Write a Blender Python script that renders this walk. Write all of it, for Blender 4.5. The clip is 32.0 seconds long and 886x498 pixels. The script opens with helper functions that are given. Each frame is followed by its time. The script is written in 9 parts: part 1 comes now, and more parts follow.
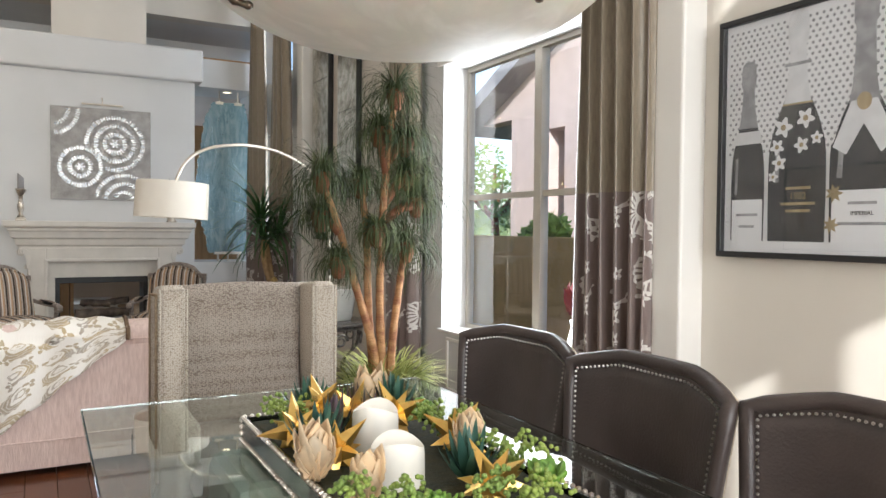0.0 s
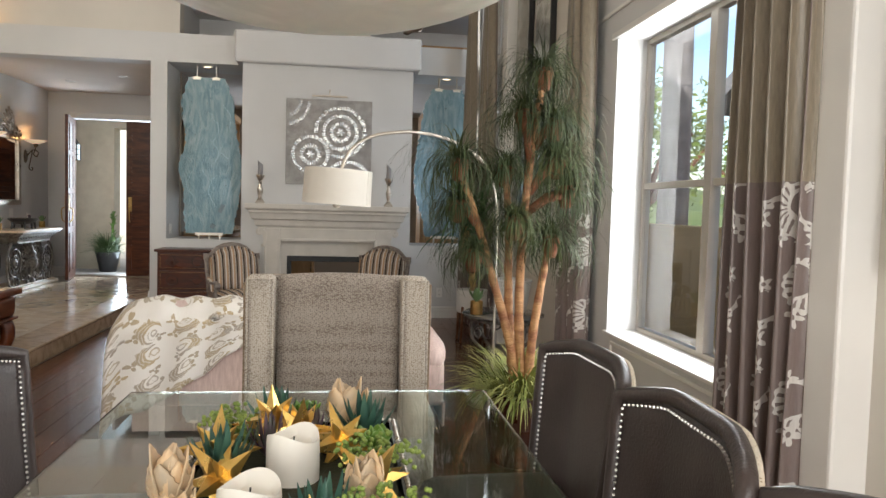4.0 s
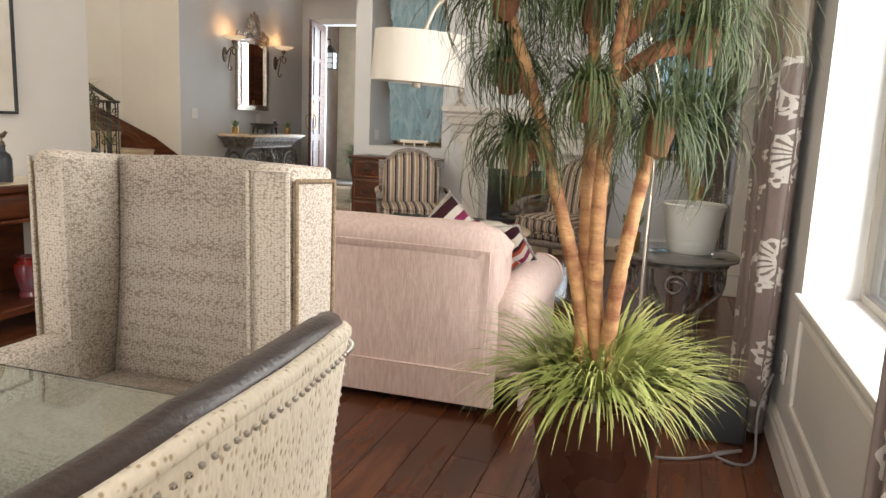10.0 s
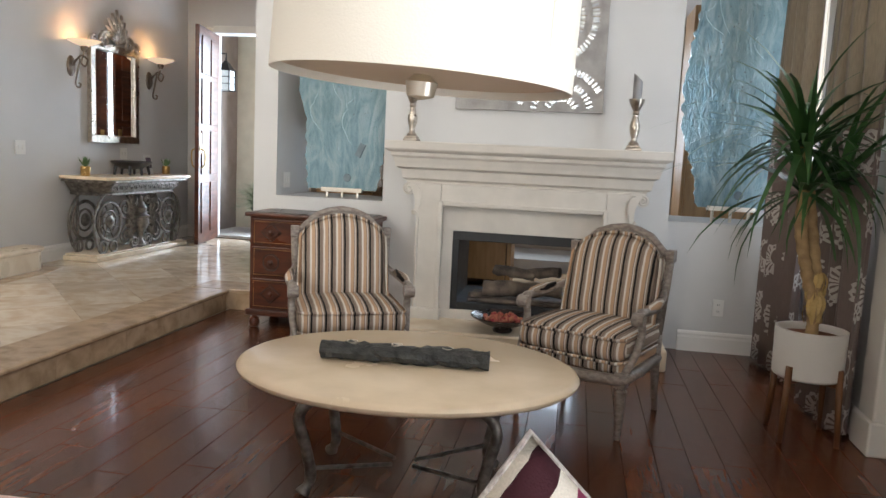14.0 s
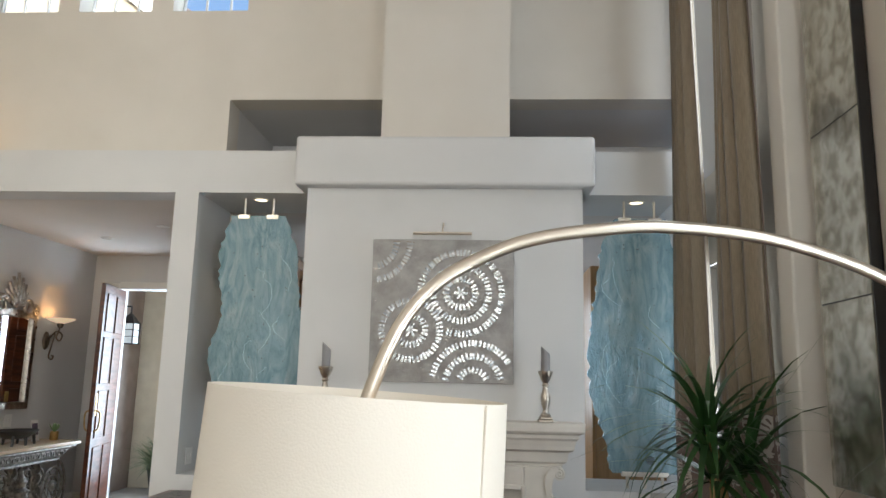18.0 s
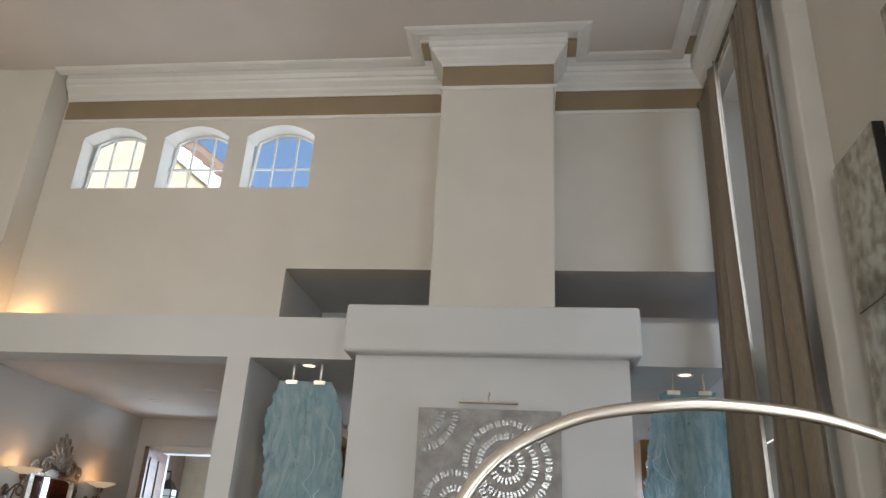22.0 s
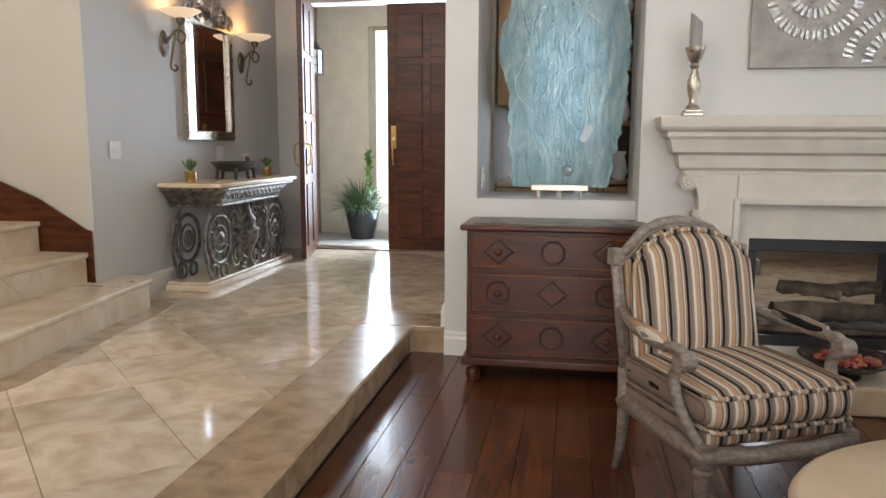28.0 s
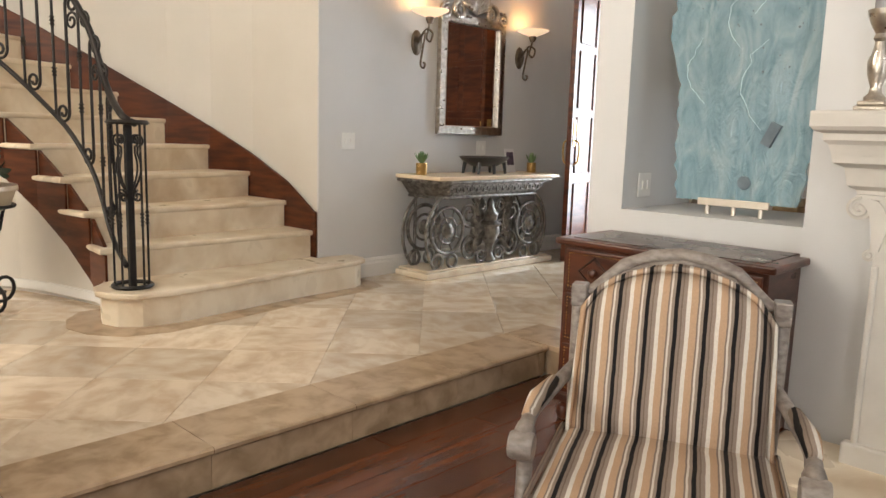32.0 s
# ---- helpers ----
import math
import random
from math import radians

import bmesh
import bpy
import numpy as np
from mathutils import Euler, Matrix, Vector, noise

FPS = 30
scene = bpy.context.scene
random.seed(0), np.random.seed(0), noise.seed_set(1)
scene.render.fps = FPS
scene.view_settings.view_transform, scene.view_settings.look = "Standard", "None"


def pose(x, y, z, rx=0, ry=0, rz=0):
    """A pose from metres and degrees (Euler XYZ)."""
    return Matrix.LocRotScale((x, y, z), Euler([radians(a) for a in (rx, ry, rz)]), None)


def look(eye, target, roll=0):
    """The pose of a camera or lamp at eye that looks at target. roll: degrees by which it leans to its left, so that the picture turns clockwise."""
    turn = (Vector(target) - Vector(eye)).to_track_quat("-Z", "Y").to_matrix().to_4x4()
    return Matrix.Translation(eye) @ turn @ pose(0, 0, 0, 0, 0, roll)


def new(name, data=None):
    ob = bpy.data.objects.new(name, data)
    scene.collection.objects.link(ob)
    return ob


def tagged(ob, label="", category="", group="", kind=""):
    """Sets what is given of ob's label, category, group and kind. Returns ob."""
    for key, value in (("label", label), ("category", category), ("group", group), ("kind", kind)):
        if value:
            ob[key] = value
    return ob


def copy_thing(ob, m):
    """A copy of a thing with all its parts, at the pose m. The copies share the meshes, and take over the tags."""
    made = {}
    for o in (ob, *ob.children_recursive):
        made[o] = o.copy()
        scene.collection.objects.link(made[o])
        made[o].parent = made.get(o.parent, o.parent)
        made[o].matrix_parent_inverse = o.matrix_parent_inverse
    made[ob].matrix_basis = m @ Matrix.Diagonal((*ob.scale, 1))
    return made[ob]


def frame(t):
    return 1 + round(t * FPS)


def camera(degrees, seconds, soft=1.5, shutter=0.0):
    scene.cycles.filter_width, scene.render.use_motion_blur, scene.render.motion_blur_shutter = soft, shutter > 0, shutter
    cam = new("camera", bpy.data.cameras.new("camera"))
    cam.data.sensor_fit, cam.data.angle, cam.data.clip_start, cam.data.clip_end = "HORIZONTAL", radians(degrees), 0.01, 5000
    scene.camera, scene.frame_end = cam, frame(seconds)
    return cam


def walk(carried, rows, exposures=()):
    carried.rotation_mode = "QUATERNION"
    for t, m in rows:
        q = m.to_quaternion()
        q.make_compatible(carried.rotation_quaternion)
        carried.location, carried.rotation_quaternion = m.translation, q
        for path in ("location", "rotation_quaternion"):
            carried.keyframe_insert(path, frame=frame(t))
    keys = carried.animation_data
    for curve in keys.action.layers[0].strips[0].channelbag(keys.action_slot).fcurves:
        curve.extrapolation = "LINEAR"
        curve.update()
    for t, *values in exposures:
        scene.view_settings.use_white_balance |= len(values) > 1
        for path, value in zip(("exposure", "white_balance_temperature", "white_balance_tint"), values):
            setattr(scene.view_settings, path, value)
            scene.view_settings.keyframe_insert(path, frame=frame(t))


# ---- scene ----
cam = camera(62.0, 32.0)
# t, x, y, z, rx, ry, rz
PATH = [
    (0, 0.002, 0.011, 1.288, 88.47, -0.53, -28.54),
    (0.5, 0.064, 0.056, 1.317, 89.47, -0.31, -32.70),
    (1, 0.211, 0.036, 1.401, 91.91, -0.57, -31.68),
    (1.5, 0.347, 0.048, 1.452, 92.85, -1.28, -28.25),
    (2, 0.471, 0.049, 1.421, 91.84, -1.84, -23.52),
    (2.5, 0.549, 0.015, 1.380, 89.96, -1.89, -19.15),
    (3, 0.594, 0.020, 1.365, 88.04, -1.72, -15.03),
    (3.5, 0.679, 0.039, 1.352, 86.97, -1.60, -10.97),
    (4, 0.741, 0.076, 1.337, 86.84, -1.58, -7.77),
    (4.5, 0.836, 0.072, 1.349, 87.36, -1.62, -4.12),
    (6.5, 1.268, 0.130, 1.295, 84.88, -0.87, 4.68),
    (7, 1.383, 0.202, 1.242, 83.10, -0.70, 5.41),
    (7.5, 1.536, 0.297, 1.203, 81.74, -0.86, 6.86),
    (8, 1.689, 0.407, 1.182, 80.87, -1.12, 10.21),
    (8.5, 1.727, 0.591, 1.160, 80.35, -1.55, 13.22),
    (9, 1.781, 0.870, 1.164, 80.23, -1.89, 15.67),
    (9.5, 1.853, 1.182, 1.170, 80.33, -2.17, 16.89),
    (10, 1.857, 1.532, 1.168, 80.29, -2.43, 17.26),
    (10.5, 1.845, 1.883, 1.163, 80.45, -2.46, 17.97),
    (11, 1.760, 2.271, 1.163, 80.39, -2.37, 19.37),
    (11.5, 1.635, 2.603, 1.167, 80.57, -2.19, 21.41),
    (12, 1.490, 2.942, 1.168, 80.99, -2.17, 22.53),
    (12.5, 1.330, 3.225, 1.176, 81.43, -2.07, 21.93),
    (13, 1.171, 3.483, 1.175, 81.79, -2.18, 19.41),
    (13.5, 1.003, 3.676, 1.187, 82.10, -2.58, 14.40),
    (14, 0.937, 3.753, 1.237, 82.92, -2.71, 10.41),
    (14.5, 0.930, 3.791, 1.297, 84.08, -2.78, 7.32),
    (16.5, 0.906, 3.848, 1.478, 90.30, -2.15, 5.01),
    (17, 0.918, 3.829, 1.523, 93.30, -1.82, 4.46),
    (17.5, 0.913, 3.787, 1.555, 96.55, -1.56, 3.96),
    (18, 0.902, 3.739, 1.582, 100.16, -1.30, 3.51),
    (18.5, 0.892, 3.708, 1.599, 103.50, -1.26, 3.34),
    (19, 0.883, 3.679, 1.616, 106.85, -1.37, 3.12),
    (19.5, 0.882, 3.675, 1.620, 109.87, -1.71, 3.04),
    (20, 0.879, 3.661, 1.621, 113.08, -2.20, 3.03),
    (20.5, 0.874, 3.640, 1.626, 115.52, -2.57, 3.14),
    (21, 0.868, 3.620, 1.623, 116.73, -2.83, 3.64),
    (21.5, 0.869, 3.635, 1.605, 115.80, -2.98, 4.72),
    (22, 0.875, 3.653, 1.573, 112.92, -2.98, 6.37),
    (22.5, 0.882, 3.682, 1.540, 108.94, -3.07, 8.81),
    (23, 0.885, 3.728, 1.493, 104.22, -3.20, 12.29),
    (23.5, 0.813, 3.741, 1.455, 99.70, -3.16, 15.47),
    (24, 0.678, 3.806, 1.379, 95.61, -3.35, 18.52),
    (24.5, 0.520, 3.819, 1.330, 92.23, -3.40, 20.47),
    (25, 0.279, 3.807, 1.288, 89.12, -3.33, 20.84),
    (25.5, 0.025, 3.886, 1.257, 86.96, -2.94, 19.60),
    (26, -0.253, 4.039, 1.234, 85.14, -2.40, 16.79),
    (26.5, -0.508, 4.209, 1.221, 83.99, -1.88, 13.65),
    (28.5, -0.746, 5.143, 1.189, 81.41, -0.07, 9.89),
    (29, -0.667, 5.396, 1.180, 80.90, -0.30, 11.79),
    (29.5, -0.484, 5.543, 1.173, 80.52, -0.59, 16.23),
    (30, -0.278, 5.669, 1.170, 80.38, -1.17, 21.21),
    (30.5, -0.102, 5.774, 1.174, 80.42, -1.35, 27.77),
    (31, 0.115, 5.807, 1.192, 80.63, -1.38, 34.05),
    (31.5, 0.353, 5.836, 1.216, 80.65, -1.38, 38.77),
    (32, 0.535, 5.897, 1.218, 81.20, -1.72, 44.39),
]
EXPOSURE = [(0.0, 1.03, 5900, 8), (1.0, 0.95, 5700, 8), (3.0, 0.64, 6250, 9), (4.5, 0.76, 6150, 9), (7.0, 0.79, 6000, 10), (10.0, 1.06, 6500, 10), (12.0, 1.09, 6500, 10), (14.0, 1.30, 6000, 9), (17.0, 1.07, 5900, 6), (19.0, 0.70, 6000, 7), (21.0, 0.51, 6000, 8), (22.5, 0.52, 5900, 8), (25.0, 0.92, 5700, 8), (28.0, 1.20, 6150, 10), (30.0, 1.40, 6750, 12), (31.0, 1.48, 7100, 12), (32.0, 1.60, 6500, 10)]
walk(cam, [(t, pose(x, y, z, rx, ry, rz)) for t, x, y, z, rx, ry, rz in PATH], EXPOSURE)

# ---- light ----
world = bpy.data.worlds.new("sky")
scene.world = world
world.use_nodes = True
SUN_EL, SUN_AZ = 28.0, 207.0  # compass-like: degrees clockwise from +y, where the sun stands
wn = world.node_tree.nodes
sky = wn.new("ShaderNodeTexSky")
sky.sky_type, sky.sun_disc = "NISHITA", False
sky.sun_elevation, sky.sun_rotation = radians(SUN_EL), radians(SUN_AZ)
wn["Background"].inputs["Strength"].default_value = 0.15
world.node_tree.links.new(sky.outputs[0], wn["Background"].inputs["Color"])
sun = new("sun", bpy.data.lights.new("sun", "SUN"))
sun.data.energy, sun.data.angle, sun.data.color = 3.6, radians(0.4), (1.0, 0.94, 0.85)
sd = Vector((math.sin(radians(SUN_AZ)) * math.cos(radians(SUN_EL)), math.cos(radians(SUN_AZ)) * math.cos(radians(SUN_EL)), math.sin(radians(SUN_EL))))
sun.matrix_world = look(sd * 30, (0, 0, 0))


def window_light(name, place, target, sx, sy, watts, color=(0.86, 0.93, 1.0)):
    """Area lamp: skylight that enters through an opening, and the added stair fill."""
    ob = new(name, bpy.data.lights.new(name, "AREA"))
    ob.data.shape, ob.data.size, ob.data.size_y, ob.data.energy, ob.data.color = "RECTANGLE", sx, sy, watts, color
    ob.matrix_world = look(place, target)
    return ob


def bulb(name, place, watts, color=(1.0, 0.72, 0.42), radius=0.03):
    ob = new(name, bpy.data.lights.new(name, "POINT"))
    ob.data.energy, ob.data.color, ob.data.shadow_soft_size = watts, color, radius
    ob.location = place
    return ob


window_light("light_dining_bay", (2.49, 3.45, 1.5), (0, 3.45, 1.5), 1.6, 1.66, 34, (1.0, 0.98, 0.95))
window_light("light_dining_upper", (2.49, 3.45, 3.9), (0, 3.45, 3.9), 1.6, 1.8, 34, (1.0, 0.97, 0.92))
window_light("light_living_bay", (2.345, 8.15, 2.9), (0, 8.15, 2.9), 1.0, 4.0, 30, (0.92, 0.96, 1.0))
window_light("light_clerestory", (-2.2, 9.40, 4.85), (-2.2, 3.0, 4.85), 2.2, 0.5, 6, (0.86, 0.93, 1.0))
window_light("light_front_door", (-2.45, 12.7, 1.45), (-3.6, 9.4, 1.3), 1.2, 2.2, 58, (0.78, 0.89, 1.0))
# Back lamps stand before unseen openings; the upper one brightens the east wall.
window_light("light_back_window", (0.5, -3.3, 1.7), (-0.2, 5.0, 1.6), 3.4, 2.0, 90, (1.0, 0.97, 0.93))
window_light("light_back_upper", (0.9, -3.38, 3.33), (1.3, 6.0, 4.3), 2.2, 1.05, 32, (1.0, 0.92, 0.80))
# Added fill: the stairwell walls have no window or opening here.
window_light("light_stair_window", (-3.4, 3.5, 3.0), (-3.0, 9.0, 1.4), 2.2, 2.6, 84, (1.0, 0.91, 0.78))
window_light("light_kitchen_window", (0.4, 12.8, 1.9), (0.4, 9.0, 1.9), 2.0, 1.4, 30, (0.80, 0.90, 1.0))
# ---- materials ----
def socket(bsdf, key, value):
    bsdf.inputs[key].default_value = value


def surf(name, c1, c2=None, rough=0.5, scale=6.0, bump=0.0, bscale=60.0, metal=0.0, stretch=(1, 1, 1), vary=0.0, coat=0.0, sheen=0.0, detail=6.0, rvar=0.1, spec=0.5, contrast=(0.35, 0.65), coords="Object", twist=0.0):
    """A surface with two scales of colour, uneven gloss and fine relief."""
    m = bpy.data.materials.new(name)
    m.use_nodes = True
    n, l = m.node_tree.nodes, m.node_tree.links
    b = n["Principled BSDF"]
    c2 = c2 or tuple(v * 0.82 for v in c1)
    tc, info, mp = n.new("ShaderNodeTexCoord"), n.new("ShaderNodeObjectInfo"), n.new("ShaderNodeMapping")
    mul = n.new("ShaderNodeVectorMath"); mul.operation = "MULTIPLY_ADD"
    l.new(info.outputs["Random"], mul.inputs[0]); mul.inputs[1].default_value = (37.0, 19.0, 53.0)
    l.new(tc.outputs[coords], mul.inputs[2])
    l.new(mul.outputs[0], mp.inputs["Vector"]); mp.inputs["Scale"].default_value = stretch
    t1 = n.new("ShaderNodeTexNoise"); t1.inputs["Scale"].default_value, t1.inputs["Detail"].default_value, t1.inputs["Distortion"].default_value = scale, detail, twist
    l.new(mp.outputs[0], t1.inputs["Vector"])
    ramp = n.new("ShaderNodeValToRGB")
    ramp.color_ramp.elements[0].position, ramp.color_ramp.elements[1].position = contrast
    ramp.color_ramp.elements[0].color, ramp.color_ramp.elements[1].color = (*c1, 1), (*c2, 1)
    l.new(t1.outputs["Fac"], ramp.inputs["Fac"])
    col = ramp.outputs["Color"]
    if vary:
        hsv = n.new("ShaderNodeHueSaturation")
        mr = n.new("ShaderNodeMapRange")
        mr.inputs["To Min"].default_value, mr.inputs["To Max"].default_value = 1 - vary, 1 + vary
        l.new(info.outputs["Random"], mr.inputs["Value"]); l.new(mr.outputs[0], hsv.inputs["Value"]); l.new(col, hsv.inputs["Color"])
        col = hsv.outputs["Color"]
    l.new(col, b.inputs["Base Color"])
    t2 = n.new("ShaderNodeTexNoise"); t2.inputs["Scale"].default_value, t2.inputs["Detail"].default_value = bscale, 4.0
    l.new(mp.outputs[0], t2.inputs["Vector"])
    rr = n.new("ShaderNodeMapRange")
    rr.inputs["To Min"].default_value, rr.inputs["To Max"].default_value = max(0.02, rough - rvar), min(1, rough + rvar)
    l.new(t1.outputs["Fac"], rr.inputs["Value"]); l.new(rr.outputs[0], b.inputs["Roughness"])
    if bump:
        bp = n.new("ShaderNodeBump"); bp.inputs["Strength"].default_value, bp.inputs["Distance"].default_value = bump, 0.01
        l.new(t2.outputs["Fac"], bp.inputs["Height"]); l.new(bp.outputs[0], b.inputs["Normal"])
    socket(b, "Metallic", metal); socket(b, "Coat Weight", coat); socket(b, "Sheen Weight", sheen); socket(b, "Specular IOR Level", spec)
    return m


def glow(name, color, strength):
    m = bpy.data.materials.new(name)
    m.use_nodes = True
    b = m.node_tree.nodes["Principled BSDF"]
    socket(b, "Base Color", (*color, 1)); socket(b, "Emission Color", (*color, 1)); socket(b, "Emission Strength", strength)
    return m


def glass(name, color, rough=0.0, ior=1.45):
    m = bpy.data.materials.new(name)
    m.use_nodes = True
    b = m.node_tree.nodes["Principled BSDF"]
    socket(b, "Base Color", (*color, 1)); socket(b, "Transmission Weight", 1.0); socket(b, "Roughness", rough); socket(b, "IOR", ior)
    return m


def nodes_of(m):
    return m.node_tree.nodes, m.node_tree.links, m.node_tree.nodes["Principled BSDF"]


def ramp_stops(node, stops, mode="CONSTANT"):
    cr = node.color_ramp
    cr.interpolation = mode
    while len(cr.elements) > 1:
        cr.elements.remove(cr.elements[-1])
    cr.elements[0].position, cr.elements[0].color = stops[0][0], (*stops[0][1], 1)
    for p, c in stops[1:]:
        e = cr.elements.new(p)
        e.color = (*c, 1)


def striped(name, stops, width, axis="x", rough=0.75, turn=0.0, bump=0.25):
    """Woven stripes across one axis of the thing, with a fine weave."""
    m = bpy.data.materials.new(name)
    m.use_nodes = True
    n, l, b = nodes_of(m)
    tc, mp, sep = n.new("ShaderNodeTexCoord"), n.new("ShaderNodeMapping"), n.new("ShaderNodeSeparateXYZ")
    mp.inputs["Rotation"].default_value = (0, turn if axis != "t" else 0, turn if axis == "t" else 0)
    l.new(tc.outputs["Object"], mp.inputs["Vector"]); l.new(mp.outputs[0], sep.inputs[0])
    wob = n.new("ShaderNodeTexNoise"); wob.inputs["Scale"].default_value = 14.0
    l.new(tc.outputs["Object"], wob.inputs["Vector"])
    ma = n.new("ShaderNodeMath"); ma.operation = "MULTIPLY_ADD"
    l.new(wob.outputs["Fac"], ma.inputs[0]); ma.inputs[1].default_value = 0.006
    l.new(sep.outputs["XYZ".index("X" if axis == "t" else axis.upper())], ma.inputs[2])
    dv = n.new("ShaderNodeMath"); dv.operation = "DIVIDE"; l.new(ma.outputs[0], dv.inputs[0]); dv.inputs[1].default_value = width
    fr = n.new("ShaderNodeMath"); fr.operation = "FRACT"; l.new(dv.outputs[0], fr.inputs[0])
    ramp = n.new("ShaderNodeValToRGB"); ramp_stops(ramp, stops)
    l.new(fr.outputs[0], ramp.inputs["Fac"])
    weave = n.new("ShaderNodeTexNoise"); weave.inputs["Scale"].default_value, weave.inputs["Detail"].default_value = 260.0, 2.0
    l.new(tc.outputs["Object"], weave.inputs["Vector"])
    mix = n.new("ShaderNodeMixRGB"); mix.blend_type = "MULTIPLY"; mix.inputs["Fac"].default_value = 0.35
    l.new(ramp.outputs[0], mix.inputs[1]); l.new(weave.outputs["Fac"], mix.inputs[2])
    l.new(mix.outputs[0], b.inputs["Base Color"])
    bp = n.new("ShaderNodeBump"); bp.inputs["Strength"].default_value, bp.inputs["Distance"].default_value = bump, 0.004
    l.new(weave.outputs["Fac"], bp.inputs["Height"]); l.new(bp.outputs[0], b.inputs["Normal"])
    socket(b, "Roughness", rough); socket(b, "Specular IOR Level", 0.2)
    return m


WALL = surf("cream_wall_paint", (0.67, 0.63, 0.565), (0.64, 0.60, 0.535), 0.7, 2.0, 0.06, 180)
GREY_WALL = surf("pale_grey_wall_paint", (0.64, 0.635, 0.625), (0.61, 0.605, 0.595), 0.55, 2.0, 0.05, 160)
TRIM = surf("white_trim_paint", (0.78, 0.76, 0.72), (0.74, 0.72, 0.68), 0.4, 3.0, 0.03, 120)
MANTEL = surf("pale_cast_stone", (0.66, 0.62, 0.56), (0.60, 0.565, 0.51), 0.65, 7.0, 0.15, 140)
FRIEZE = surf("tan_frieze_paint", (0.30, 0.23, 0.14), (0.27, 0.205, 0.125), 0.6, 3.0, 0.04)
CEIL = surf("ceiling_paint", (0.66, 0.60, 0.55), (0.63, 0.575, 0.525), 0.8, 2.0, 0.05, 200)
PLANK = surf("dark_hardwood", (0.135, 0.044, 0.017), (0.070, 0.021, 0.009), 0.25, 2.6, 0.05, 14, stretch=(7, 0.9, 1), vary=0.28, coat=0.12, rvar=0.05)
TILE = surf("polished_travertine", (0.72, 0.60, 0.455), (0.53, 0.405, 0.28), 0.11, 6.5, 0.02, 60, stretch=(1.0, 1.5, 1), vary=0.16, coat=0.3, detail=15, rvar=0.015, contrast=(0.38, 0.66), twist=0.35)
NOSE = surf("honed_travertine_border", (0.46, 0.33, 0.21), (0.30, 0.205, 0.12), 0.22, 9.0, 0.04, 60, vary=0.08, detail=14, contrast=(0.38, 0.66), twist=0.4)
STAIR = surf("cream_travertine", (0.74, 0.64, 0.49), (0.58, 0.45, 0.30), 0.28, 4.5, 0.02, 60, detail=14, vary=0.06, rvar=0.02, contrast=(0.40, 0.68), twist=0.35)
GROUT = surf("grout", (0.50, 0.40, 0.29), (0.44, 0.35, 0.25), 0.85, 20, 0.1)
GAP = surf("dark_joint", (0.02, 0.012, 0.008), (0.03, 0.018, 0.01), 0.8, 20)
MAHOGANY = surf("mahogany", (0.120, 0.034, 0.012), (0.052, 0.014, 0.006), 0.34, 4.0, 0.05, 40, stretch=(1, 1, 6), spec=0.3, rvar=0.07)
OAK = surf("honey_cabinet_wood", (0.42, 0.24, 0.10), (0.33, 0.18, 0.07), 0.4, 5.0, 0.05, 40, stretch=(5, 5, 0.7))
IRON = surf("black_wrought_iron", (0.022, 0.020, 0.020), (0.035, 0.030, 0.027), 0.42, 20, 0.1, 80, metal=0.6)
PEWTER = surf("aged_pewter_iron", (0.27, 0.25, 0.225), (0.10, 0.088, 0.075), 0.42, 26, 0.25, 110, metal=0.7)
SILVER = surf("antique_silver", (0.62, 0.57, 0.50), (0.40, 0.35, 0.29), 0.3, 22, 0.12, 90, metal=1.0)
CHROME = surf("brushed_steel", (0.78, 0.72, 0.63), (0.70, 0.64, 0.55), 0.36, 10, 0.0, metal=1.0)
BRASS = surf("aged_brass", (0.62, 0.42, 0.17), (0.45, 0.29, 0.10), 0.3, 20, 0.05, metal=1.0)
WHITE_PLASTIC = surf("white_plastic", (0.8, 0.79, 0.76), (0.77, 0.76, 0.73), 0.35, 5)
BLACK_PAINT = surf("black_lacquer", (0.016, 0.016, 0.017), (0.022, 0.022, 0.023), 0.35, 10)
PANE = glass("window_glass", (1, 1, 1), 0.0, 1.45)
MIRROR = surf("mirror", (0.86, 0.86, 0.86), (0.85, 0.85, 0.85), 0.03, 5, metal=1.0, rvar=0.01)


# ---- mesh helpers ----
def part(name, bm, material, parent=None, label="", smooth=False):
    """Links a bmesh as one mesh object, under a thing or a part where one is given."""
    me = bpy.data.meshes.new(name)
    bm.normal_update()
    bm.to_mesh(me)
    bm.free()
    if smooth:
        me.shade_smooth()
        if smooth != "all":
            me.set_sharp_from_angle(angle=radians(40))
    for m in (material if isinstance(material, (list, tuple)) else [material]):
        me.materials.append(m)
    ob = new(name, me)
    if parent is not None:
        ob.parent = parent
    if label:
        ob["label"] = label
    return ob


def empty(name, m, label, category, group=""):
    ob = new(name)
    ob.matrix_basis = m
    ob.empty_display_size = 0.1
    return tagged(ob, label, category, group)


def structure(ob, label=""):
    return tagged(ob, label, kind="structure")


def box(bm, x0, x1, y0, y1, z0, z1, bevel=0.0, seg=2):
    v = [bm.verts.new((x, y, z)) for z in (z0, z1) for y in (y0, y1) for x in (x0, x1)]
    f = [bm.faces.new([v[i] for i in q]) for q in ((0, 2, 3, 1), (4, 5, 7, 6), (0, 1, 5, 4), (2, 6, 7, 3), (0, 4, 6, 2), (1, 3, 7, 5))]
    if bevel:
        es = {e for q in f for e in q.edges}
        bmesh.ops.bevel(bm, geom=list(es), offset=bevel, segments=seg, profile=0.5, affect="EDGES", clamp_overlap=True)
    return bm


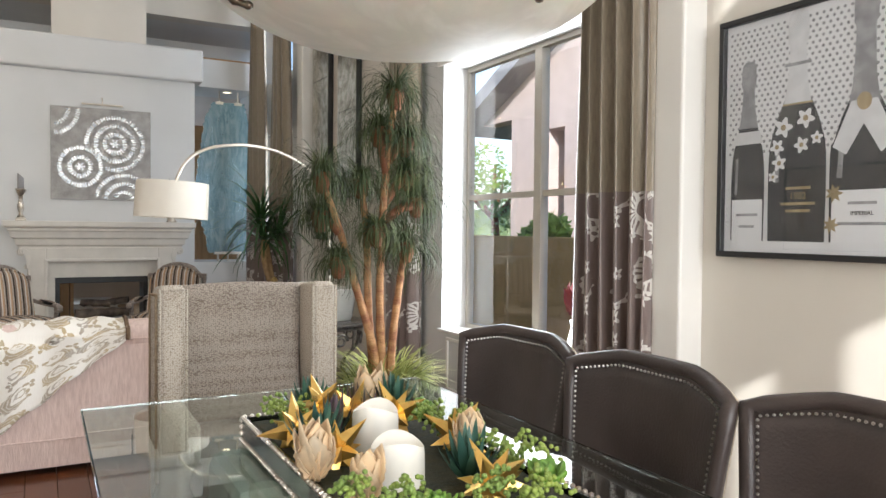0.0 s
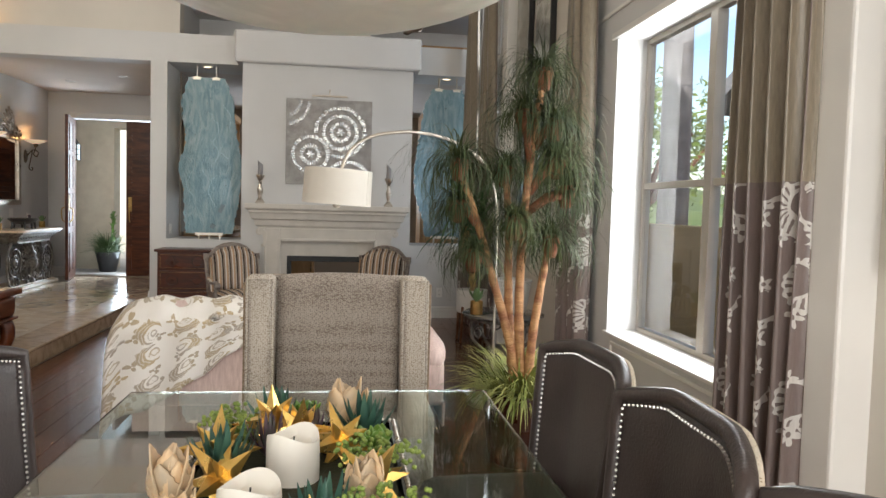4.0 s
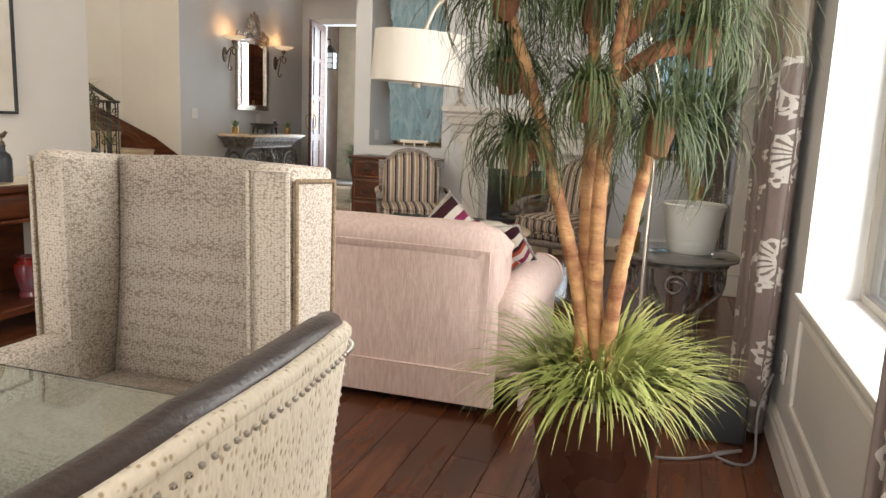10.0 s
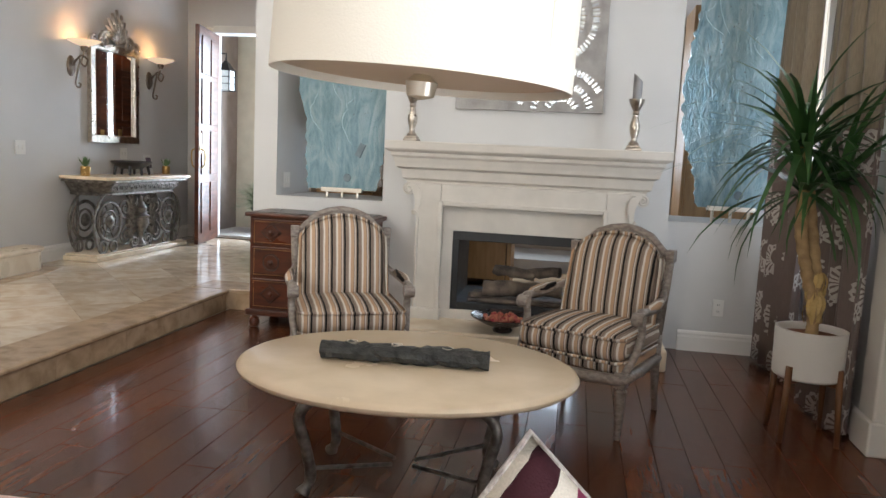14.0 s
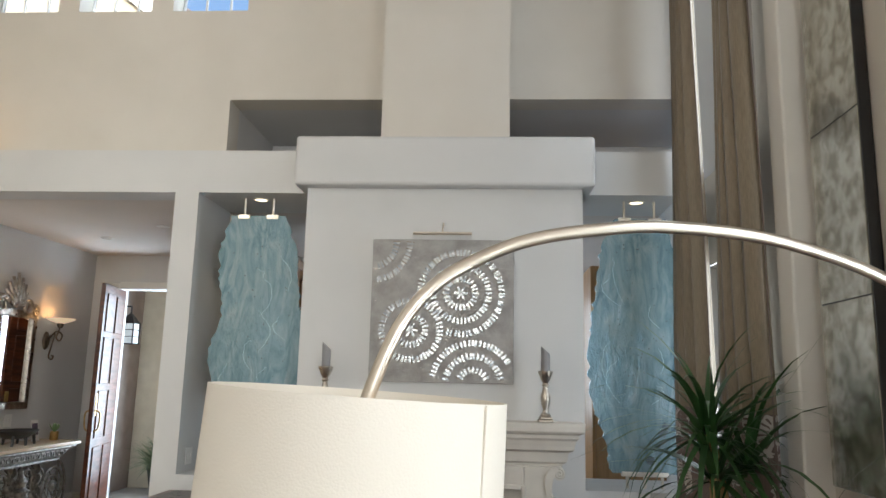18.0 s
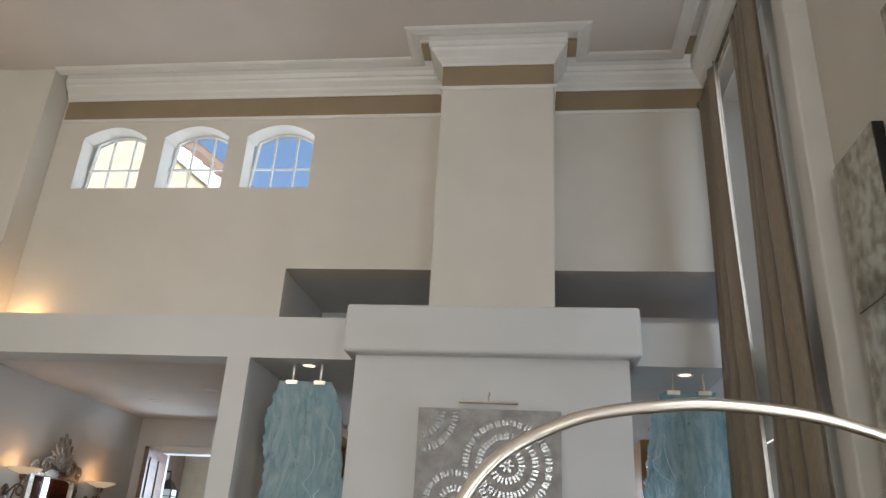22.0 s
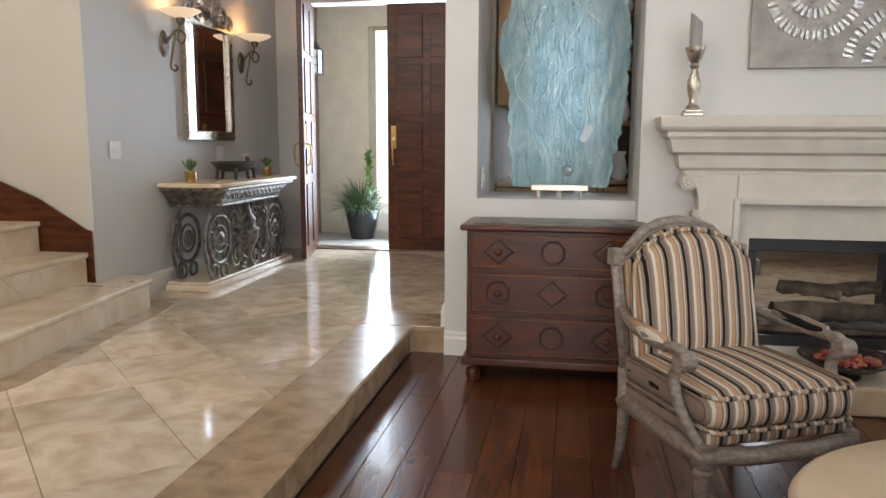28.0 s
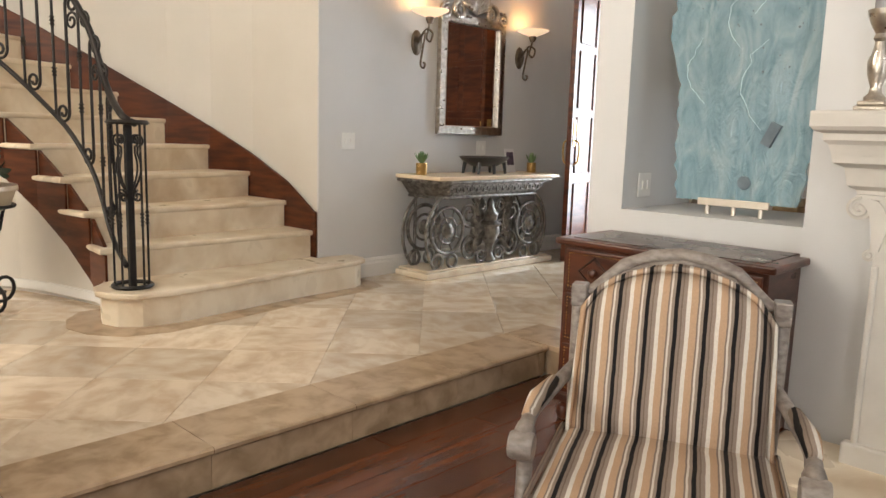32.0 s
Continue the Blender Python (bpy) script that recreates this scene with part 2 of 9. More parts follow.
def boxes(*bs, bevel=0.0, seg=2):
    bm = bmesh.new()
    for b in bs:
        one = bmesh.new()
        box(one, *b, bevel=bevel, seg=seg)
        join(bm, one)
    return bm


def join(bm, other, m=None):
    """Adds the bmesh other, moved by m, to bm, and frees it."""
    if m is not None:
        bmesh.ops.transform(other, matrix=m, verts=other.verts)
    me = bpy.data.meshes.new("tmp")
    other.to_mesh(me)
    other.free()
    bm.from_mesh(me)
    bpy.data.meshes.remove(me)
    return bm


def lathe(profile, n=28, m=None, ex=1.0, ey=1.0):
    """A turned body: (radius, height) pairs round z, closed where the radius is 0."""
    bm = bmesh.new()
    rings = []
    for r, z in profile:
        if r <= 1e-6:
            rings.append([bm.verts.new((0, 0, z))])
        else:
            rings.append([bm.verts.new((r * ex * math.cos(2 * math.pi * k / n), r * ey * math.sin(2 * math.pi * k / n), z)) for k in range(n)])
    for a, b in zip(rings, rings[1:]):
        for k in range(n):
            q = (k + 1) % n
            if len(a) == 1 and len(b) == 1:
                continue
            if len(a) == 1:
                bm.faces.new((a[0], b[q], b[k]))
            elif len(b) == 1:
                bm.faces.new((a[k], a[q], b[0]))
            else:
                bm.faces.new((a[k], a[q], b[q], b[k]))
    bmesh.ops.recalc_face_normals(bm, faces=bm.faces)
    if m is not None:
        bmesh.ops.transform(bm, matrix=m, verts=bm.verts)
    return bm


def tube(points, radius, n=8, closed=False, flat=1.0):
    """A rod along points; radius is one number or one for each point."""
    bm = bmesh.new()
    pts = [Vector(p) for p in points]
    rad = radius if isinstance(radius, (list, tuple)) else [radius] * len(pts)
    rings = []
    side = None
    for i, p in enumerate(pts):
        a = pts[i - 1] if i or closed else p
        b = pts[(i + 1) % len(pts)] if i < len(pts) - 1 or closed else p
        d = (b - a).normalized() if (b - a).length > 1e-9 else Vector((0, 0, 1))
        if side is None:
            side = d.orthogonal().normalized()
        side = (side - d * side.dot(d))
        side = side.normalized() if side.length > 1e-6 else d.orthogonal().normalized()
        up = d.cross(side)
        rings.append([bm.verts.new(p + rad[i] * (math.cos(2 * math.pi * k / n) * side + flat * math.sin(2 * math.pi * k / n) * up)) for k in range(n)])
    pairs = list(zip(rings, rings[1:])) + ([(rings[-1], rings[0])] if closed else [])
    for a, b in pairs:
        for k in range(n):
            bm.faces.new((a[k], a[(k + 1) % n], b[(k + 1) % n], b[k]))
    if not closed:
        bm.faces.new(rings[0][::-1])
        bm.faces.new(rings[-1])
    bmesh.ops.recalc_face_normals(bm, faces=bm.faces)
    return bm


def prism(outline, depth, axis="z", at=0.0, bevel=0.0, seg=2):
    """A slab: an outline of (a, b) pairs pushed along an axis from at to at + depth."""
    def put(a, b, c):
        return {"z": (a, b, c), "y": (a, c, b), "x": (c, a, b)}[axis]
    bm = bmesh.new()
    lo = [bm.verts.new(put(a, b, at)) for a, b in outline]
    hi = [bm.verts.new(put(a, b, at + depth)) for a, b in outline]
    k = len(lo)
    bm.faces.new(lo[::-1])
    bm.faces.new(hi)
    for i in range(k):
        bm.faces.new((lo[i], lo[(i + 1) % k], hi[(i + 1) % k], hi[i]))
    bmesh.ops.recalc_face_normals(bm, faces=bm.faces)
    if bevel:
        es = [e for e in bm.edges if e.calc_face_angle(0) > 0.6]
        bmesh.ops.bevel(bm, geom=es, offset=bevel, segments=seg, profile=0.5, affect="EDGES", clamp_overlap=True)
    return bm


def sweep(profile, path, closed=False):
    """A moulding: a profile of (out, up) pairs along a flat path of (x, y), mitred; out is to the right of the way."""
    bm = bmesh.new()
    pts = [Vector(p) for p in path]
    rings = []
    for i, p in enumerate(pts):
        d0 = (p - pts[i - 1]).normalized() if i or closed else None
        d1 = (pts[(i + 1) % len(pts)] - p).normalized() if i < len(pts) - 1 or closed else None
        d0, d1 = d0 or d1, d1 or d0
        n0, n1 = Vector((d0.y, -d0.x)), Vector((d1.y, -d1.x))
        m = (n0 + n1)
        m = m / max(0.2, m.dot(n0)) if m.length > 1e-6 else n0
        rings.append([bm.verts.new((p.x + o * m.x, p.y + o * m.y, u)) for o, u in profile])
    for a, b in list(zip(rings, rings[1:])) + ([(rings[-1], rings[0])] if closed else []):
        for k in range(len(profile)):
            q = (k + 1) % len(profile)
            bm.faces.new((a[k], a[q], b[q], b[k]))
    if not closed:
        bm.faces.new(rings[0][::-1])
        bm.faces.new(rings[-1])
    bmesh.ops.recalc_face_normals(bm, faces=bm.faces)
    return bm


def spiral(cx, cy, r0, r1, a0, turns, n=22):
    """Points of a scroll in a plane, from radius r0 inwards to r1."""
    return [(cx + (r0 + (r1 - r0) * k / n) * math.cos(a0 + turns * 2 * math.pi * k / n), cy + (r0 + (r1 - r0) * k / n) * math.sin(a0 + turns * 2 * math.pi * k / n)) for k in range(n + 1)]


def curve_pts(ctrl, n=8):
    """A smooth run of points through the control points."""
    c = [Vector(p) for p in ctrl]
    out = []
    for i in range(len(c) - 1):
        p0, p1, p2, p3 = c[max(0, i - 1)], c[i], c[i + 1], c[min(len(c) - 1, i + 2)]
        for k in range(n):
            t = k / n
            out.append(0.5 * (2 * p1 + (p2 - p0) * t + (2 * p0 - 5 * p1 + 4 * p2 - p3) * t * t + (3 * p1 - p0 - 3 * p2 + p3) * t ** 3))
    out.append(c[-1])
    return out


def shell_wall(name, material, *bs, label=""):
    return structure(part(name, boxes(*bs), material), label)


# ---- the setting ----
FLOOR2 = 0.155          # the raised stone floor
WX, EX, FY = -1.65, 2.43, 8.95   # west divider, east wall, fireplace wall
TOP = 5.66

structure(part("floor", boxes((-1.66, 2.9, -3.6, 9.0, -0.2, -0.012)), GAP), "dark reddish-brown hardwood floor")
structure(part("floor_hall", boxes((-7.0, -1.70, 3.2, 12.3, -0.2, FLOOR2 - 0.012), (-1.70, -1.40, 8.98, 12.3, -0.2, FLOOR2 - 0.012)), GROUT), "polished beige travertine floor one step up")
structure(part("ceiling", boxes((-7.0, 2.9, -3.6, 9.6, TOP, TOP + 0.2)), CEIL), "plain warm off-white ceiling")
structure(part("ceiling_hall", boxes((-3.66, -1.27, 9.20, 12.0, 2.925, 3.05)), CEIL), "plain entry hall ceiling")

# east side: plain wall, window bay, plain wall, window bay
shell_wall("wall_east_dining", WALL, (EX, EX + 0.2, -3.4, 2.20, 0, TOP))
shell_wall("wall_east_living", WALL, (EX, EX + 0.2, 5.05, 7.22, 0, TOP))
BX = 2.33
def bay(name, y0, y1, wy0, wy1, z0, z1, up0, up1):
    """A bay with a window opening over a panelled apron, and a second opening higher up."""
    shell_wall(name, GREY_WALL, (BX, BX + 0.24, y0, y1, 0, z0), (BX, BX + 0.24, y0, wy0, z0, z1), (BX, BX + 0.24, wy1, y1, z0, z1), (BX, BX + 0.24, y0, y1, z1, up0),
               (BX, BX + 0.24, y0, wy0, up0, up1), (BX, BX + 0.24, wy1, y1, up0, up1), (BX, BX + 0.24, y0, y1, up1, TOP))
bay("wall_bay_dining", 2.36, 4.92, 2.60, 4.30, 0.63, 2.36, 2.95, 4.9)
bay("wall_bay_living", 7.40, 8.95, 7.62, 8.72, 0.63, 2.36, 2.95, 5.0)
for k, (a, b) in enumerate(((2.20, 2.36), (4.92, 5.05), (7.22, 7.40))):
    structure(part("trim_pilaster_%d" % (k + 1), boxes((BX - 0.03, EX + 0.2, a, b, 0.0, TOP), bevel=0.012), TRIM), "white painted flat pilaster trim")
    structure(part("trim_pilaster_foot_%d" % (k + 1), boxes((BX - 0.05, EX + 0.05, a - 0.02, b + 0.02, 0.0, 0.16), bevel=0.01), TRIM))

# west divider with the console, and the far west walls
shell_wall("wall_west_dining", WALL, (WX - 0.22, WX, -3.4, 5.36, 0, TOP))
shell_wall("wall_far_west", WALL, (-7.0, -6.8, 3.2, 9.6, 0, TOP))
shell_wall("wall_west_return", WALL, (-7.0, WX - 0.22, 3.2, 3.4, 0, TOP))
# unseen back wall behind the walker; window openings cut to shape the sun patches
shell_wall("wall_back", WALL, (-1.9, 2.7, -3.6, -3.4, 0, 0.7), (-1.9, 2.7, -3.6, -3.4, 2.5, 2.75), (-1.9, -1.4, -3.6, -3.4, 0.7, 2.5), (-0.35, 0.0, -3.6, -3.4, 0.7, 2.5), (1.0, 1.3, -3.6, -3.4, 0.7, 2.5), (2.25, 2.7, -3.6, -3.4, 0.7, 2.5),
           (-1.9, -0.355, -3.45, -3.4, 2.75, 3.92), (2.3, 2.7, -3.45, -3.4, 2.75, 3.92), (-0.245, -0.125, -3.45, -3.4, 2.75, 3.92), (-1.9, 2.7, -3.45, -3.4, 3.92, 5.46), (-1.9, -0.42, -3.45, -3.4, 5.46, TOP), (-0.10, 2.7, -3.45, -3.4, 5.46, TOP))

# fireplace wall
B0, B1 = -0.41, 1.54
shell_wall("wall_fireplace", GREY_WALL,
           (-1.45, -1.27, FY, 9.62, 0, 2.925), (-1.27, B0 + 0.1, FY, 9.62, 0, 0.90), (B1 - 0.1, 2.57, FY, 9.62, 0, 0.88), (2.25, 2.57, FY, 9.62, 0.88, 2.925),
           (-3.62, 2.57, FY, 9.22, 2.925, 3.25), (-1.45, 2.57, 9.22, 9.62, 2.925, 3.06))
shell_wall("wall_north_upper", WALL, (-3.62, -1.19, 9.22, 9.45, 3.05, 4.53), (-1.19, 2.57, 9.22, 9.45, 3.76, 4.53), (-3.62, -3.34, 9.22, 9.45, 4.53, 5.2),
           (-2.71, -2.53, 9.22, 9.45, 4.53, 5.2), (-1.91, -1.73, 9.22, 9.45, 4.53, 5.2), (-1.10, 2.57, 9.22, 9.45, 4.53, 5.2), (-3.62, 2.57, 9.22, 9.45, 5.2, TOP))
shell_wall("wall_niche_back", GREY_WALL, (-1.25, 2.57, 10.4, 10.5, 3.06, 3.9), (-1.29, -1.19, 9.45, 10.5, 3.06, 3.9), (-1.25, 2.57, 9.45, 10.5, 3.76, 3.9))
STAIR_WALL = [(-3.66, 8.95), (-4.0, 8.95), (-4.43, 8.92), (-4.80, 8.78), (-5.05, 8.55), (-5.25, 8.28), (-5.45, 8.0), (-5.68, 7.74), (-5.84, 7.4), (-5.94, 7.0), (-6.0, 6.5), (-6.0, 3.3)]
structure(part("wall_stair", prism(STAIR_WALL + [(-6.3, 3.3), (-6.3, 9.45), (-3.66, 9.45)], TOP, axis="z", at=0.0), WALL), "curved cream stairwell wall")
shell_wall("wall_hall_west", GREY_WALL, (-3.86, -3.645, 9.45, 12.0, 0, 3.0), (-3.66, -3.645, 8.951, 9.45, 0, 2.925))
shell_wall("wall_stair_corner", WALL, (-3.66, -3.62, 8.951, 9.45, 2.925, TOP))
shell_wall("wall_hall_north", GREY_WALL, (-3.9, -3.33, 11.9, 12.1, 0, 3.0), (-3.33, -1.2, 11.9, 12.1, 2.54, 3.0), (-1.75, -1.2, 11.9, 12.1, 0, 2.54))
shell_wall("wall_hall_east", GREY_WALL, (-1.40, -1.27, 9.62, 12.0, 0, 3.0))
# chimney breast
structure(part("wall_chimney_breast", boxes((B0, 0.0, 8.80, 9.6, 0, 2.94), (1.13, B1, 8.80, 9.6, 0, 2.94), (0.0, 1.13, 8.80, 9.6, 0.80, 2.94), (0.0, 1.13, 8.80, 9.6, 0.0, 0.19)), GREY_WALL), "pale grey chimney breast")
structure(part("trim_chimney_hood", boxes((-0.49, 1.62, 8.70, 9.2, 2.925, 3.285), bevel=0.025, seg=3), GREY_WALL), "boxed pale grey band over the fireplace")
structure(part("wall_chimney_shaft", boxes((0.10, 1.03, 8.82, 9.3, 3.285, TOP)), WALL), "cream chimney shaft rising to the ceiling")
# ---- more materials ----
def spotted(name, ground, spot, scale, rough=0.8, bump=0.5, lo=0.28, hi=0.36, stretch=(1, 1, 1), rand=0.9):
    """A woven ground with small raised flecks."""
    m = bpy.data.materials.new(name)
    m.use_nodes = True
    n, l, b = nodes_of(m)
    tc, mp = n.new("ShaderNodeTexCoord"), n.new("ShaderNodeMapping")
    mp.inputs["Scale"].default_value = stretch
    l.new(tc.outputs["Object"], mp.inputs["Vector"])
    v = n.new("ShaderNodeTexVoronoi"); v.inputs["Scale"].default_value, v.inputs["Randomness"].default_value = scale, rand
    l.new(mp.outputs[0], v.inputs["Vector"])
    r = n.new("ShaderNodeValToRGB")
    ramp_stops(r, [(0.0, spot), (lo, spot), (hi, ground)], "LINEAR")
    l.new(v.outputs["Distance"], r.inputs["Fac"])
    big = n.new("ShaderNodeTexNoise"); big.inputs["Scale"].default_value, big.inputs["Detail"].default_value = 5.0, 5.0
    l.new(tc.outputs["Object"], big.inputs["Vector"])
    mix = n.new("ShaderNodeMixRGB"); mix.blend_type = "MULTIPLY"; mix.inputs["Fac"].default_value = 0.3
    l.new(r.outputs[0], mix.inputs[1]); l.new(big.outputs["Fac"], mix.inputs[2]); l.new(mix.outputs[0], b.inputs["Base Color"])
    bp = n.new("ShaderNodeBump"); bp.inputs["Strength"].default_value, bp.inputs["Distance"].default_value = bump, 0.006
    l.new(v.outputs["Distance"], bp.inputs["Height"]); l.new(bp.outputs[0], b.inputs["Normal"])
    socket(b, "Roughness", rough); socket(b, "Sheen Weight", 0.05); socket(b, "Specular IOR Level", 0.2)
    return m


LEATHER = surf("dark_brown_leather", (0.040, 0.029, 0.026), (0.058, 0.043, 0.038), 0.36, 5, 0.18, 140, rvar=0.08)
SPOT_CREAM = spotted("cream_flecked_chenille", (0.86, 0.775, 0.63), (0.46, 0.35, 0.21), 135, lo=0.16, hi=0.34, bump=0.4, stretch=(1, 1, 0.5), rand=0.75)
# Same flecked weave in two tones: inner back and seat about a quarter darker.
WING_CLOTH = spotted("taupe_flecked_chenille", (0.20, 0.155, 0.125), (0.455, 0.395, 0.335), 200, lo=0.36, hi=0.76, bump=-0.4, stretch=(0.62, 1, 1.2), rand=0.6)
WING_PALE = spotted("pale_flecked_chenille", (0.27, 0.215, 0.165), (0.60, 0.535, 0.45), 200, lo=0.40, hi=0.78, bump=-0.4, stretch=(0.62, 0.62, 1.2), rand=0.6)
PINK = surf("dusty_pink_chenille", (0.78, 0.615, 0.545), (0.63, 0.47, 0.41), 0.88, 85, 0.35, 240, stretch=(1, 1, 0.16), sheen=0.1, spec=0.2, contrast=(0.3, 0.7))
STRIPE = striped("striped_upholstery", [(0.0, (0.012, 0.010, 0.010)), (0.14, (0.30, 0.23, 0.18)), (0.23, (0.20, 0.15, 0.12)), (0.27, (0.34, 0.265, 0.21)), (0.40, (0.78, 0.72, 0.63)), (0.54, (0.57, 0.375, 0.235)), (0.77, (0.26, 0.20, 0.16)), (0.83, (0.72, 0.65, 0.56)), (0.90, (0.36, 0.28, 0.22))], 0.077)
PILLOW = striped("striped_velvet", [(0.0, (0.70, 0.64, 0.55)), (0.20, (0.045, 0.010, 0.016)), (0.38, (0.70, 0.64, 0.55)), (0.52, (0.24, 0.028, 0.085)), (0.66, (0.68, 0.62, 0.54)), (0.80, (0.42, 0.07, 0.035)), (0.90, (0.045, 0.010, 0.016))], 0.26)
PILLOW_B = striped("striped_velvet_across", [(0.0, (0.70, 0.64, 0.55)), (0.20, (0.045, 0.010, 0.016)), (0.38, (0.70, 0.64, 0.55)), (0.52, (0.24, 0.028, 0.085)), (0.66, (0.68, 0.62, 0.54)), (0.80, (0.42, 0.07, 0.035)), (0.90, (0.045, 0.010, 0.016))], 0.26, axis="z", turn=0.35)
def embroidered(name, ground, ground2, motif, motif2, size, kind, rough=0.6, split=None, upper=None):
    """Cloth with spiral scrolls or scalloped crescents set in loose rows; above the height split it is plain silk."""
    m = bpy.data.materials.new(name)
    m.use_nodes = True
    n, l, b = nodes_of(m)
    def calc(op, a, c=0.0, d=0.0):
        q = n.new("ShaderNodeMath"); q.operation = op
        for k, v in enumerate((a, c, d)):
            if isinstance(v, (int, float)):
                q.inputs[k].default_value = v
            else:
                l.new(v, q.inputs[k])
        return q.outputs[0]
    tc = n.new("ShaderNodeTexCoord")
    wob = n.new("ShaderNodeTexNoise"); wob.inputs["Scale"].default_value, wob.inputs["Detail"].default_value = 14.0, 3.0
    l.new(tc.outputs["UV"], wob.inputs["Vector"])
    add = n.new("ShaderNodeVectorMath"); add.operation = "MULTIPLY_ADD"
    add.inputs[1].default_value = (size * 0.10, size * 0.10, 0) if kind == "crescent" else (size * 0.24, size * 0.24, 0)
    l.new(wob.outputs["Color"], add.inputs[0]); l.new(tc.outputs["UV"], add.inputs[2])
    def cells(scale, rand, shift):
        mv = n.new("ShaderNodeVectorMath"); mv.operation = "ADD"; mv.inputs[1].default_value = shift
        l.new(add.outputs[0], mv.inputs[0])
        v = n.new("ShaderNodeTexVoronoi"); v.voronoi_dimensions = "2D"
        v.inputs["Scale"].default_value, v.inputs["Randomness"].default_value = scale, rand
        l.new(mv.outputs[0], v.inputs["Vector"])
        dif = n.new("ShaderNodeVectorMath"); dif.operation = "SUBTRACT"
        l.new(mv.outputs[0], dif.inputs[0]); l.new(v.outputs["Position"], dif.inputs[1])
        sp = n.new("ShaderNodeSeparateXYZ"); l.new(dif.outputs[0], sp.inputs[0])
        rc = n.new("ShaderNodeSeparateColor"); l.new(v.outputs["Color"], rc.inputs[0])
        return sp.outputs["X"], sp.outputs["Y"], rc.outputs[0]
    def polar(x, y):
        return calc("SQRT", calc("ADD", calc("MULTIPLY", x, x), calc("MULTIPLY", y, y))), calc("ARCTAN2", y, x)
    def both(*ms):
        o = ms[0]
        for k in ms[1:]:
            o = calc("MULTIPLY", o, k)
        return o
    def either(*ms):
        o = ms[0]
        for k in ms[1:]:
            o = calc("MAXIMUM", o, k)
        return o
    def flower(x, y, ox, oy, r, petals):
        fr, fa = polar(calc("ADD", x, -ox), calc("ADD", y, -oy))
        edge = calc("MULTIPLY_ADD", calc("COSINE", calc("MULTIPLY", fa, float(petals))), r * 0.3, r * 0.75)
        return both(calc("LESS_THAN", fr, edge), calc("GREATER_THAN", fr, r * 0.25))
    x, y, rnd = cells(1.0 / size, 0.35, (0, 0, 0))
    if kind == "crescent":
        r, a = polar(x, y)
        R0 = size * 0.27
        outer = calc("LESS_THAN", r, calc("MULTIPLY_ADD", calc("COSINE", calc("MULTIPLY", a, 16.0)), R0 * 0.05, R0))
        r2, a2 = polar(calc("ADD", x, R0 * 0.38), calc("ADD", y, -R0 * 0.18))
        inner = calc("GREATER_THAN", r2, R0 * 0.62)
        spokes = calc("LESS_THAN", calc("FRACT", calc("MULTIPLY", a, 16.0 / 6.2832)), 0.62)
        rims = either(calc("GREATER_THAN", r, R0 * 0.88), calc("LESS_THAN", r2, R0 * 0.74))
        mask = either(both(outer, inner, either(spokes, rims)), flower(x, y, -R0 * 0.35, -R0 * 1.15, R0 * 0.40, 5), flower(x, y, R0 * 0.55, -R0 * 1.05, R0 * 0.30, 4), flower(x, y, -R0 * 0.55, R0 * 1.0, R0 * 0.34, 5))
        tone = wob.outputs["Fac"]
    else:
        r, a = polar(x, y)
        turn = calc("MULTIPLY_ADD", rnd, 6.2832, a)
        spin = calc("MULTIPLY", rnd, 6.2832)
        r4, a4 = polar(calc("MULTIPLY_ADD", calc("COSINE", spin), size * 0.17, x), calc("MULTIPLY_ADD", calc("SINE", spin), size * 0.17, y))
        ragged = calc("MULTIPLY_ADD", calc("COSINE", calc("MULTIPLY", a, 9.0)), size * 0.022, size * 0.38)
        streak = calc("MULTIPLY_ADD", calc("GREATER_THAN", calc("FRACT", calc("DIVIDE", r4, size * 0.085)), 0.28), 0.6, 0.4)
        curl = both(calc("LESS_THAN", calc("FRACT", calc("SUBTRACT", calc("DIVIDE", r4, size * 0.15), calc("DIVIDE", turn, 6.2832))), 0.36), calc("LESS_THAN", r4, size * 0.2))
        sp1 = either(both(calc("LESS_THAN", r, ragged), calc("GREATER_THAN", r4, size * 0.27), streak), calc("MULTIPLY", curl, 0.8))
        x2, y2, rnd2 = cells(1.7 / size, 0.8, (0.37, 0.21, 0))
        r3, a3 = polar(x2, y2)
        leafy = both(calc("LESS_THAN", r3, calc("MULTIPLY_ADD", calc("COSINE", calc("MULTIPLY_ADD", a3, 3.0, calc("MULTIPLY", rnd2, 6.0))), size * 0.08, size * 0.12)), calc("GREATER_THAN", r3, size * 0.03), calc("GREATER_THAN", r, size * 0.30))
        mask = either(sp1, leafy)
        tone = rnd2
    mp = n.new("ShaderNodeMapping"); mp.inputs["Scale"].default_value = (60, 6, 1)
    l.new(tc.outputs["UV"], mp.inputs["Vector"])
    slub = n.new("ShaderNodeTexNoise"); slub.inputs["Scale"].default_value, slub.inputs["Detail"].default_value = 3.0, 5.0
    l.new(mp.outputs[0], slub.inputs["Vector"])
    def blend(f, c1, c2):
        q = n.new("ShaderNodeMixRGB")
        for k, v in (("Fac", f), (1, c1), (2, c2)):
            if isinstance(v, tuple):
                q.inputs[k].default_value = (*v, 1)
            else:
                l.new(v, q.inputs[k])
        return q.outputs[0]
    worn = calc("MULTIPLY", mask, calc("MULTIPLY_ADD", slub.outputs["Fac"], 0.5, 0.65))
    out = blend(worn, blend(slub.outputs["Fac"], ground, ground2), blend(tone, motif, motif2))
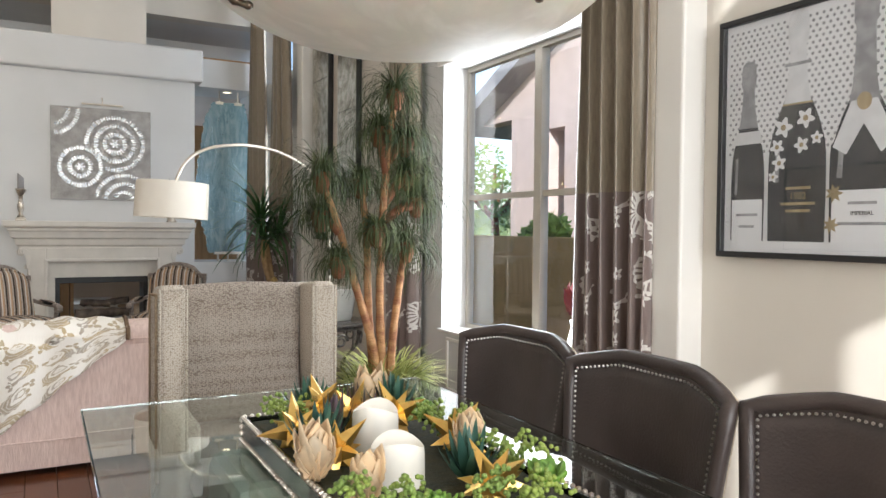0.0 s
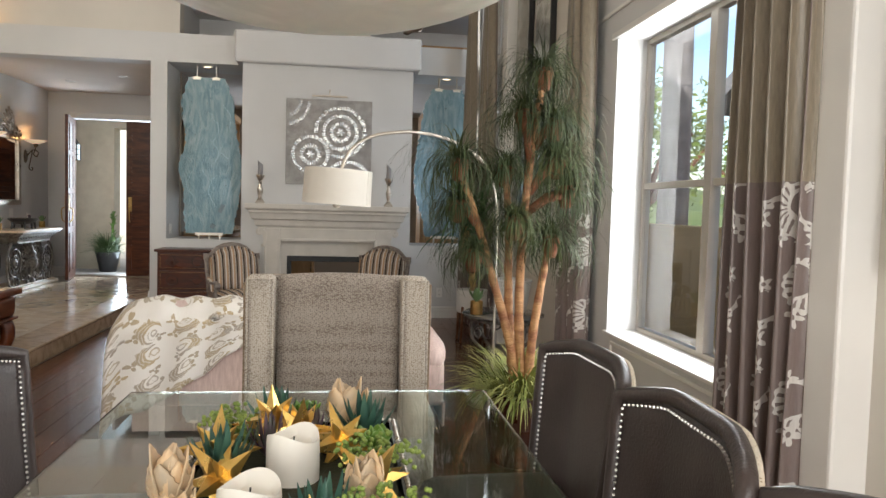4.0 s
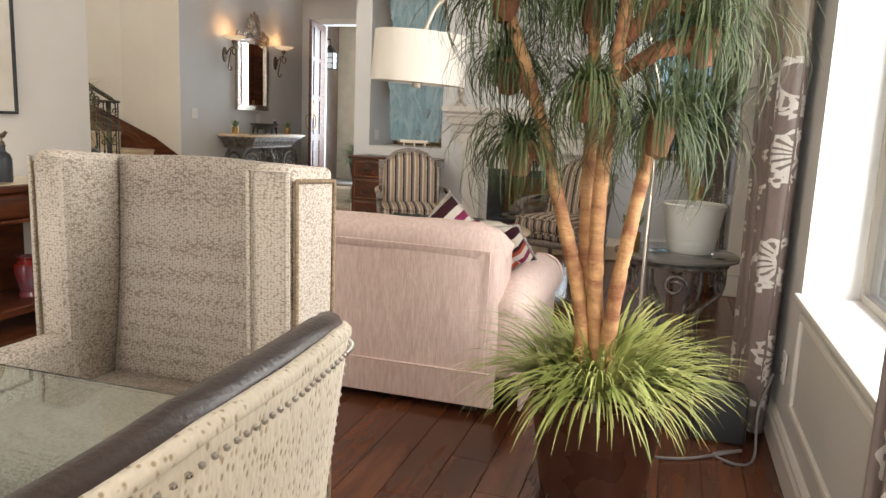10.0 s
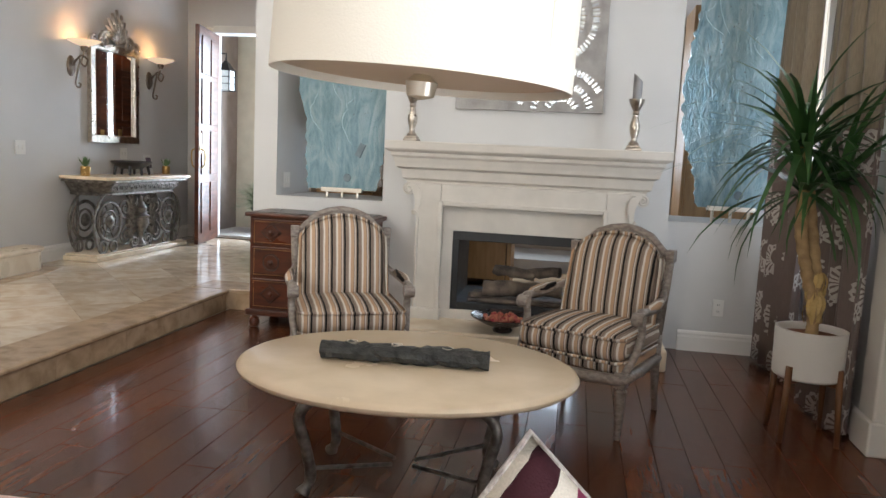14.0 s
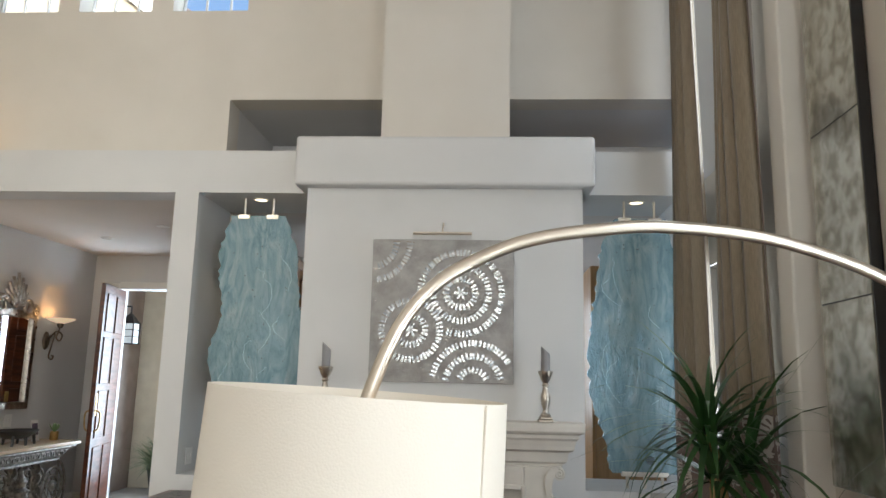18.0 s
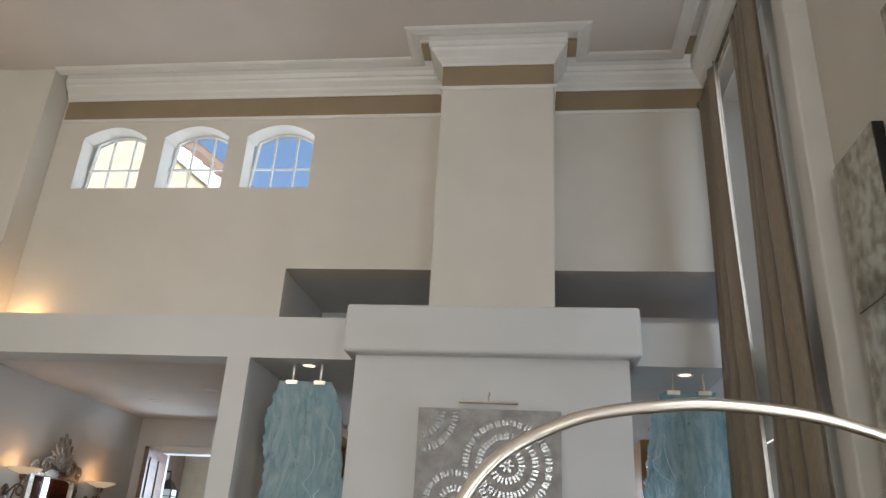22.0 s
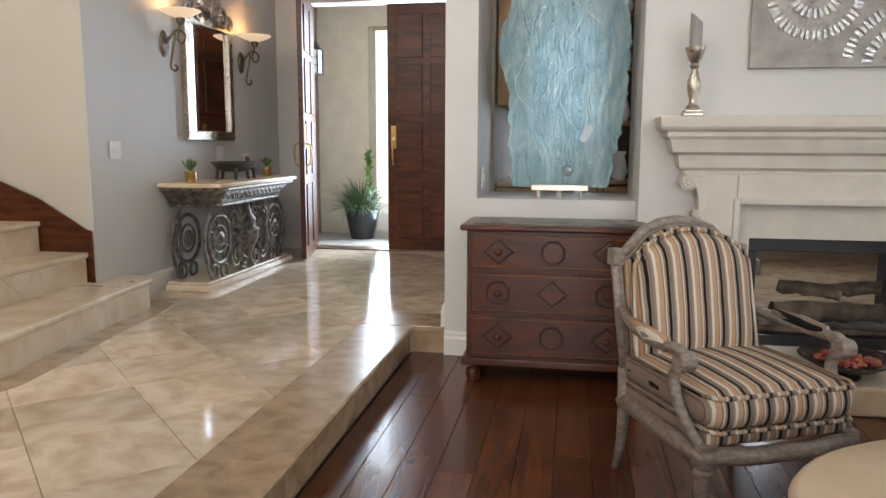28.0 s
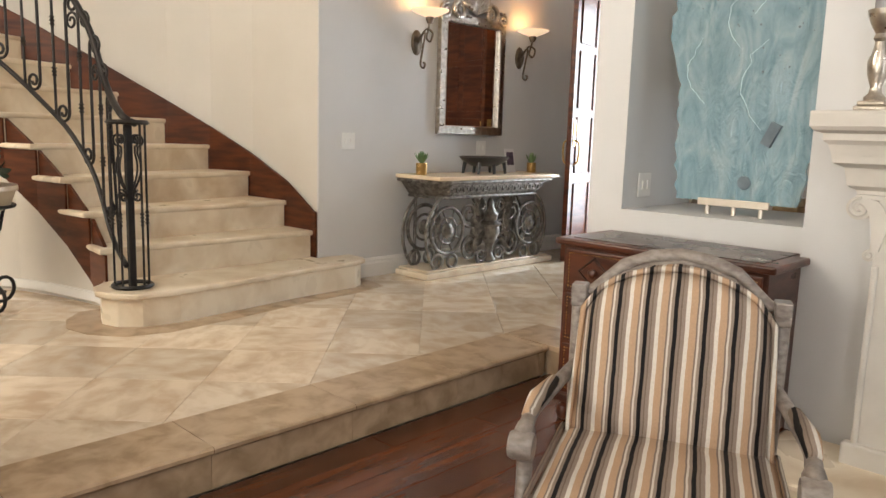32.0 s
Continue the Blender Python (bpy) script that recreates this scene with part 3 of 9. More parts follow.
    if split is not None:
        sep = n.new("ShaderNodeSeparateXYZ"); l.new(tc.outputs["UV"], sep.inputs[0])
        out = blend(calc("GREATER_THAN", sep.outputs["Y"], split), out, blend(slub.outputs["Fac"], *upper))
    l.new(out, b.inputs["Base Color"])
    bp = n.new("ShaderNodeBump"); bp.inputs["Strength"].default_value, bp.inputs["Distance"].default_value = 0.3, 0.004
    l.new(calc("MULTIPLY_ADD", mask, 0.8, slub.outputs["Fac"]), bp.inputs["Height"]); l.new(bp.outputs[0], b.inputs["Normal"])
    socket(b, "Roughness", rough); socket(b, "Sheen Weight", 0.08)
    return m


THROW = embroidered("paisley_throw", (0.90, 0.86, 0.79), (0.86, 0.81, 0.73), (0.52, 0.39, 0.20), (0.40, 0.34, 0.27), 0.20, "spiral", 0.7)
CURTAIN = embroidered("silk_curtain", (0.150, 0.112, 0.100), (0.225, 0.175, 0.158), (0.60, 0.57, 0.53), (0.70, 0.67, 0.62), 0.34, "crescent", 0.36, 1.46, ((0.16, 0.13, 0.092), (0.33, 0.275, 0.20)))
GREYWOOD = surf("limed_grey_wood", (0.17, 0.135, 0.115), (0.30, 0.26, 0.225), 0.36, 34, 0.2, 60, stretch=(1, 1, 2), detail=8)
TABLE_STONE = surf("cream_stone_top", (0.80, 0.655, 0.475), (0.70, 0.56, 0.385), 0.24, 5, 0.03, 60, detail=9)
TABLE_GLASS = glass("green_table_glass", (0.80, 0.90, 0.85), 0.0, 1.5)
FROST = surf("pale_green_stone", (0.33, 0.355, 0.285), (0.26, 0.285, 0.23), 0.3, 6, 0.03)
LINEN_SHADE = surf("white_linen_shade", (0.84, 0.79, 0.70), (0.80, 0.75, 0.66), 0.9, 3, 0.12, 320)
SHADE_IN = surf("shade_lining", (0.84, 0.72, 0.56), (0.80, 0.68, 0.52), 0.9, 3)
SOOT = surf("firebox_steel", (0.012, 0.012, 0.013), (0.02, 0.02, 0.02), 0.5, 15, 0.1)
BARK_LOG = surf("ceramic_log", (0.24, 0.185, 0.14), (0.06, 0.047, 0.04), 0.85, 9, 0.5, 45)
NAIL = surf("nickel_nailheads", (0.55, 0.52, 0.48), (0.48, 0.45, 0.41), 0.3, 30, metal=1.0)


def uv_grid(nu, nv, fn, uvfn=None, thick=0.0):
    """A sheet through fn(u, v), u and v from 0 to 1, with a second side thick behind it where asked."""
    bm = bmesh.new()
    lay = bm.loops.layers.uv.new("UVMap")
    g = [[bm.verts.new(fn(i / nu, j / nv)) for i in range(nu + 1)] for j in range(nv + 1)]
    for j in range(nv):
        for i in range(nu):
            f = bm.faces.new((g[j][i], g[j][i + 1], g[j + 1][i + 1], g[j + 1][i]))
            for lp, (a, c) in zip(f.loops, ((i, j), (i + 1, j), (i + 1, j + 1), (i, j + 1))):
                lp[lay].uv = uvfn(a / nu, c / nv) if uvfn else (a / nu, c / nv)
    if thick:
        bm.normal_update()
        h = [[bm.verts.new(v.co - v.normal * thick) for v in row] for row in g]
        for j in range(nv):
            for i in range(nu):
                f = bm.faces.new((h[j][i], h[j + 1][i], h[j + 1][i + 1], h[j][i + 1]))
                for lp, (a, c) in zip(f.loops, ((i, j), (i, j + 1), (i + 1, j + 1), (i + 1, j))):
                    lp[lay].uv = uvfn(a / nu, c / nv) if uvfn else (a / nu, c / nv)
        front = g[0] + [r[nu] for r in g[1:]] + g[nv][-2::-1] + [r[0] for r in g[-2:0:-1]]
        back = h[0] + [r[nu] for r in h[1:]] + h[nv][-2::-1] + [r[0] for r in h[-2:0:-1]]
        for k in range(len(front)):
            q = (k + 1) % len(front)
            bm.faces.new((front[q], front[k], back[k], back[q]))
        bmesh.ops.recalc_face_normals(bm, faces=bm.faces)
    return bm


def cushion(w, d, h, puff=0.35, n=10, crown=0.0):
    """A soft pad, w by d by h, standing on z = 0, fuller in its middle."""
    bm = bmesh.new()
    box(bm, -w / 2, w / 2, -d / 2, d / 2, 0, h)
    bmesh.ops.subdivide_edges(bm, edges=bm.edges[:], cuts=n, use_grid_fill=True)
    r = min(h * 0.48, w * 0.2, d * 0.2)
    for v in bm.verts:
        c = Vector((max(-w / 2 + r, min(w / 2 - r, v.co.x)), max(-d / 2 + r, min(d / 2 - r, v.co.y)), max(r, min(h - r, v.co.z))))
        o = v.co - c
        v.co = c + (o.normalized() * r if o.length > 1e-6 else o)
        fx, fy = 1 - (2 * v.co.x / w) ** 2, 1 - (2 * v.co.y / d) ** 2
        v.co.z += crown * max(0, fx) * max(0, fy) * (1 if v.co.z > h / 2 else -0.15)
    return bm


def dots(points, r, n=6):
    """Small domes strung along points."""
    bm = bmesh.new()
    for p in points:
        bmesh.ops.create_icosphere(bm, subdivisions=1, radius=r, matrix=Matrix.Translation(p))
    return bm


def along(points, step):
    """Points every step metres along a line of points."""
    out, left = [], 0.0
    for a, b in zip(points, points[1:]):
        a, b = Vector(a), Vector(b)
        d = (b - a).length
        s = left
        while s < d:
            out.append(a.lerp(b, s / d))
            s += step
        left = s - d
    return out


# ---- fireplace ----
structure(part("trim_mantel_surround", boxes((-0.13, 0.04, 8.64, 8.80, 0.13, 1.06), (1.128, 1.298, 8.64, 8.80, 0.13, 1.06), (0.04, 1.128, 8.64, 8.80, 0.93, 1.06), bevel=0.006), MANTEL), "cast stone fireplace surround")
fill = boxes((0.04, 0.12, 8.70, 8.80, 0.13, 0.93), (1.03, 1.128, 8.70, 8.80, 0.13, 0.93), (0.12, 1.03, 8.70, 8.80, 0.745, 0.93), (0.12, 1.03, 8.70, 8.80, 0.13, 0.20))
structure(part("trim_mantel_slip", fill, MANTEL))
edge = boxes((0.025, 0.055, 8.622, 8.66, 0.20, 0.945), (1.113, 1.143, 8.622, 8.66, 0.20, 0.945), (0.055, 1.113, 8.622, 8.66, 0.915, 0.945), (-0.128, -0.108, 8.628, 8.66, 0.20, 0.83), (1.276, 1.296, 8.628, 8.66, 0.20, 0.83), bevel=0.006)
structure(part("trim_mantel_bead", edge, MANTEL))
shelf_profile = [(0.0, 1.05), (0.015, 1.05), (0.02, 1.075), (0.045, 1.09), (0.05, 1.12), (0.055, 1.15), (0.085, 1.165), (0.09, 1.19), (0.10, 1.225), (0.115, 1.24), (0.115, 1.262), (0.14, 1.272), (0.15, 1.285), (0.15, 1.325), (0.0, 1.325)]
structure(part("trim_mantel_shelf", sweep(shelf_profile, [(-0.19, 8.82), (-0.19, 8.69), (1.36, 8.69), (1.36, 8.82)]), MANTEL), "moulded cast stone mantel shelf")
structure(part("trim_mantel_top", boxes((-0.345, 1.515, 8.55, 8.81, 1.322, 1.336), bevel=0.004), MANTEL))
for k, side in enumerate((1, -1)):
    # an S-scroll bracket that curls outwards under the shelf
    cx = lambda x: 0.584 + side * (x - 0.584)
    ring = lambda u, v, r: [(cx(u + r * math.cos(j * math.pi / 12)), v + r * math.sin(j * math.pi / 12)) for j in range(24)][::side]
    corb = prism(ring(-0.186, 1.018, 0.040), 0.105, axis="y", at=8.635)
    join(corb, prism(ring(-0.142, 0.862, 0.020), 0.105, axis="y", at=8.637))
    spine = curve_pts([(-0.186, 1.046, 0), (-0.150, 1.036, 0), (-0.127, 0.995, 0), (-0.119, 0.94, 0), (-0.126, 0.875, 0)], 6)
    wide = [0.012 + 0.012 * math.sin(math.pi * j / (len(spine) - 1)) for j in range(len(spine))]
    body = [(p.x + w, p.y + w * 0.3) for p, w in zip(spine, wide)] + [(p.x - w, p.y - w * 0.3) for p, w in list(zip(spine, wide))[::-1]]
    join(corb, prism([(cx(u), v) for u, v in body][::side], 0.10, axis="y", at=8.628))
    join(corb, boxes((min(cx(-0.20), cx(-0.10)), max(cx(-0.20), cx(-0.10)), 8.632, 8.76, 1.048, 1.062)))
    structure(part("trim_mantel_corbel_%d" % (k + 1), corb, MANTEL, smooth=True), "scrolled cast stone corbel")
    curl = tube([(cx(u), 8.634, v) for u, v in spiral(-0.186, 1.018, 0.034, 0.007, 1.4, 1.6)], 0.006, 7)
    join(curl, tube([(cx(u), 8.636, v) for u, v in spiral(-0.142, 0.862, 0.015, 0.004, 1.0, 1.4)], 0.004, 6))
    structure(part("trim_corbel_volute_%d" % (k + 1), curl, MANTEL, smooth="all"))
structure(part("trim_plinth_blocks", boxes((-0.155, 0.065, 8.612, 8.66, 0.13, 0.21), (1.103, 1.323, 8.612, 8.66, 0.13, 0.21), bevel=0.008), MANTEL))
structure(part("trim_hearth", boxes((-0.40, 1.54, 8.30, 8.79, 0.0, 0.135), bevel=0.015), STAIR), "low cream stone hearth slab")
fire = empty("fireplace_insert", pose(0.575, 8.75, 0.2), "black see-through gas fireplace insert with ceramic logs", "fireplace")
part("frame", boxes((-0.455, 0.455, -0.03, 0.0, 0.48, 0.545), (-0.455, -0.41, -0.03, 0.0, 0.0, 0.48), (0.41, 0.455, -0.03, 0.0, 0.0, 0.48), (-0.41, 0.41, -0.03, 0.0, 0.0, 0.05), bevel=0.004), SOOT, fire)
part("firebox", boxes((-0.47, -0.455, 0.0, 0.78, 0.0, 0.545), (0.455, 0.47, 0.0, 0.78, 0.0, 0.545), (-0.455, 0.455, 0.0, 0.78, -0.008, 0.03), (-0.455, 0.455, 0.0, 0.78, 0.53, 0.545)), SOOT, fire)
def fire_log(name, p, q, r, parent):
    a, b = Vector(p), Vector(q)
    pts = [a.lerp(b, k / 9) + Vector((0, noise.noise((k, p[0], 1)) * 0.015, noise.noise((k, p[1], 5)) * 0.015)) for k in range(10)]
    return part(name, tube(pts, [r * (0.82 + 0.25 * noise.noise((k * 0.9, p[2], r * 40))) for k in range(10)], 11), BARK_LOG, parent, smooth=True)
fire_log("log", (-0.26, 0.22, 0.12), (0.30, 0.26, 0.13), 0.065, fire)
fire_log("log", (-0.20, 0.36, 0.24), (0.10, 0.30, 0.22), 0.045, fire)
fire_log("log", (0.02, 0.34, 0.22), (0.28, 0.24, 0.27), 0.045, fire)
fire_log("log", (-0.35, 0.18, 0.06), (-0.12, 0.30, 0.08), 0.035, fire)
part("ember_bed", boxes((-0.36, 0.36, 0.12, 0.5, 0.03, 0.06), bevel=0.012), BARK_LOG, fire)

# ---- loveseat ----
sofa = empty("loveseat", pose(0.42, 4.31, 0), "dusty pink chenille loveseat with rolled arms and a skirt", "sofa")
SX0, SX1 = -0.765, 0.785
def sofa_back(u, v):
    x = SX0 + (SX1 - SX0) * u
    edge = max(0.0, abs(u - 0.5) * 2 - 0.9) / 0.1
    return (x, 0.03 * v + edge * edge * 0.02 + 0.004 * noise.noise((u * 6, v * 3, 1)), 0.17 + 0.505 * v)
part("back_panel", uv_grid(30, 10, sofa_back, thick=0.05), PINK, sofa, smooth=True)
roll = []
for k in range(29):
    u = k / 28
    e = max(0.0, abs(u - 0.5) * 2 - 0.86) / 0.14
    roll.append((SX0 - 0.055 + (SX1 - SX0 + 0.115) * u, 0.115 + 0.012 * e, 0.682 - 0.03 * e * e + 0.004 * noise.noise((u * 9, 3, 2))))
part("back_roll", tube(roll, [0.045, 0.078] + [0.095] * 25 + [0.078, 0.045], 18), PINK, sofa, smooth="all")
part("back_body", boxes((SX0 - 0.045, SX1 + 0.05, 0.03, 0.26, 0.12, 0.70), bevel=0.05, seg=4), PINK, sofa, smooth="all")
for s, x in ((-1, SX0 - 0.085), (1, SX1 + 0.085)):
    part("arm_panel", boxes((x - 0.075, x + 0.075, 0.05, 0.82, 0.14, 0.44), bevel=0.04, seg=3), PINK, sofa, smooth="all")
    pts = [(x, 0.05 + 0.77 * k / 14, 0.43 + 0.02 * min(1, k / 4)) for k in range(15)]
    part("arm_roll", tube(pts, [0.055, 0.078, 0.092, 0.10] + [0.105] * 10 + [0.092], 20), PINK, sofa, smooth="all")
    part("arm_welt", tube([(x + 0.098 * math.cos(a * math.pi / 12), 0.822, 0.45 + 0.098 * math.sin(a * math.pi / 12)) for a in range(24)], 0.007, 6, closed=True), PINK, sofa, smooth="all")
part("seat_base", boxes((SX0 + 0.02, SX1 - 0.02, 0.1, 0.80, 0.12, 0.32), bevel=0.02), PINK, sofa)
for x in (SX0 + 0.39, SX1 - 0.39):
    join_c = cushion(0.75, 0.60, 0.15, crown=0.02)
    bmesh.ops.transform(join_c, matrix=pose(x, 0.52, 0.32), verts=join_c.verts)
    part("seat_cushion", join_c, PINK, sofa, smooth="all")
for b in ((SX0 - 0.05, 0.004, -0.006, 0.012, 0.035, 0.175), (0.012, SX1 + 0.05, -0.008, 0.012, 0.035, 0.175), (SX1 + 0.145, SX1 + 0.16, 0.02, 0.82, 0.035, 0.175), (SX0 - 0.16, SX0 - 0.145, 0.02, 0.82, 0.035, 0.175)):
    part("skirt", boxes(b, bevel=0.004), PINK, sofa)
part("skirt_welt", tube([(SX0 - 0.05, -0.005, 0.178), (SX1 + 0.05, -0.005, 0.178)], 0.006, 6), PINK, sofa)
part("welt", tube([(SX0, 0.0, 0.18), (SX0, 0.024, 0.672), (0, 0.022, 0.678), (SX1, 0.024, 0.672), (SX1, 0.0, 0.18)], 0.006, 6), PINK, sofa)
for x in (SX0 + 0.06, SX1 - 0.06):
    for y in (0.06, 0.74):
        part("foot", boxes((x - 0.03, x + 0.03, y - 0.03, y + 0.03, 0.0, 0.13), bevel=0.006), BLACK_PAINT, sofa)

# ---- throw over the back of the loveseat ----
def throw_at(u, v):
    x = -0.47 + 0.87 * u
    low = 0.62 * (1 - 0.85 * max(0, u - 0.22) / 0.78)
    if v < 0.5:
        t = 1 - v / 0.5
        z = 0.78 - low * t
        y = 4.288 - 0.02 * t + 0.012 * math.sin(u * 23 + t * 2)
        x -= 0.03 * t * (1 - u)
        if t < 0.22:
            k = t / 0.22
            y = 4.425 - 0.13 * math.sin(k * math.pi / 2) + 0.01 * math.sin(u * 17)
            z = 0.79 - 0.09 * (1 - math.cos(k * math.pi / 2)) - low * 0.12 * k
    else:
        t = (v - 0.5) / 0.5
        y = 4.425 + 0.16 * min(1, t * 2) + 0.3 * max(0, t - 0.5)
        z = 0.79 - 0.30 * max(0, t - 0.15)
    z += 0.008 * math.sin(u * 31) + 0.012 * noise.noise((u * 5, v * 5, 2))
    if u < 0.16:
        k = (0.16 - u) / 0.16
        z -= 0.16 * k * k
        x -= 0.06 * k
    return (x, y, z)
throw = part("throw_blanket", uv_grid(44, 44, throw_at, lambda u, v: (u * 1.0, v * 1.6), thick=0.012), THROW, smooth="all")
tagged(throw, "cream throw blanket with gold and grey paisley over the loveseat", "blanket")
part("fringe", tube([(Vector(throw_at(1, k / 40)) + Vector((0.004, -0.004, 0))) for k in range(0, 24)], 0.012, 6), surf("brown_braid", (0.12, 0.07, 0.04), (0.2, 0.13, 0.07), 0.8, 60, 0.4, 200), throw, "dark braided edge")

def pillow(m, label, cloth=PILLOW):
    bm = bmesh.new()
    n = 14
    for side in (1, -1):
        g = [[None] * (n + 1) for _ in range(n + 1)]
        for i in range(n + 1):
            for j in range(n + 1):
                a, b = 2 * i / n - 1, 2 * j / n - 1
                pinch = 1 - 0.07 * (1 - abs(a)) * (abs(b) > 0.99) - 0.07 * (1 - abs(b)) * (abs(a) > 0.99)
                h = 0.085 * (max(0, 1 - a * a) * max(0, 1 - b * b)) ** 0.45
                g[i][j] = bm.verts.new((0.23 * a * pinch, side * h, 0.23 * b * pinch + 0.23))
        for i in range(n):
            for j in range(n):
                q = (g[i][j], g[i + 1][j], g[i + 1][j + 1], g[i][j + 1])
                bm.faces.new(q if side < 0 else q[::-1])
    bmesh.ops.remove_doubles(bm, verts=bm.verts, dist=1e-5)
    ob = part("throw_pillow", bm, cloth, smooth="all")
    ob.matrix_basis = m
    rim = [(-0.23, 0, 0), (-0.15, 0, 0.012), (0.15, 0, 0.012), (0.23, 0, 0), (0.218, 0, 0.1), (0.218, 0, 0.36), (0.23, 0, 0.46), (0.1, 0, 0.448), (-0.1, 0, 0.448), (-0.23, 0, 0.46), (-0.218, 0, 0.3), (-0.218, 0, 0.1)]
    part("cord_trim", tube(rim, 0.0055, 6, closed=True), surf("silver_fringe", (0.5, 0.46, 0.42), (0.25, 0.22, 0.2), 0.6, 90, 0.5, 250), ob, "beaded cord edging")
    return tagged(ob, label, "pillow", "striped pillows on the loveseat")
pillow(pose(0.80, 4.60, 0.38, -20, 42, 8), "plum and cream striped velvet pillow with beaded cord")
pillow(pose(1.10, 5.06, 0.45, 54, -6, -8), "maroon and cream striped velvet pillow propped on the loveseat", PILLOW_B)
pillow(pose(0.66, 5.08, 0.43, 55, 8, 8), "orange and plum striped velvet pillow on the loveseat", PILLOW_B)

# ---- coffee table ----
ct = empty("coffee_table", pose(0.355, 6.39, 0, 0, 0, 4), "oval cream stone coffee table on a pewter iron base", "coffee table")
top = lathe([(0, 0.425), (0.92, 0.425), (0.97, 0.43), (0.995, 0.442), (1.0, 0.452), (0.99, 0.462), (0.965, 0.47), (0, 0.47)], 56, ex=0.64, ey=0.505)
part("tabletop", top, TABLE_STONE, ct, smooth=True)
for k, r in enumerate((0.62, 0.55, 0.48)):
    part("basket_ring", tube([(0.60 * r * math.cos(a * math.pi / 20), 0.48 * r * math.sin(a * math.pi / 20), 0.40 - 0.022 * k) for a in range(40)], 0.012, 8, closed=True), PEWTER, ct, smooth="all")
part("basket", lathe([(0.36, 0.425), (0.34, 0.39), (0.27, 0.35), (0.10, 0.335), (0, 0.335)], 32, ex=1.1, ey=0.9), PEWTER, ct, smooth=True)
for a in (35, 145, 215, 325):
    c, s = math.cos(radians(a)), math.sin(radians(a))
    leg = curve_pts([(0.20 * c, 0.18 * s, 0.36), (0.36 * c, 0.31 * s, 0.36), (0.43 * c, 0.36 * s, 0.30), (0.40 * c, 0.34 * s, 0.18), (0.38 * c, 0.32 * s, 0.07), (0.41 * c, 0.35 * s, 0.01)], 6)
    part("leg", tube(leg, [0.021] * 26 + [0.018, 0.018, 0.022, 0.026, 0.028], 10), PEWTER, ct, smooth="all")
    part("stretcher", tube([(0.39 * c, 0.33 * s, 0.10), (0.05 * c, 0.05 * s, 0.075)], 0.009, 6), PEWTER, ct)

# slate candle trough on it
logc = bmesh.new()
rng = random.Random(4)
segs = []
for k in range(25):
    t = k / 24
    segs.append([(-0.315 + 0.63 * t, (0.046 + 0.016 * rng.random()) * math.cos(a) * (1.0 if 0 < k < 24 else 0.85), 0.032 + (0.026 + 0.014 * rng.random()) * math.sin(a)) for a in [2 * math.pi * j / 10 for j in range(10)]])
vs = [[logc.verts.new(p) for p in s] for s in segs]
for a, b in zip(vs, vs[1:]):
    for j in range(10):
        logc.faces.new((a[j], a[(j + 1) % 10], b[(j + 1) % 10], b[j]))
logc.faces.new(vs[0][::-1]); logc.faces.new(vs[-1])
bmesh.ops.recalc_face_normals(logc, faces=logc.faces)
trough = part("candle_trough", logc, surf("dark_slate", (0.016, 0.017, 0.017), (0.05, 0.052, 0.048), 0.55, 30, 0.8, 90), smooth=False)
trough.matrix_basis = pose(0.348, 6.365, 0.472, 0, 0, 4)
tagged(trough, "long dark rough slate tealight holder on the coffee table", "candle holder")
for x in (-0.20, -0.03, 0.16):
    part("tealight_cup", lathe([(0, 0.058), (0.02, 0.058), (0.022, 0.068), (0.018, 0.068), (0.016, 0.062), (0, 0.062)], 14, pose(x, 0, 0)), CHROME, trough, smooth=True)

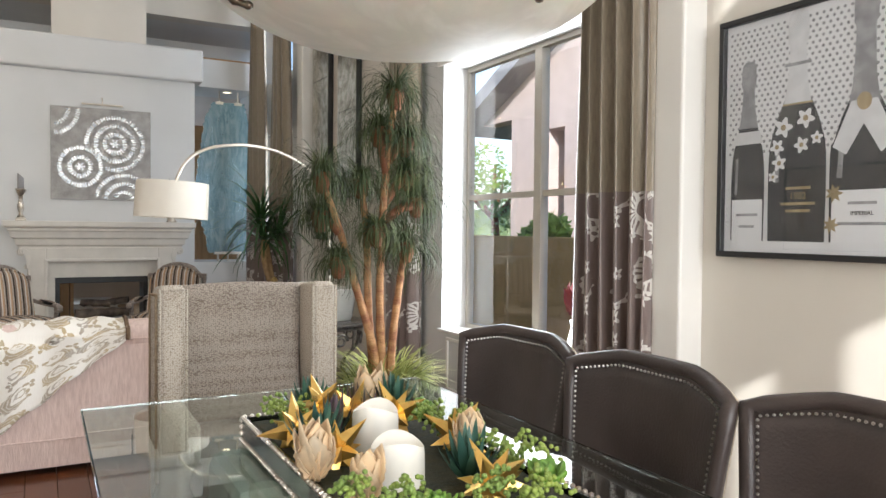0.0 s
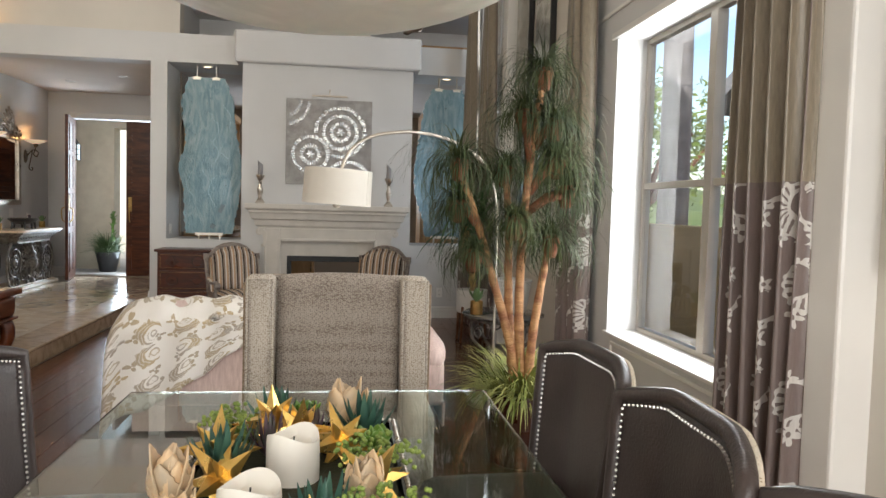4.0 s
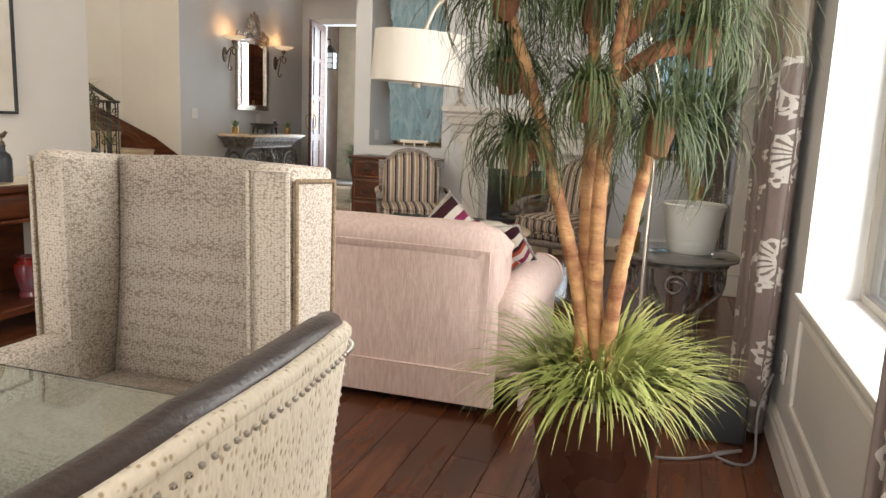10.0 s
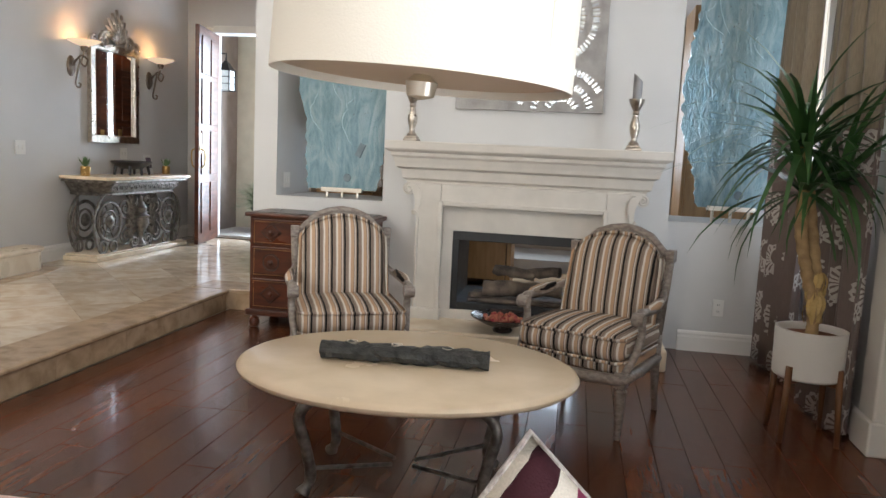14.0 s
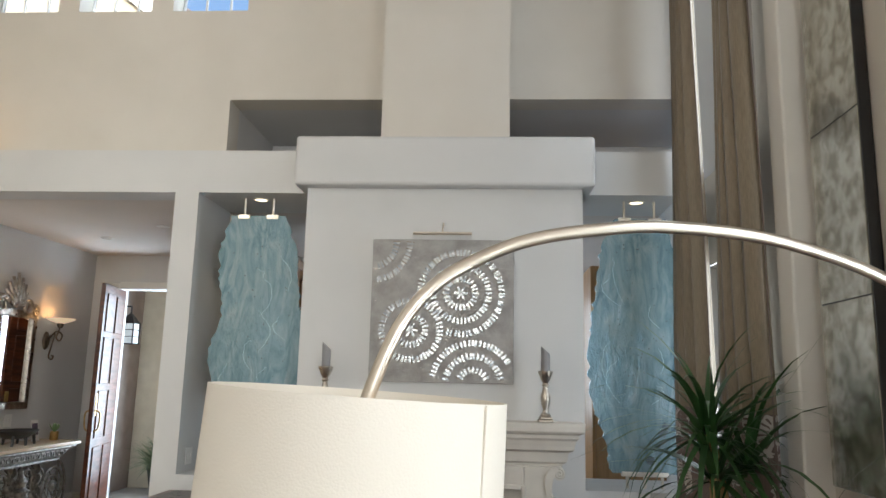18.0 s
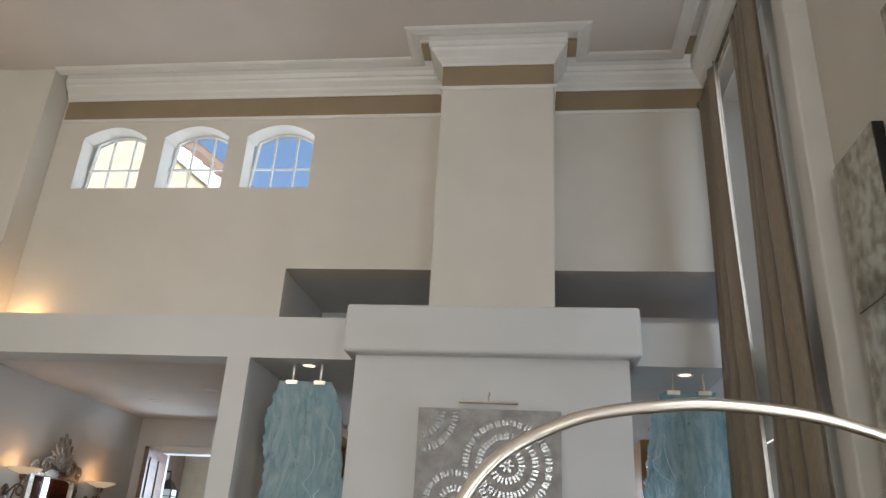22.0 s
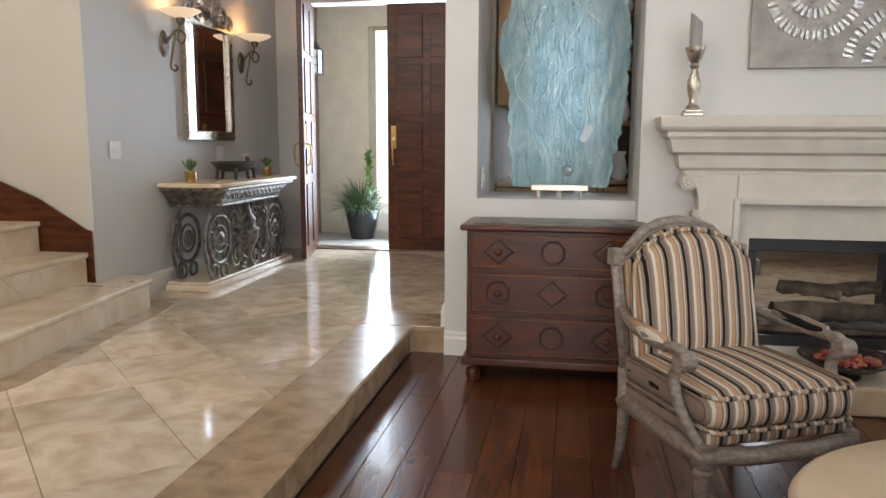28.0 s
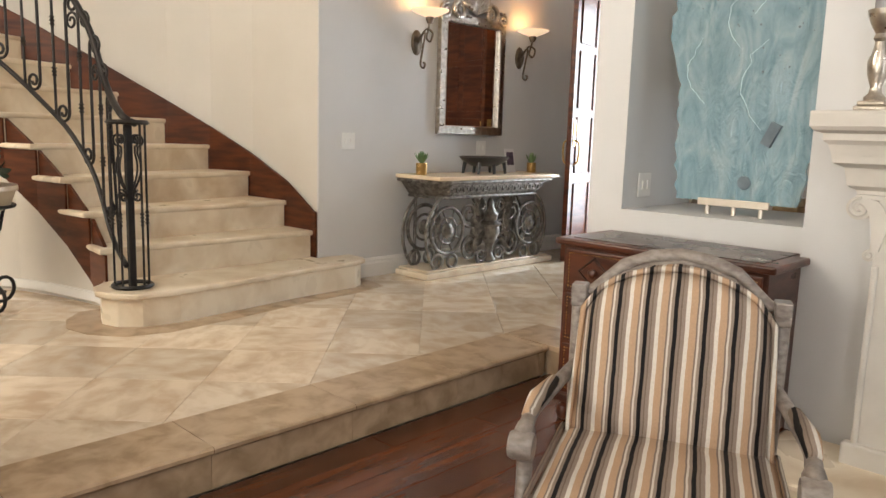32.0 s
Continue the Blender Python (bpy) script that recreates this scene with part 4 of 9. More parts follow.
# ---- bergere armchairs ----
def armchair(m, label):
    c = empty("armchair", m, label, "chair", "striped armchairs by the fireplace")
    arch = [(-0.29, 0.84), (-0.25, 0.845), (-0.225, 0.865), (-0.16, 0.925), (-0.08, 0.955), (0, 0.965), (0.08, 0.955), (0.16, 0.925), (0.225, 0.865), (0.25, 0.845), (0.29, 0.84)]
    lean = lambda z: 0.24 + 0.20 * (z - 0.34)
    rail = [(x, lean(z), z) for x, z in [(-0.275, 0.40)] + arch[:1] + arch[1:-1] + arch[-1:] + [(0.275, 0.40)]]
    part("back_frame", tube(rail, 0.0175, 8, flat=1.2), GREYWOOD, c, smooth="all")
    part("back_moulding", tube([(p[0] * 0.945, p[1] - 0.014, 0.40 + (p[2] - 0.40) * 0.965) for p in rail], 0.008, 6), GREYWOOD, c, smooth="all")
    for x in (-0.285, 0.285):
        part("corner_block", boxes((x - 0.024, x + 0.024, lean(0.84) - 0.03, lean(0.84) + 0.03, 0.80, 0.865), bevel=0.005), GREYWOOD, c)
    inner = [(-0.25, 0.42)] + [(x * 0.9, 0.42 + (z - 0.42) * 0.96) for x, z in arch] + [(0.25, 0.42)]
    bp = prism(inner, 0.05, axis="y", at=0.0, bevel=0.01)
    for v in bp.verts:
        v.co.y += lean(v.co.z) - 0.03
    part("back_panel", bp, STRIPE, c)
    # loose back cushion with an arched top
    def pad(side):
        def fn(u, v):
            a, b = 2 * u - 1, v
            top_z = 0.845 + 0.095 * math.cos(a * math.pi / 2) ** 0.8 - 0.03 * max(0, abs(a) - 0.8) * 5
            z = 0.455 + (top_z - 0.455) * b
            puff = (max(0, 1 - a ** 4) * max(0, 1 - (2 * b - 1) ** 4)) ** 0.5
            return (0.275 * a * (1 - 0.06 * b), lean(z) - 0.085 - side * 0.075 * puff, z)
        return fn
    bm = uv_grid(16, 14, pad(1))
    join(bm, uv_grid(16, 14, pad(-0.5)))
    bmesh.ops.remove_doubles(bm, verts=bm.verts, dist=1e-4)
    bmesh.ops.recalc_face_normals(bm, faces=bm.faces)
    part("back_cushion", bm, STRIPE, c, smooth="all")
    ridge = [pad(0)(0, k / 8) for k in range(9)] + [pad(0)(k / 12, 1) for k in range(1, 13)] + [pad(0)(1, 1 - k / 8) for k in range(1, 9)]
    part("cushion_cord", tube([Vector(p) + Vector((0, -0.01, 0)) for p in ridge], 0.009, 6), STRIPE, c, smooth="all")
    st = cushion(0.60, 0.58, 0.13, crown=0.025)
    bmesh.ops.transform(st, matrix=pose(0, -0.03, 0.365), verts=st.verts)
    part("seat_cushion", st, STRIPE, c, smooth="all")
    for zc in (0.375, 0.485):
        part("welt", tube([(-0.292, 0.2, zc), (-0.294, -0.27, zc), (-0.26, -0.318, zc), (0.26, -0.318, zc), (0.294, -0.27, zc), (0.292, 0.2, zc)], 0.008, 6), STRIPE, c, smooth="all")
    part("seat_deck", boxes((-0.285, 0.285, -0.29, 0.24, 0.315, 0.375), bevel=0.02, seg=3), STRIPE, c)
    rp = [(-0.285, 0.25), (-0.30, -0.10), (-0.295, -0.29), (-0.12, -0.325), (0.12, -0.325), (0.295, -0.29), (0.30, -0.10), (0.285, 0.25)]
    part("seat_rail", tube([(x, y, 0.295) for x, y in rp], 0.026, 8, closed=True, flat=1.3), GREYWOOD, c, smooth="all")
    for x, y in ((-0.285, -0.28), (0.285, -0.28)):
        leg = lathe([(0.012, 0.0), (0.017, 0.012), (0.013, 0.03), (0.018, 0.05), (0.027, 0.20), (0.026, 0.215), (0.033, 0.225), (0.033, 0.24), (0.024, 0.25), (0.026, 0.262)], 12, pose(x, y, 0))
        join(leg, boxes((x - 0.03, x + 0.03, y - 0.03, y + 0.03, 0.258, 0.33), bevel=0.004))
        part("front_leg", leg, GREYWOOD, c, smooth=True)
    for x in (-0.275, 0.275):
        part("back_leg", tube([(x, 0.30, 0.0), (x, 0.265, 0.12), (x, 0.25, 0.27), (x, 0.26, 0.42)], [0.016, 0.02, 0.026, 0.026], 8), GREYWOOD, c, smooth="all")
    for s in (-1, 1):
        a = curve_pts([(s * 0.275, 0.30, 0.64), (s * 0.31, 0.16, 0.615), (s * 0.335, -0.02, 0.60), (s * 0.325, -0.15, 0.605), (s * 0.32, -0.20, 0.59)], 5)
        part("arm_rail", tube(a, [0.020] * 16 + [0.026] * 5, 8), GREYWOOD, c, smooth="all")
        part("arm_scroll", lathe([(0, -0.03), (0.03, -0.03), (0.034, -0.02), (0.034, 0.02), (0.03, 0.03), (0, 0.03)], 16, pose(s * 0.322, -0.205, 0.578, 0, 90, 0)), GREYWOOD, c, smooth=True)
        part("arm_pad", tube([(s * 0.315, 0.14, 0.628), (s * 0.335, 0.0, 0.618), (s * 0.33, -0.11, 0.618)], [0.018, 0.026, 0.018], 8), STRIPE, c, smooth="all")
        post = curve_pts([(s * 0.322, -0.18, 0.575), (s * 0.325, -0.15, 0.50), (s * 0.315, -0.20, 0.40), (s * 0.295, -0.27, 0.32)], 5)
        part("arm_post", tube(post, 0.021, 8), GREYWOOD, c, smooth="all")
    return c
armchair(pose(-0.215, 7.42, 0, 0, 0, 25) @ Matrix.Diagonal((0.90, 0.94, 0.955, 1.0)), "limed grey wood armchair with brown and cream striped cushions")
armchair(pose(1.06, 7.42, 0, 0, 0, -24) @ Matrix.Diagonal((0.91, 0.94, 0.955, 1.0)), "limed grey wood armchair with striped cushions beside the hearth")

# ---- chest of drawers ----
chest = empty("chest_of_drawers", pose(-0.83, 8.69, 0) @ Matrix.Diagonal((1.03, 1.0, 1.035, 1.0)), "reddish-brown three-drawer chest with inlaid diamonds and bun feet", "dresser")
CW, CD = 0.415, 0.20
CHEST = surf("polished_red_walnut", (0.105, 0.028, 0.011), (0.045, 0.013, 0.006), 0.30, 5.0, 0.05, 50, stretch=(1, 1, 5), detail=10, rvar=0.08)
part("carcass", boxes((-CW, CW, -CD, CD, 0.10, 0.75), bevel=0.004), CHEST, chest)
part("top", boxes((-CW - 0.03, CW + 0.03, -CD - 0.03, CD + 0.005, 0.75, 0.778), bevel=0.008, seg=3), CHEST, chest)
part("leather_inset", boxes((-CW + 0.03, CW - 0.03, -CD + 0.02, CD - 0.03, 0.778, 0.781)), surf("dark_leather_inset", (0.030, 0.014, 0.009), (0.042, 0.02, 0.013), 0.28, 8), chest, "dark leather inset top")
part("base_moulding", boxes((-CW - 0.022, CW + 0.022, -CD - 0.022, CD, 0.085, 0.125), bevel=0.008, seg=3), CHEST, chest)
DARKLINE = surf("dark_inlay", (0.022, 0.010, 0.006), (0.03, 0.014, 0.008), 0.5, 10)
for r, (z0, z1) in enumerate(((0.135, 0.335), (0.35, 0.55), (0.565, 0.735))):
    dr = part("drawer", boxes((-CW + 0.018, CW - 0.018, -CD - 0.012, -CD + 0.02, z0, z1), bevel=0.004), CHEST, chest)
    zc = (z0 + z1) / 2
    part("bead_border", dots(along([(-CW + 0.035, -CD - 0.013, z0 + 0.015), (CW - 0.035, -CD - 0.013, z0 + 0.015), (CW - 0.035, -CD - 0.013, z1 - 0.015), (-CW + 0.035, -CD - 0.013, z1 - 0.015), (-CW + 0.035, -CD - 0.013, z0 + 0.015)], 0.013), 0.0035), BRASS, dr)
    for k, x in enumerate((-0.26, 0.0, 0.26)):
        diamond = (k + r) % 2 == 0
        n = 4 if diamond else 8
        rad = 0.062 if diamond else 0.058
        off = 0 if diamond else math.pi / 8
        outl = [(x + rad * (1.15 if diamond else 1) * math.cos(off + 2 * math.pi * j / n), -CD - 0.014, zc + rad * math.sin(off + 2 * math.pi * j / n)) for j in range(n)]
        part("inlay", tube(outl, 0.0045, 5, closed=True), DARKLINE, dr)
        part("raised_field", prism([(x + (px - x) * 0.86, zc + (pz - zc) * 0.86) for px, py, pz in outl], 0.008, axis="y", at=-CD - 0.019, bevel=0.003), CHEST, dr)
        if k != 1:
            part("knob", lathe([(0, 0.03), (0.012, 0.028), (0.019, 0.02), (0.018, 0.01), (0.009, 0.004), (0.009, -0.002)], 14, pose(x, -CD - 0.012, zc, 90, 0, 0)), CHEST, dr, smooth=True)
for x in (-CW + 0.03, CW - 0.03):
    for y in (-CD + 0.02, CD - 0.04):
        part("bun_foot", lathe([(0.014, 0), (0.03, 0.008), (0.038, 0.035), (0.032, 0.06), (0.018, 0.07), (0.024, 0.088)], 16, pose(x, y, 0)), CHEST, chest, smooth=True)
# ---- dining table ----
dt = empty("dining_table", pose(0.66, 1.45, 0), "rectangular green-edged glass dining table on two pale stone blocks", "table")
gt_ = part("glass_top", boxes((-0.56, 0.56, -1.0, 1.0, 0.722, 0.741), bevel=0.005), TABLE_GLASS, dt)
gt_.visible_shadow = False
for y in (-0.55, 0.28):
    part("pedestal", boxes((-0.30, 0.24, y - 0.16, y + 0.16, 0.0, 0.720), bevel=0.03, seg=2), FROST, dt)

# ---- dining chairs: leather inside, flecked chenille outside ----
def chair_back(u, v, off):
    """A back that curves forward at both sides; off is the depth behind its face."""
    a = 2 * u - 1
    top_z = 0.924 - 0.04 * max(0, abs(a) - 0.42) ** 1.15 / 0.58 ** 1.15
    z = 0.43 + (top_z - 0.43) * v
    wrap = 0.058 * max(0, abs(a) - 0.35) ** 1.7 / 0.65 ** 1.7
    half = 0.258 + 0.05 * v
    tilt = 0.10 * (z - 0.43)
    return Vector((tilt - wrap + off * (1 - 0.25 * abs(a)), half * a - 0.0, z))

def dining_chair(m, label, tone=LEATHER):
    c = empty("dining_chair", m, label, "chair", "dining chairs round the table")
    N = 18
    part("back_inside", uv_grid(N, 8, lambda u, v: chair_back(u, v, 0.0), thick=-0.012), LEATHER, c, smooth="all")
    part("back_outside", uv_grid(N, 8, lambda u, v: chair_back(u, v, 0.050), thick=0.010), SPOT_CREAM, c, "cream flecked chenille back", smooth="all")
    rim = [chair_back(0, k / 8, 0.014) for k in range(8)] + [chair_back(k / 18, 1, 0.014) for k in range(19)] + [chair_back(1, 1 - k / 8, 0.014) for k in range(1, 9)]
    part("leather_edge", tube(rim, 0.021, 10), LEATHER, c, smooth="all")
    ins = [chair_back(0.045, 0.05 + 0.89 * k / 8, -0.008) for k in range(8)] + [chair_back(0.045 + 0.91 * k / 24, 0.95, -0.008) for k in range(25)] + [chair_back(0.955, 0.94 - 0.89 * k / 8, -0.008) for k in range(1, 9)]
    part("nailhead_trim", dots(along(ins, 0.015), 0.0045), NAIL, c, "row of nickel nailheads")
    outs = [chair_back(0.03, 0.05 + 0.9 * k / 8, 0.053) for k in range(8)] + [chair_back(0.03 + 0.94 * k / 24, 0.965, 0.053) for k in range(25)] + [chair_back(0.97, 0.95 - 0.9 * k / 8, 0.053) for k in range(1, 9)]
    wl_ = [chair_back(0, k / 8, 0.042) for k in range(8)] + [chair_back(k / 18, 1, 0.042) for k in range(19)] + [chair_back(1, 1 - k / 8, 0.042) for k in range(1, 9)]
    part("back_welt", tube(wl_, 0.010, 8), SPOT_CREAM, c, "cream welt along the back", smooth="all")
    part("nailhead_trim", dots(along([p + Vector((0.004, 0, 0)) for p in outs], 0.014), 0.0036), NAIL, c)
    st = cushion(0.46, 0.50, 0.10, crown=0.015)
    bmesh.ops.transform(st, matrix=pose(-0.20, 0, 0.385), verts=st.verts)
    part("seat", st, LEATHER, c, smooth="all")
    part("seat_frame", boxes((-0.41, 0.04, -0.235, 0.235, 0.33, 0.395), bevel=0.01), SPOT_CREAM, c)
    for x, y in ((-0.38, -0.205), (-0.38, 0.205), (0.0, -0.205), (0.0, 0.205)):
        part("leg", tube([(x, y, 0.35), (x + (0.03 if x > -0.1 else -0.005), y, 0.0)], [0.026, 0.018], 4), surf("espresso_wood", (0.03, 0.016, 0.011), (0.045, 0.024, 0.015), 0.35, 10) if "espresso_wood" not in bpy.data.materials else bpy.data.materials["espresso_wood"], c)
    return c
ch = dining_chair(pose(1.435, 2.13, 0, 0, 0, 3), "dark leather dining chair with nailheads and cream chenille back")
copy_thing(ch, pose(1.43, 1.505, 0, 0, 0, -2))
copy_thing(ch, pose(1.455, 0.86, 0, 0, 0, 2))
copy_thing(ch, pose(-0.16, 2.02, 0, 0, 0, 182))

# ---- wing chair at the head of the table ----
wc = empty("wing_chair", pose(0.735, 3.0, 0), "tall taupe flecked chenille wing chair with welted wings", "chair")
WING_CORD = surf("brown_cord", (0.16, 0.105, 0.06), (0.30, 0.22, 0.14), 0.8, 90, 0.3, 200)
def wing_in(u, v):
    a = 2 * u - 1
    z = 0.46 + (0.60 - 0.012 * a * a) * v
    return Vector((0.245 * a, 0.075 + 0.045 * v + 0.012 * math.sin(v * 3.1), z))
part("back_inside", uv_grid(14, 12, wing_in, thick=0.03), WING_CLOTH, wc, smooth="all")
part("back_outside", boxes((-0.335, 0.335, 0.135, 0.185, 0.10, 1.05), bevel=0.02, seg=3), WING_PALE, wc, smooth=True)
for s in (-1, 1):
    prof = [(-0.06, 0.62), (-0.065, 1.045), (-0.05, 1.068), (0.145, 1.05), (0.145, 0.15), (0.02, 0.15), (-0.05, 0.30)]
    w = prism(prof, 0.095, axis="x", at=0.252 if s > 0 else -0.347, bevel=0.022, seg=3)
    part("wing", w, WING_PALE, wc, smooth=True)
    side = prism([(-0.035, 0.30), (-0.045, 1.03), (0.135, 1.02), (0.135, 0.17)], 0.010, axis="x", at=0.345 if s > 0 else -0.355, bevel=0.003)
    part("side_panel", side, WING_PALE, wc)
    rim = [(s * 0.357, -0.035, 0.30), (s * 0.357, -0.045, 1.03), (s * 0.357, 0.14, 1.02), (s * 0.357, 0.14, 0.17)]
    part("side_cord", tube(rim, 0.005, 6), WING_CORD, wc, "brown twisted cord on the seam")
    part("cord_twist", dots(along(rim, 0.012), 0.0062), WING_CORD, wc)["kind"] = "stuff"
    part("wing_welt", tube([(s * 0.25, -0.062, 0.6), (s * 0.25, -0.066, 1.05), (s * 0.345, -0.066, 1.05), (s * 0.347, -0.062, 0.6)], 0.006, 5), WING_PALE, wc)
    part("arm", boxes((s * 0.30 - 0.042, s * 0.30 + 0.042, -0.42, 0.10, 0.13, 0.615), bevel=0.03, seg=3), WING_PALE, wc, smooth=True)
st = cushion(0.60, 0.62, 0.14, crown=0.02)
bmesh.ops.transform(st, matrix=pose(0, -0.17, 0.34), verts=st.verts)
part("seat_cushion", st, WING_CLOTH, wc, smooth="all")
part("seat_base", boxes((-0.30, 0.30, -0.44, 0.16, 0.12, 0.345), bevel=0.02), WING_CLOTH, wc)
for x in (-0.28, 0.28):
    for y in (-0.38, 0.13):
        part("leg", tube([(x, y, 0.14), (x * 1.03, y * 1.03, 0)], [0.028, 0.018], 8), bpy.data.materials["espresso_wood"], wc)

# ---- alabaster bowl chandelier ----
ALAB = bpy.data.materials.new("alabaster")
ALAB.use_nodes = True
n_, l_, b_ = nodes_of(ALAB)
tcx, vz = n_.new("ShaderNodeTexCoord"), n_.new("ShaderNodeTexNoise")
vz.inputs["Scale"].default_value, vz.inputs["Detail"].default_value, vz.inputs["Distortion"].default_value = 6.0, 8.0, 1.2
l_.new(tcx.outputs["Object"], vz.inputs["Vector"])
rz = n_.new("ShaderNodeValToRGB"); ramp_stops(rz, [(0.25, (0.68, 0.65, 0.54)), (0.5, (0.60, 0.58, 0.49)), (0.75, (0.74, 0.72, 0.63))], "LINEAR")
l_.new(vz.outputs["Fac"], rz.inputs["Fac"]); l_.new(rz.outputs[0], b_.inputs["Base Color"])
l_.new(rz.outputs[0], b_.inputs["Emission Color"]); socket(b_, "Emission Strength", 0.06); socket(b_, "Roughness", 0.45); socket(b_, "Subsurface Weight", 0.2)
chand = empty("bowl_chandelier", pose(0.688, 1.455, 1.668), "large cream alabaster bowl pendant with bronze leaf clasps", "chandelier")
R_, D_ = 0.475, 0.235
prof = [(R_ * math.sin(t), D_ * (1 - math.cos(t)) / 1.0) for t in [k * math.pi / 2 / 16 for k in range(17)]]
prof = [(0.0, 0.0)] + prof[1:] + [(R_ + 0.012, D_), (R_ + 0.012, D_ + 0.02), (R_ - 0.02, D_ + 0.02)] + [(r * 0.955, z + 0.018) for r, z in prof[::-1][1:-1]] + [(0.0, 0.018)]
part("bowl", lathe(prof, 64), ALAB, chand, smooth=True)
BRONZE = surf("dark_bronze", (0.12, 0.09, 0.065), (0.20, 0.16, 0.12), 0.4, 25, 0.2, 90, metal=0.9)
for k in range(3):
    a = radians(54 + 120 * k)
    clasp = bmesh.new()
    pts = [(0.322, 0.012, 0.055), (0.352, -0.006, 0.068), (0.385, 0.006, 0.088), (0.418, 0, 0.112), (0.446, 0, 0.142)]
    bark = curve_pts(pts, 4)
    join(clasp, tube(bark, [0.006 + 0.008 * j / len(bark) + (0.003 if j % 3 == 1 else 0) for j in range(len(bark))], 8))
    for s in (-1, 1):
        for z, r, w in ((0.098, 0.40, 0.034), (0.118, 0.425, 0.05), (0.14, 0.446, 0.03)):
            join(clasp, tube([(r, 0, z), (r + 0.016, s * w * 0.6, z + 0.012), (r + 0.026 - 0.01 * s, s * w, z + 0.028), (r + 0.034, s * w * 1.15, z + 0.030)], [0.011, 0.013, 0.010, 0.004], 6))
    bmesh.ops.transform(clasp, matrix=pose(0, 0, 0, 0, 0, math.degrees(a)), verts=clasp.verts)
    part("clasp", clasp, BRONZE, chand, "bronze leaf clasp", smooth="all")
    part("chain", tube([(0.49 * math.cos(a), 0.49 * math.sin(a), 0.26), (0.03 * math.cos(a), 0.03 * math.sin(a), 1.35)], 0.008, 6), BRONZE, chand)
part("stem", tube([(0, 0, 1.33), (0, 0, TOP - 1.665 - 0.04)], 0.014, 8), BRONZE, chand)
part("canopy", lathe([(0.07, TOP - 1.669), (0.06, TOP - 1.70), (0.02, TOP - 1.73), (0, TOP - 1.73)], 20), BRONZE, chand, smooth=True)

# ---- centrepiece: mirrored tray with candles, stars and succulents ----
# Mirror tinted dark to hold down the bay lamp's bright reflection.
TRAY_MIRROR = surf("darkened_tray_mirror", (0.30, 0.32, 0.32), (0.20, 0.22, 0.22), 0.06, 12, 0.03, 60, metal=1.0)
tray = empty("mirrored_tray", pose(0.66, 1.40, 0.742), "long mirrored planter tray with beaded edges on the glass table", "tray")
part("base", boxes((-0.205, 0.205, -0.47, 0.47, 0.001, 0.012)), BLACK_PAINT, tray)
for x0, x1, y0, y1 in ((-0.215, -0.205, -0.48, 0.48), (0.205, 0.215, -0.48, 0.48), (-0.205, 0.205, -0.48, -0.47), (-0.205, 0.205, 0.47, 0.48)):
    part("mirror_side", boxes((x0, x1, y0, y1, 0.002, 0.066)), TRAY_MIRROR, tray)
edge_pts = [(-0.216, -0.481), (0.216, -0.481), (0.216, 0.481), (-0.216, 0.481), (-0.216, -0.481)]
for z in (0.008, 0.066):
    part("beading", dots(along([(x, y, z) for x, y in edge_pts], 0.018), 0.0065), SILVER, tray)
for x, y in edge_pts[:4]:
    part("beading", dots(along([(x, y, 0.01), (x, y, 0.06)], 0.016), 0.0065), SILVER, tray)
WAX = surf("ivory_wax", (0.83, 0.79, 0.71), (0.80, 0.76, 0.67), 0.55, 4, 0.03)
def pillar_candle(x, y, h, r):
    pr = [(0, 0.0), (r, 0.0), (r, h * 0.5), (r * 0.99, h - 0.012), (r * 0.96, h), (r * 0.86, h - 0.004), (r * 0.7, h - 0.02), (0, h - 0.024)]
    bm = lathe(pr, 32)
    for v in bm.verts:
        if v.co.z > h * 0.8:
            v.co.z += 0.010 * math.sin(math.atan2(v.co.y, v.co.x) * 2 + x * 9)
    ob = part("pillar_candle", bm, WAX, smooth=True)
    ob.location = (x, y, 0.755)
    part("wick", tube([(0, 0, h - 0.03), (0.002, 0, h - 0.006)], 0.0018, 5), BLACK_PAINT, ob)
    tagged(ob, "thick ivory wax pillar candle in the tray", "candle", "pillar candles")
pillar_candle(0.655, 1.52, 0.135, 0.052)
pillar_candle(0.60, 1.285, 0.125, 0.053)

GOLD = surf("gold_leaf", (0.90, 0.62, 0.20), (0.78, 0.50, 0.13), 0.3, 30, 0.1, metal=0.9)
def gold_star(m):
    star = empty("gold_star", m, "faceted gold leaf star ornament among the succulents", "ornament", "gold stars in the tray")
    dirs = [(1, 0, 0), (-1, 0, 0), (0, 1, 0), (0, -1, 0), (0, 0, 1), (0, 0, -1)] + [(a, b, c) for a in (-1, 1) for b in (-1, 1) for c in (-1, 1)]
    for d in dirs:
        sp = bmesh.new()
        L = 0.092 if sum(map(abs, d)) == 1 else 0.068
        bmesh.ops.create_cone(sp, segments=4, radius1=0.026, radius2=0.0, depth=L, matrix=Matrix.Translation((0, 0, L / 2)))
        part("point", sp, GOLD, star).matrix_basis = Vector(d).to_track_quat("Z", "Y").to_matrix().to_4x4()
for x, y, z, rx, rz in ((0.60, 1.72, 0.855, 50, 10), (0.75, 1.62, 0.84, 60, 40), (0.53, 1.44, 0.83, 45, 70), (0.72, 1.13, 0.83, 50, 20), (0.50, 1.60, 0.835, 62, 0), (0.81, 1.42, 0.83, 30, 50), (0.66, 1.66, 0.85, 25, 15)):
    gold_star(pose(x, y, z, rx, 0, rz))

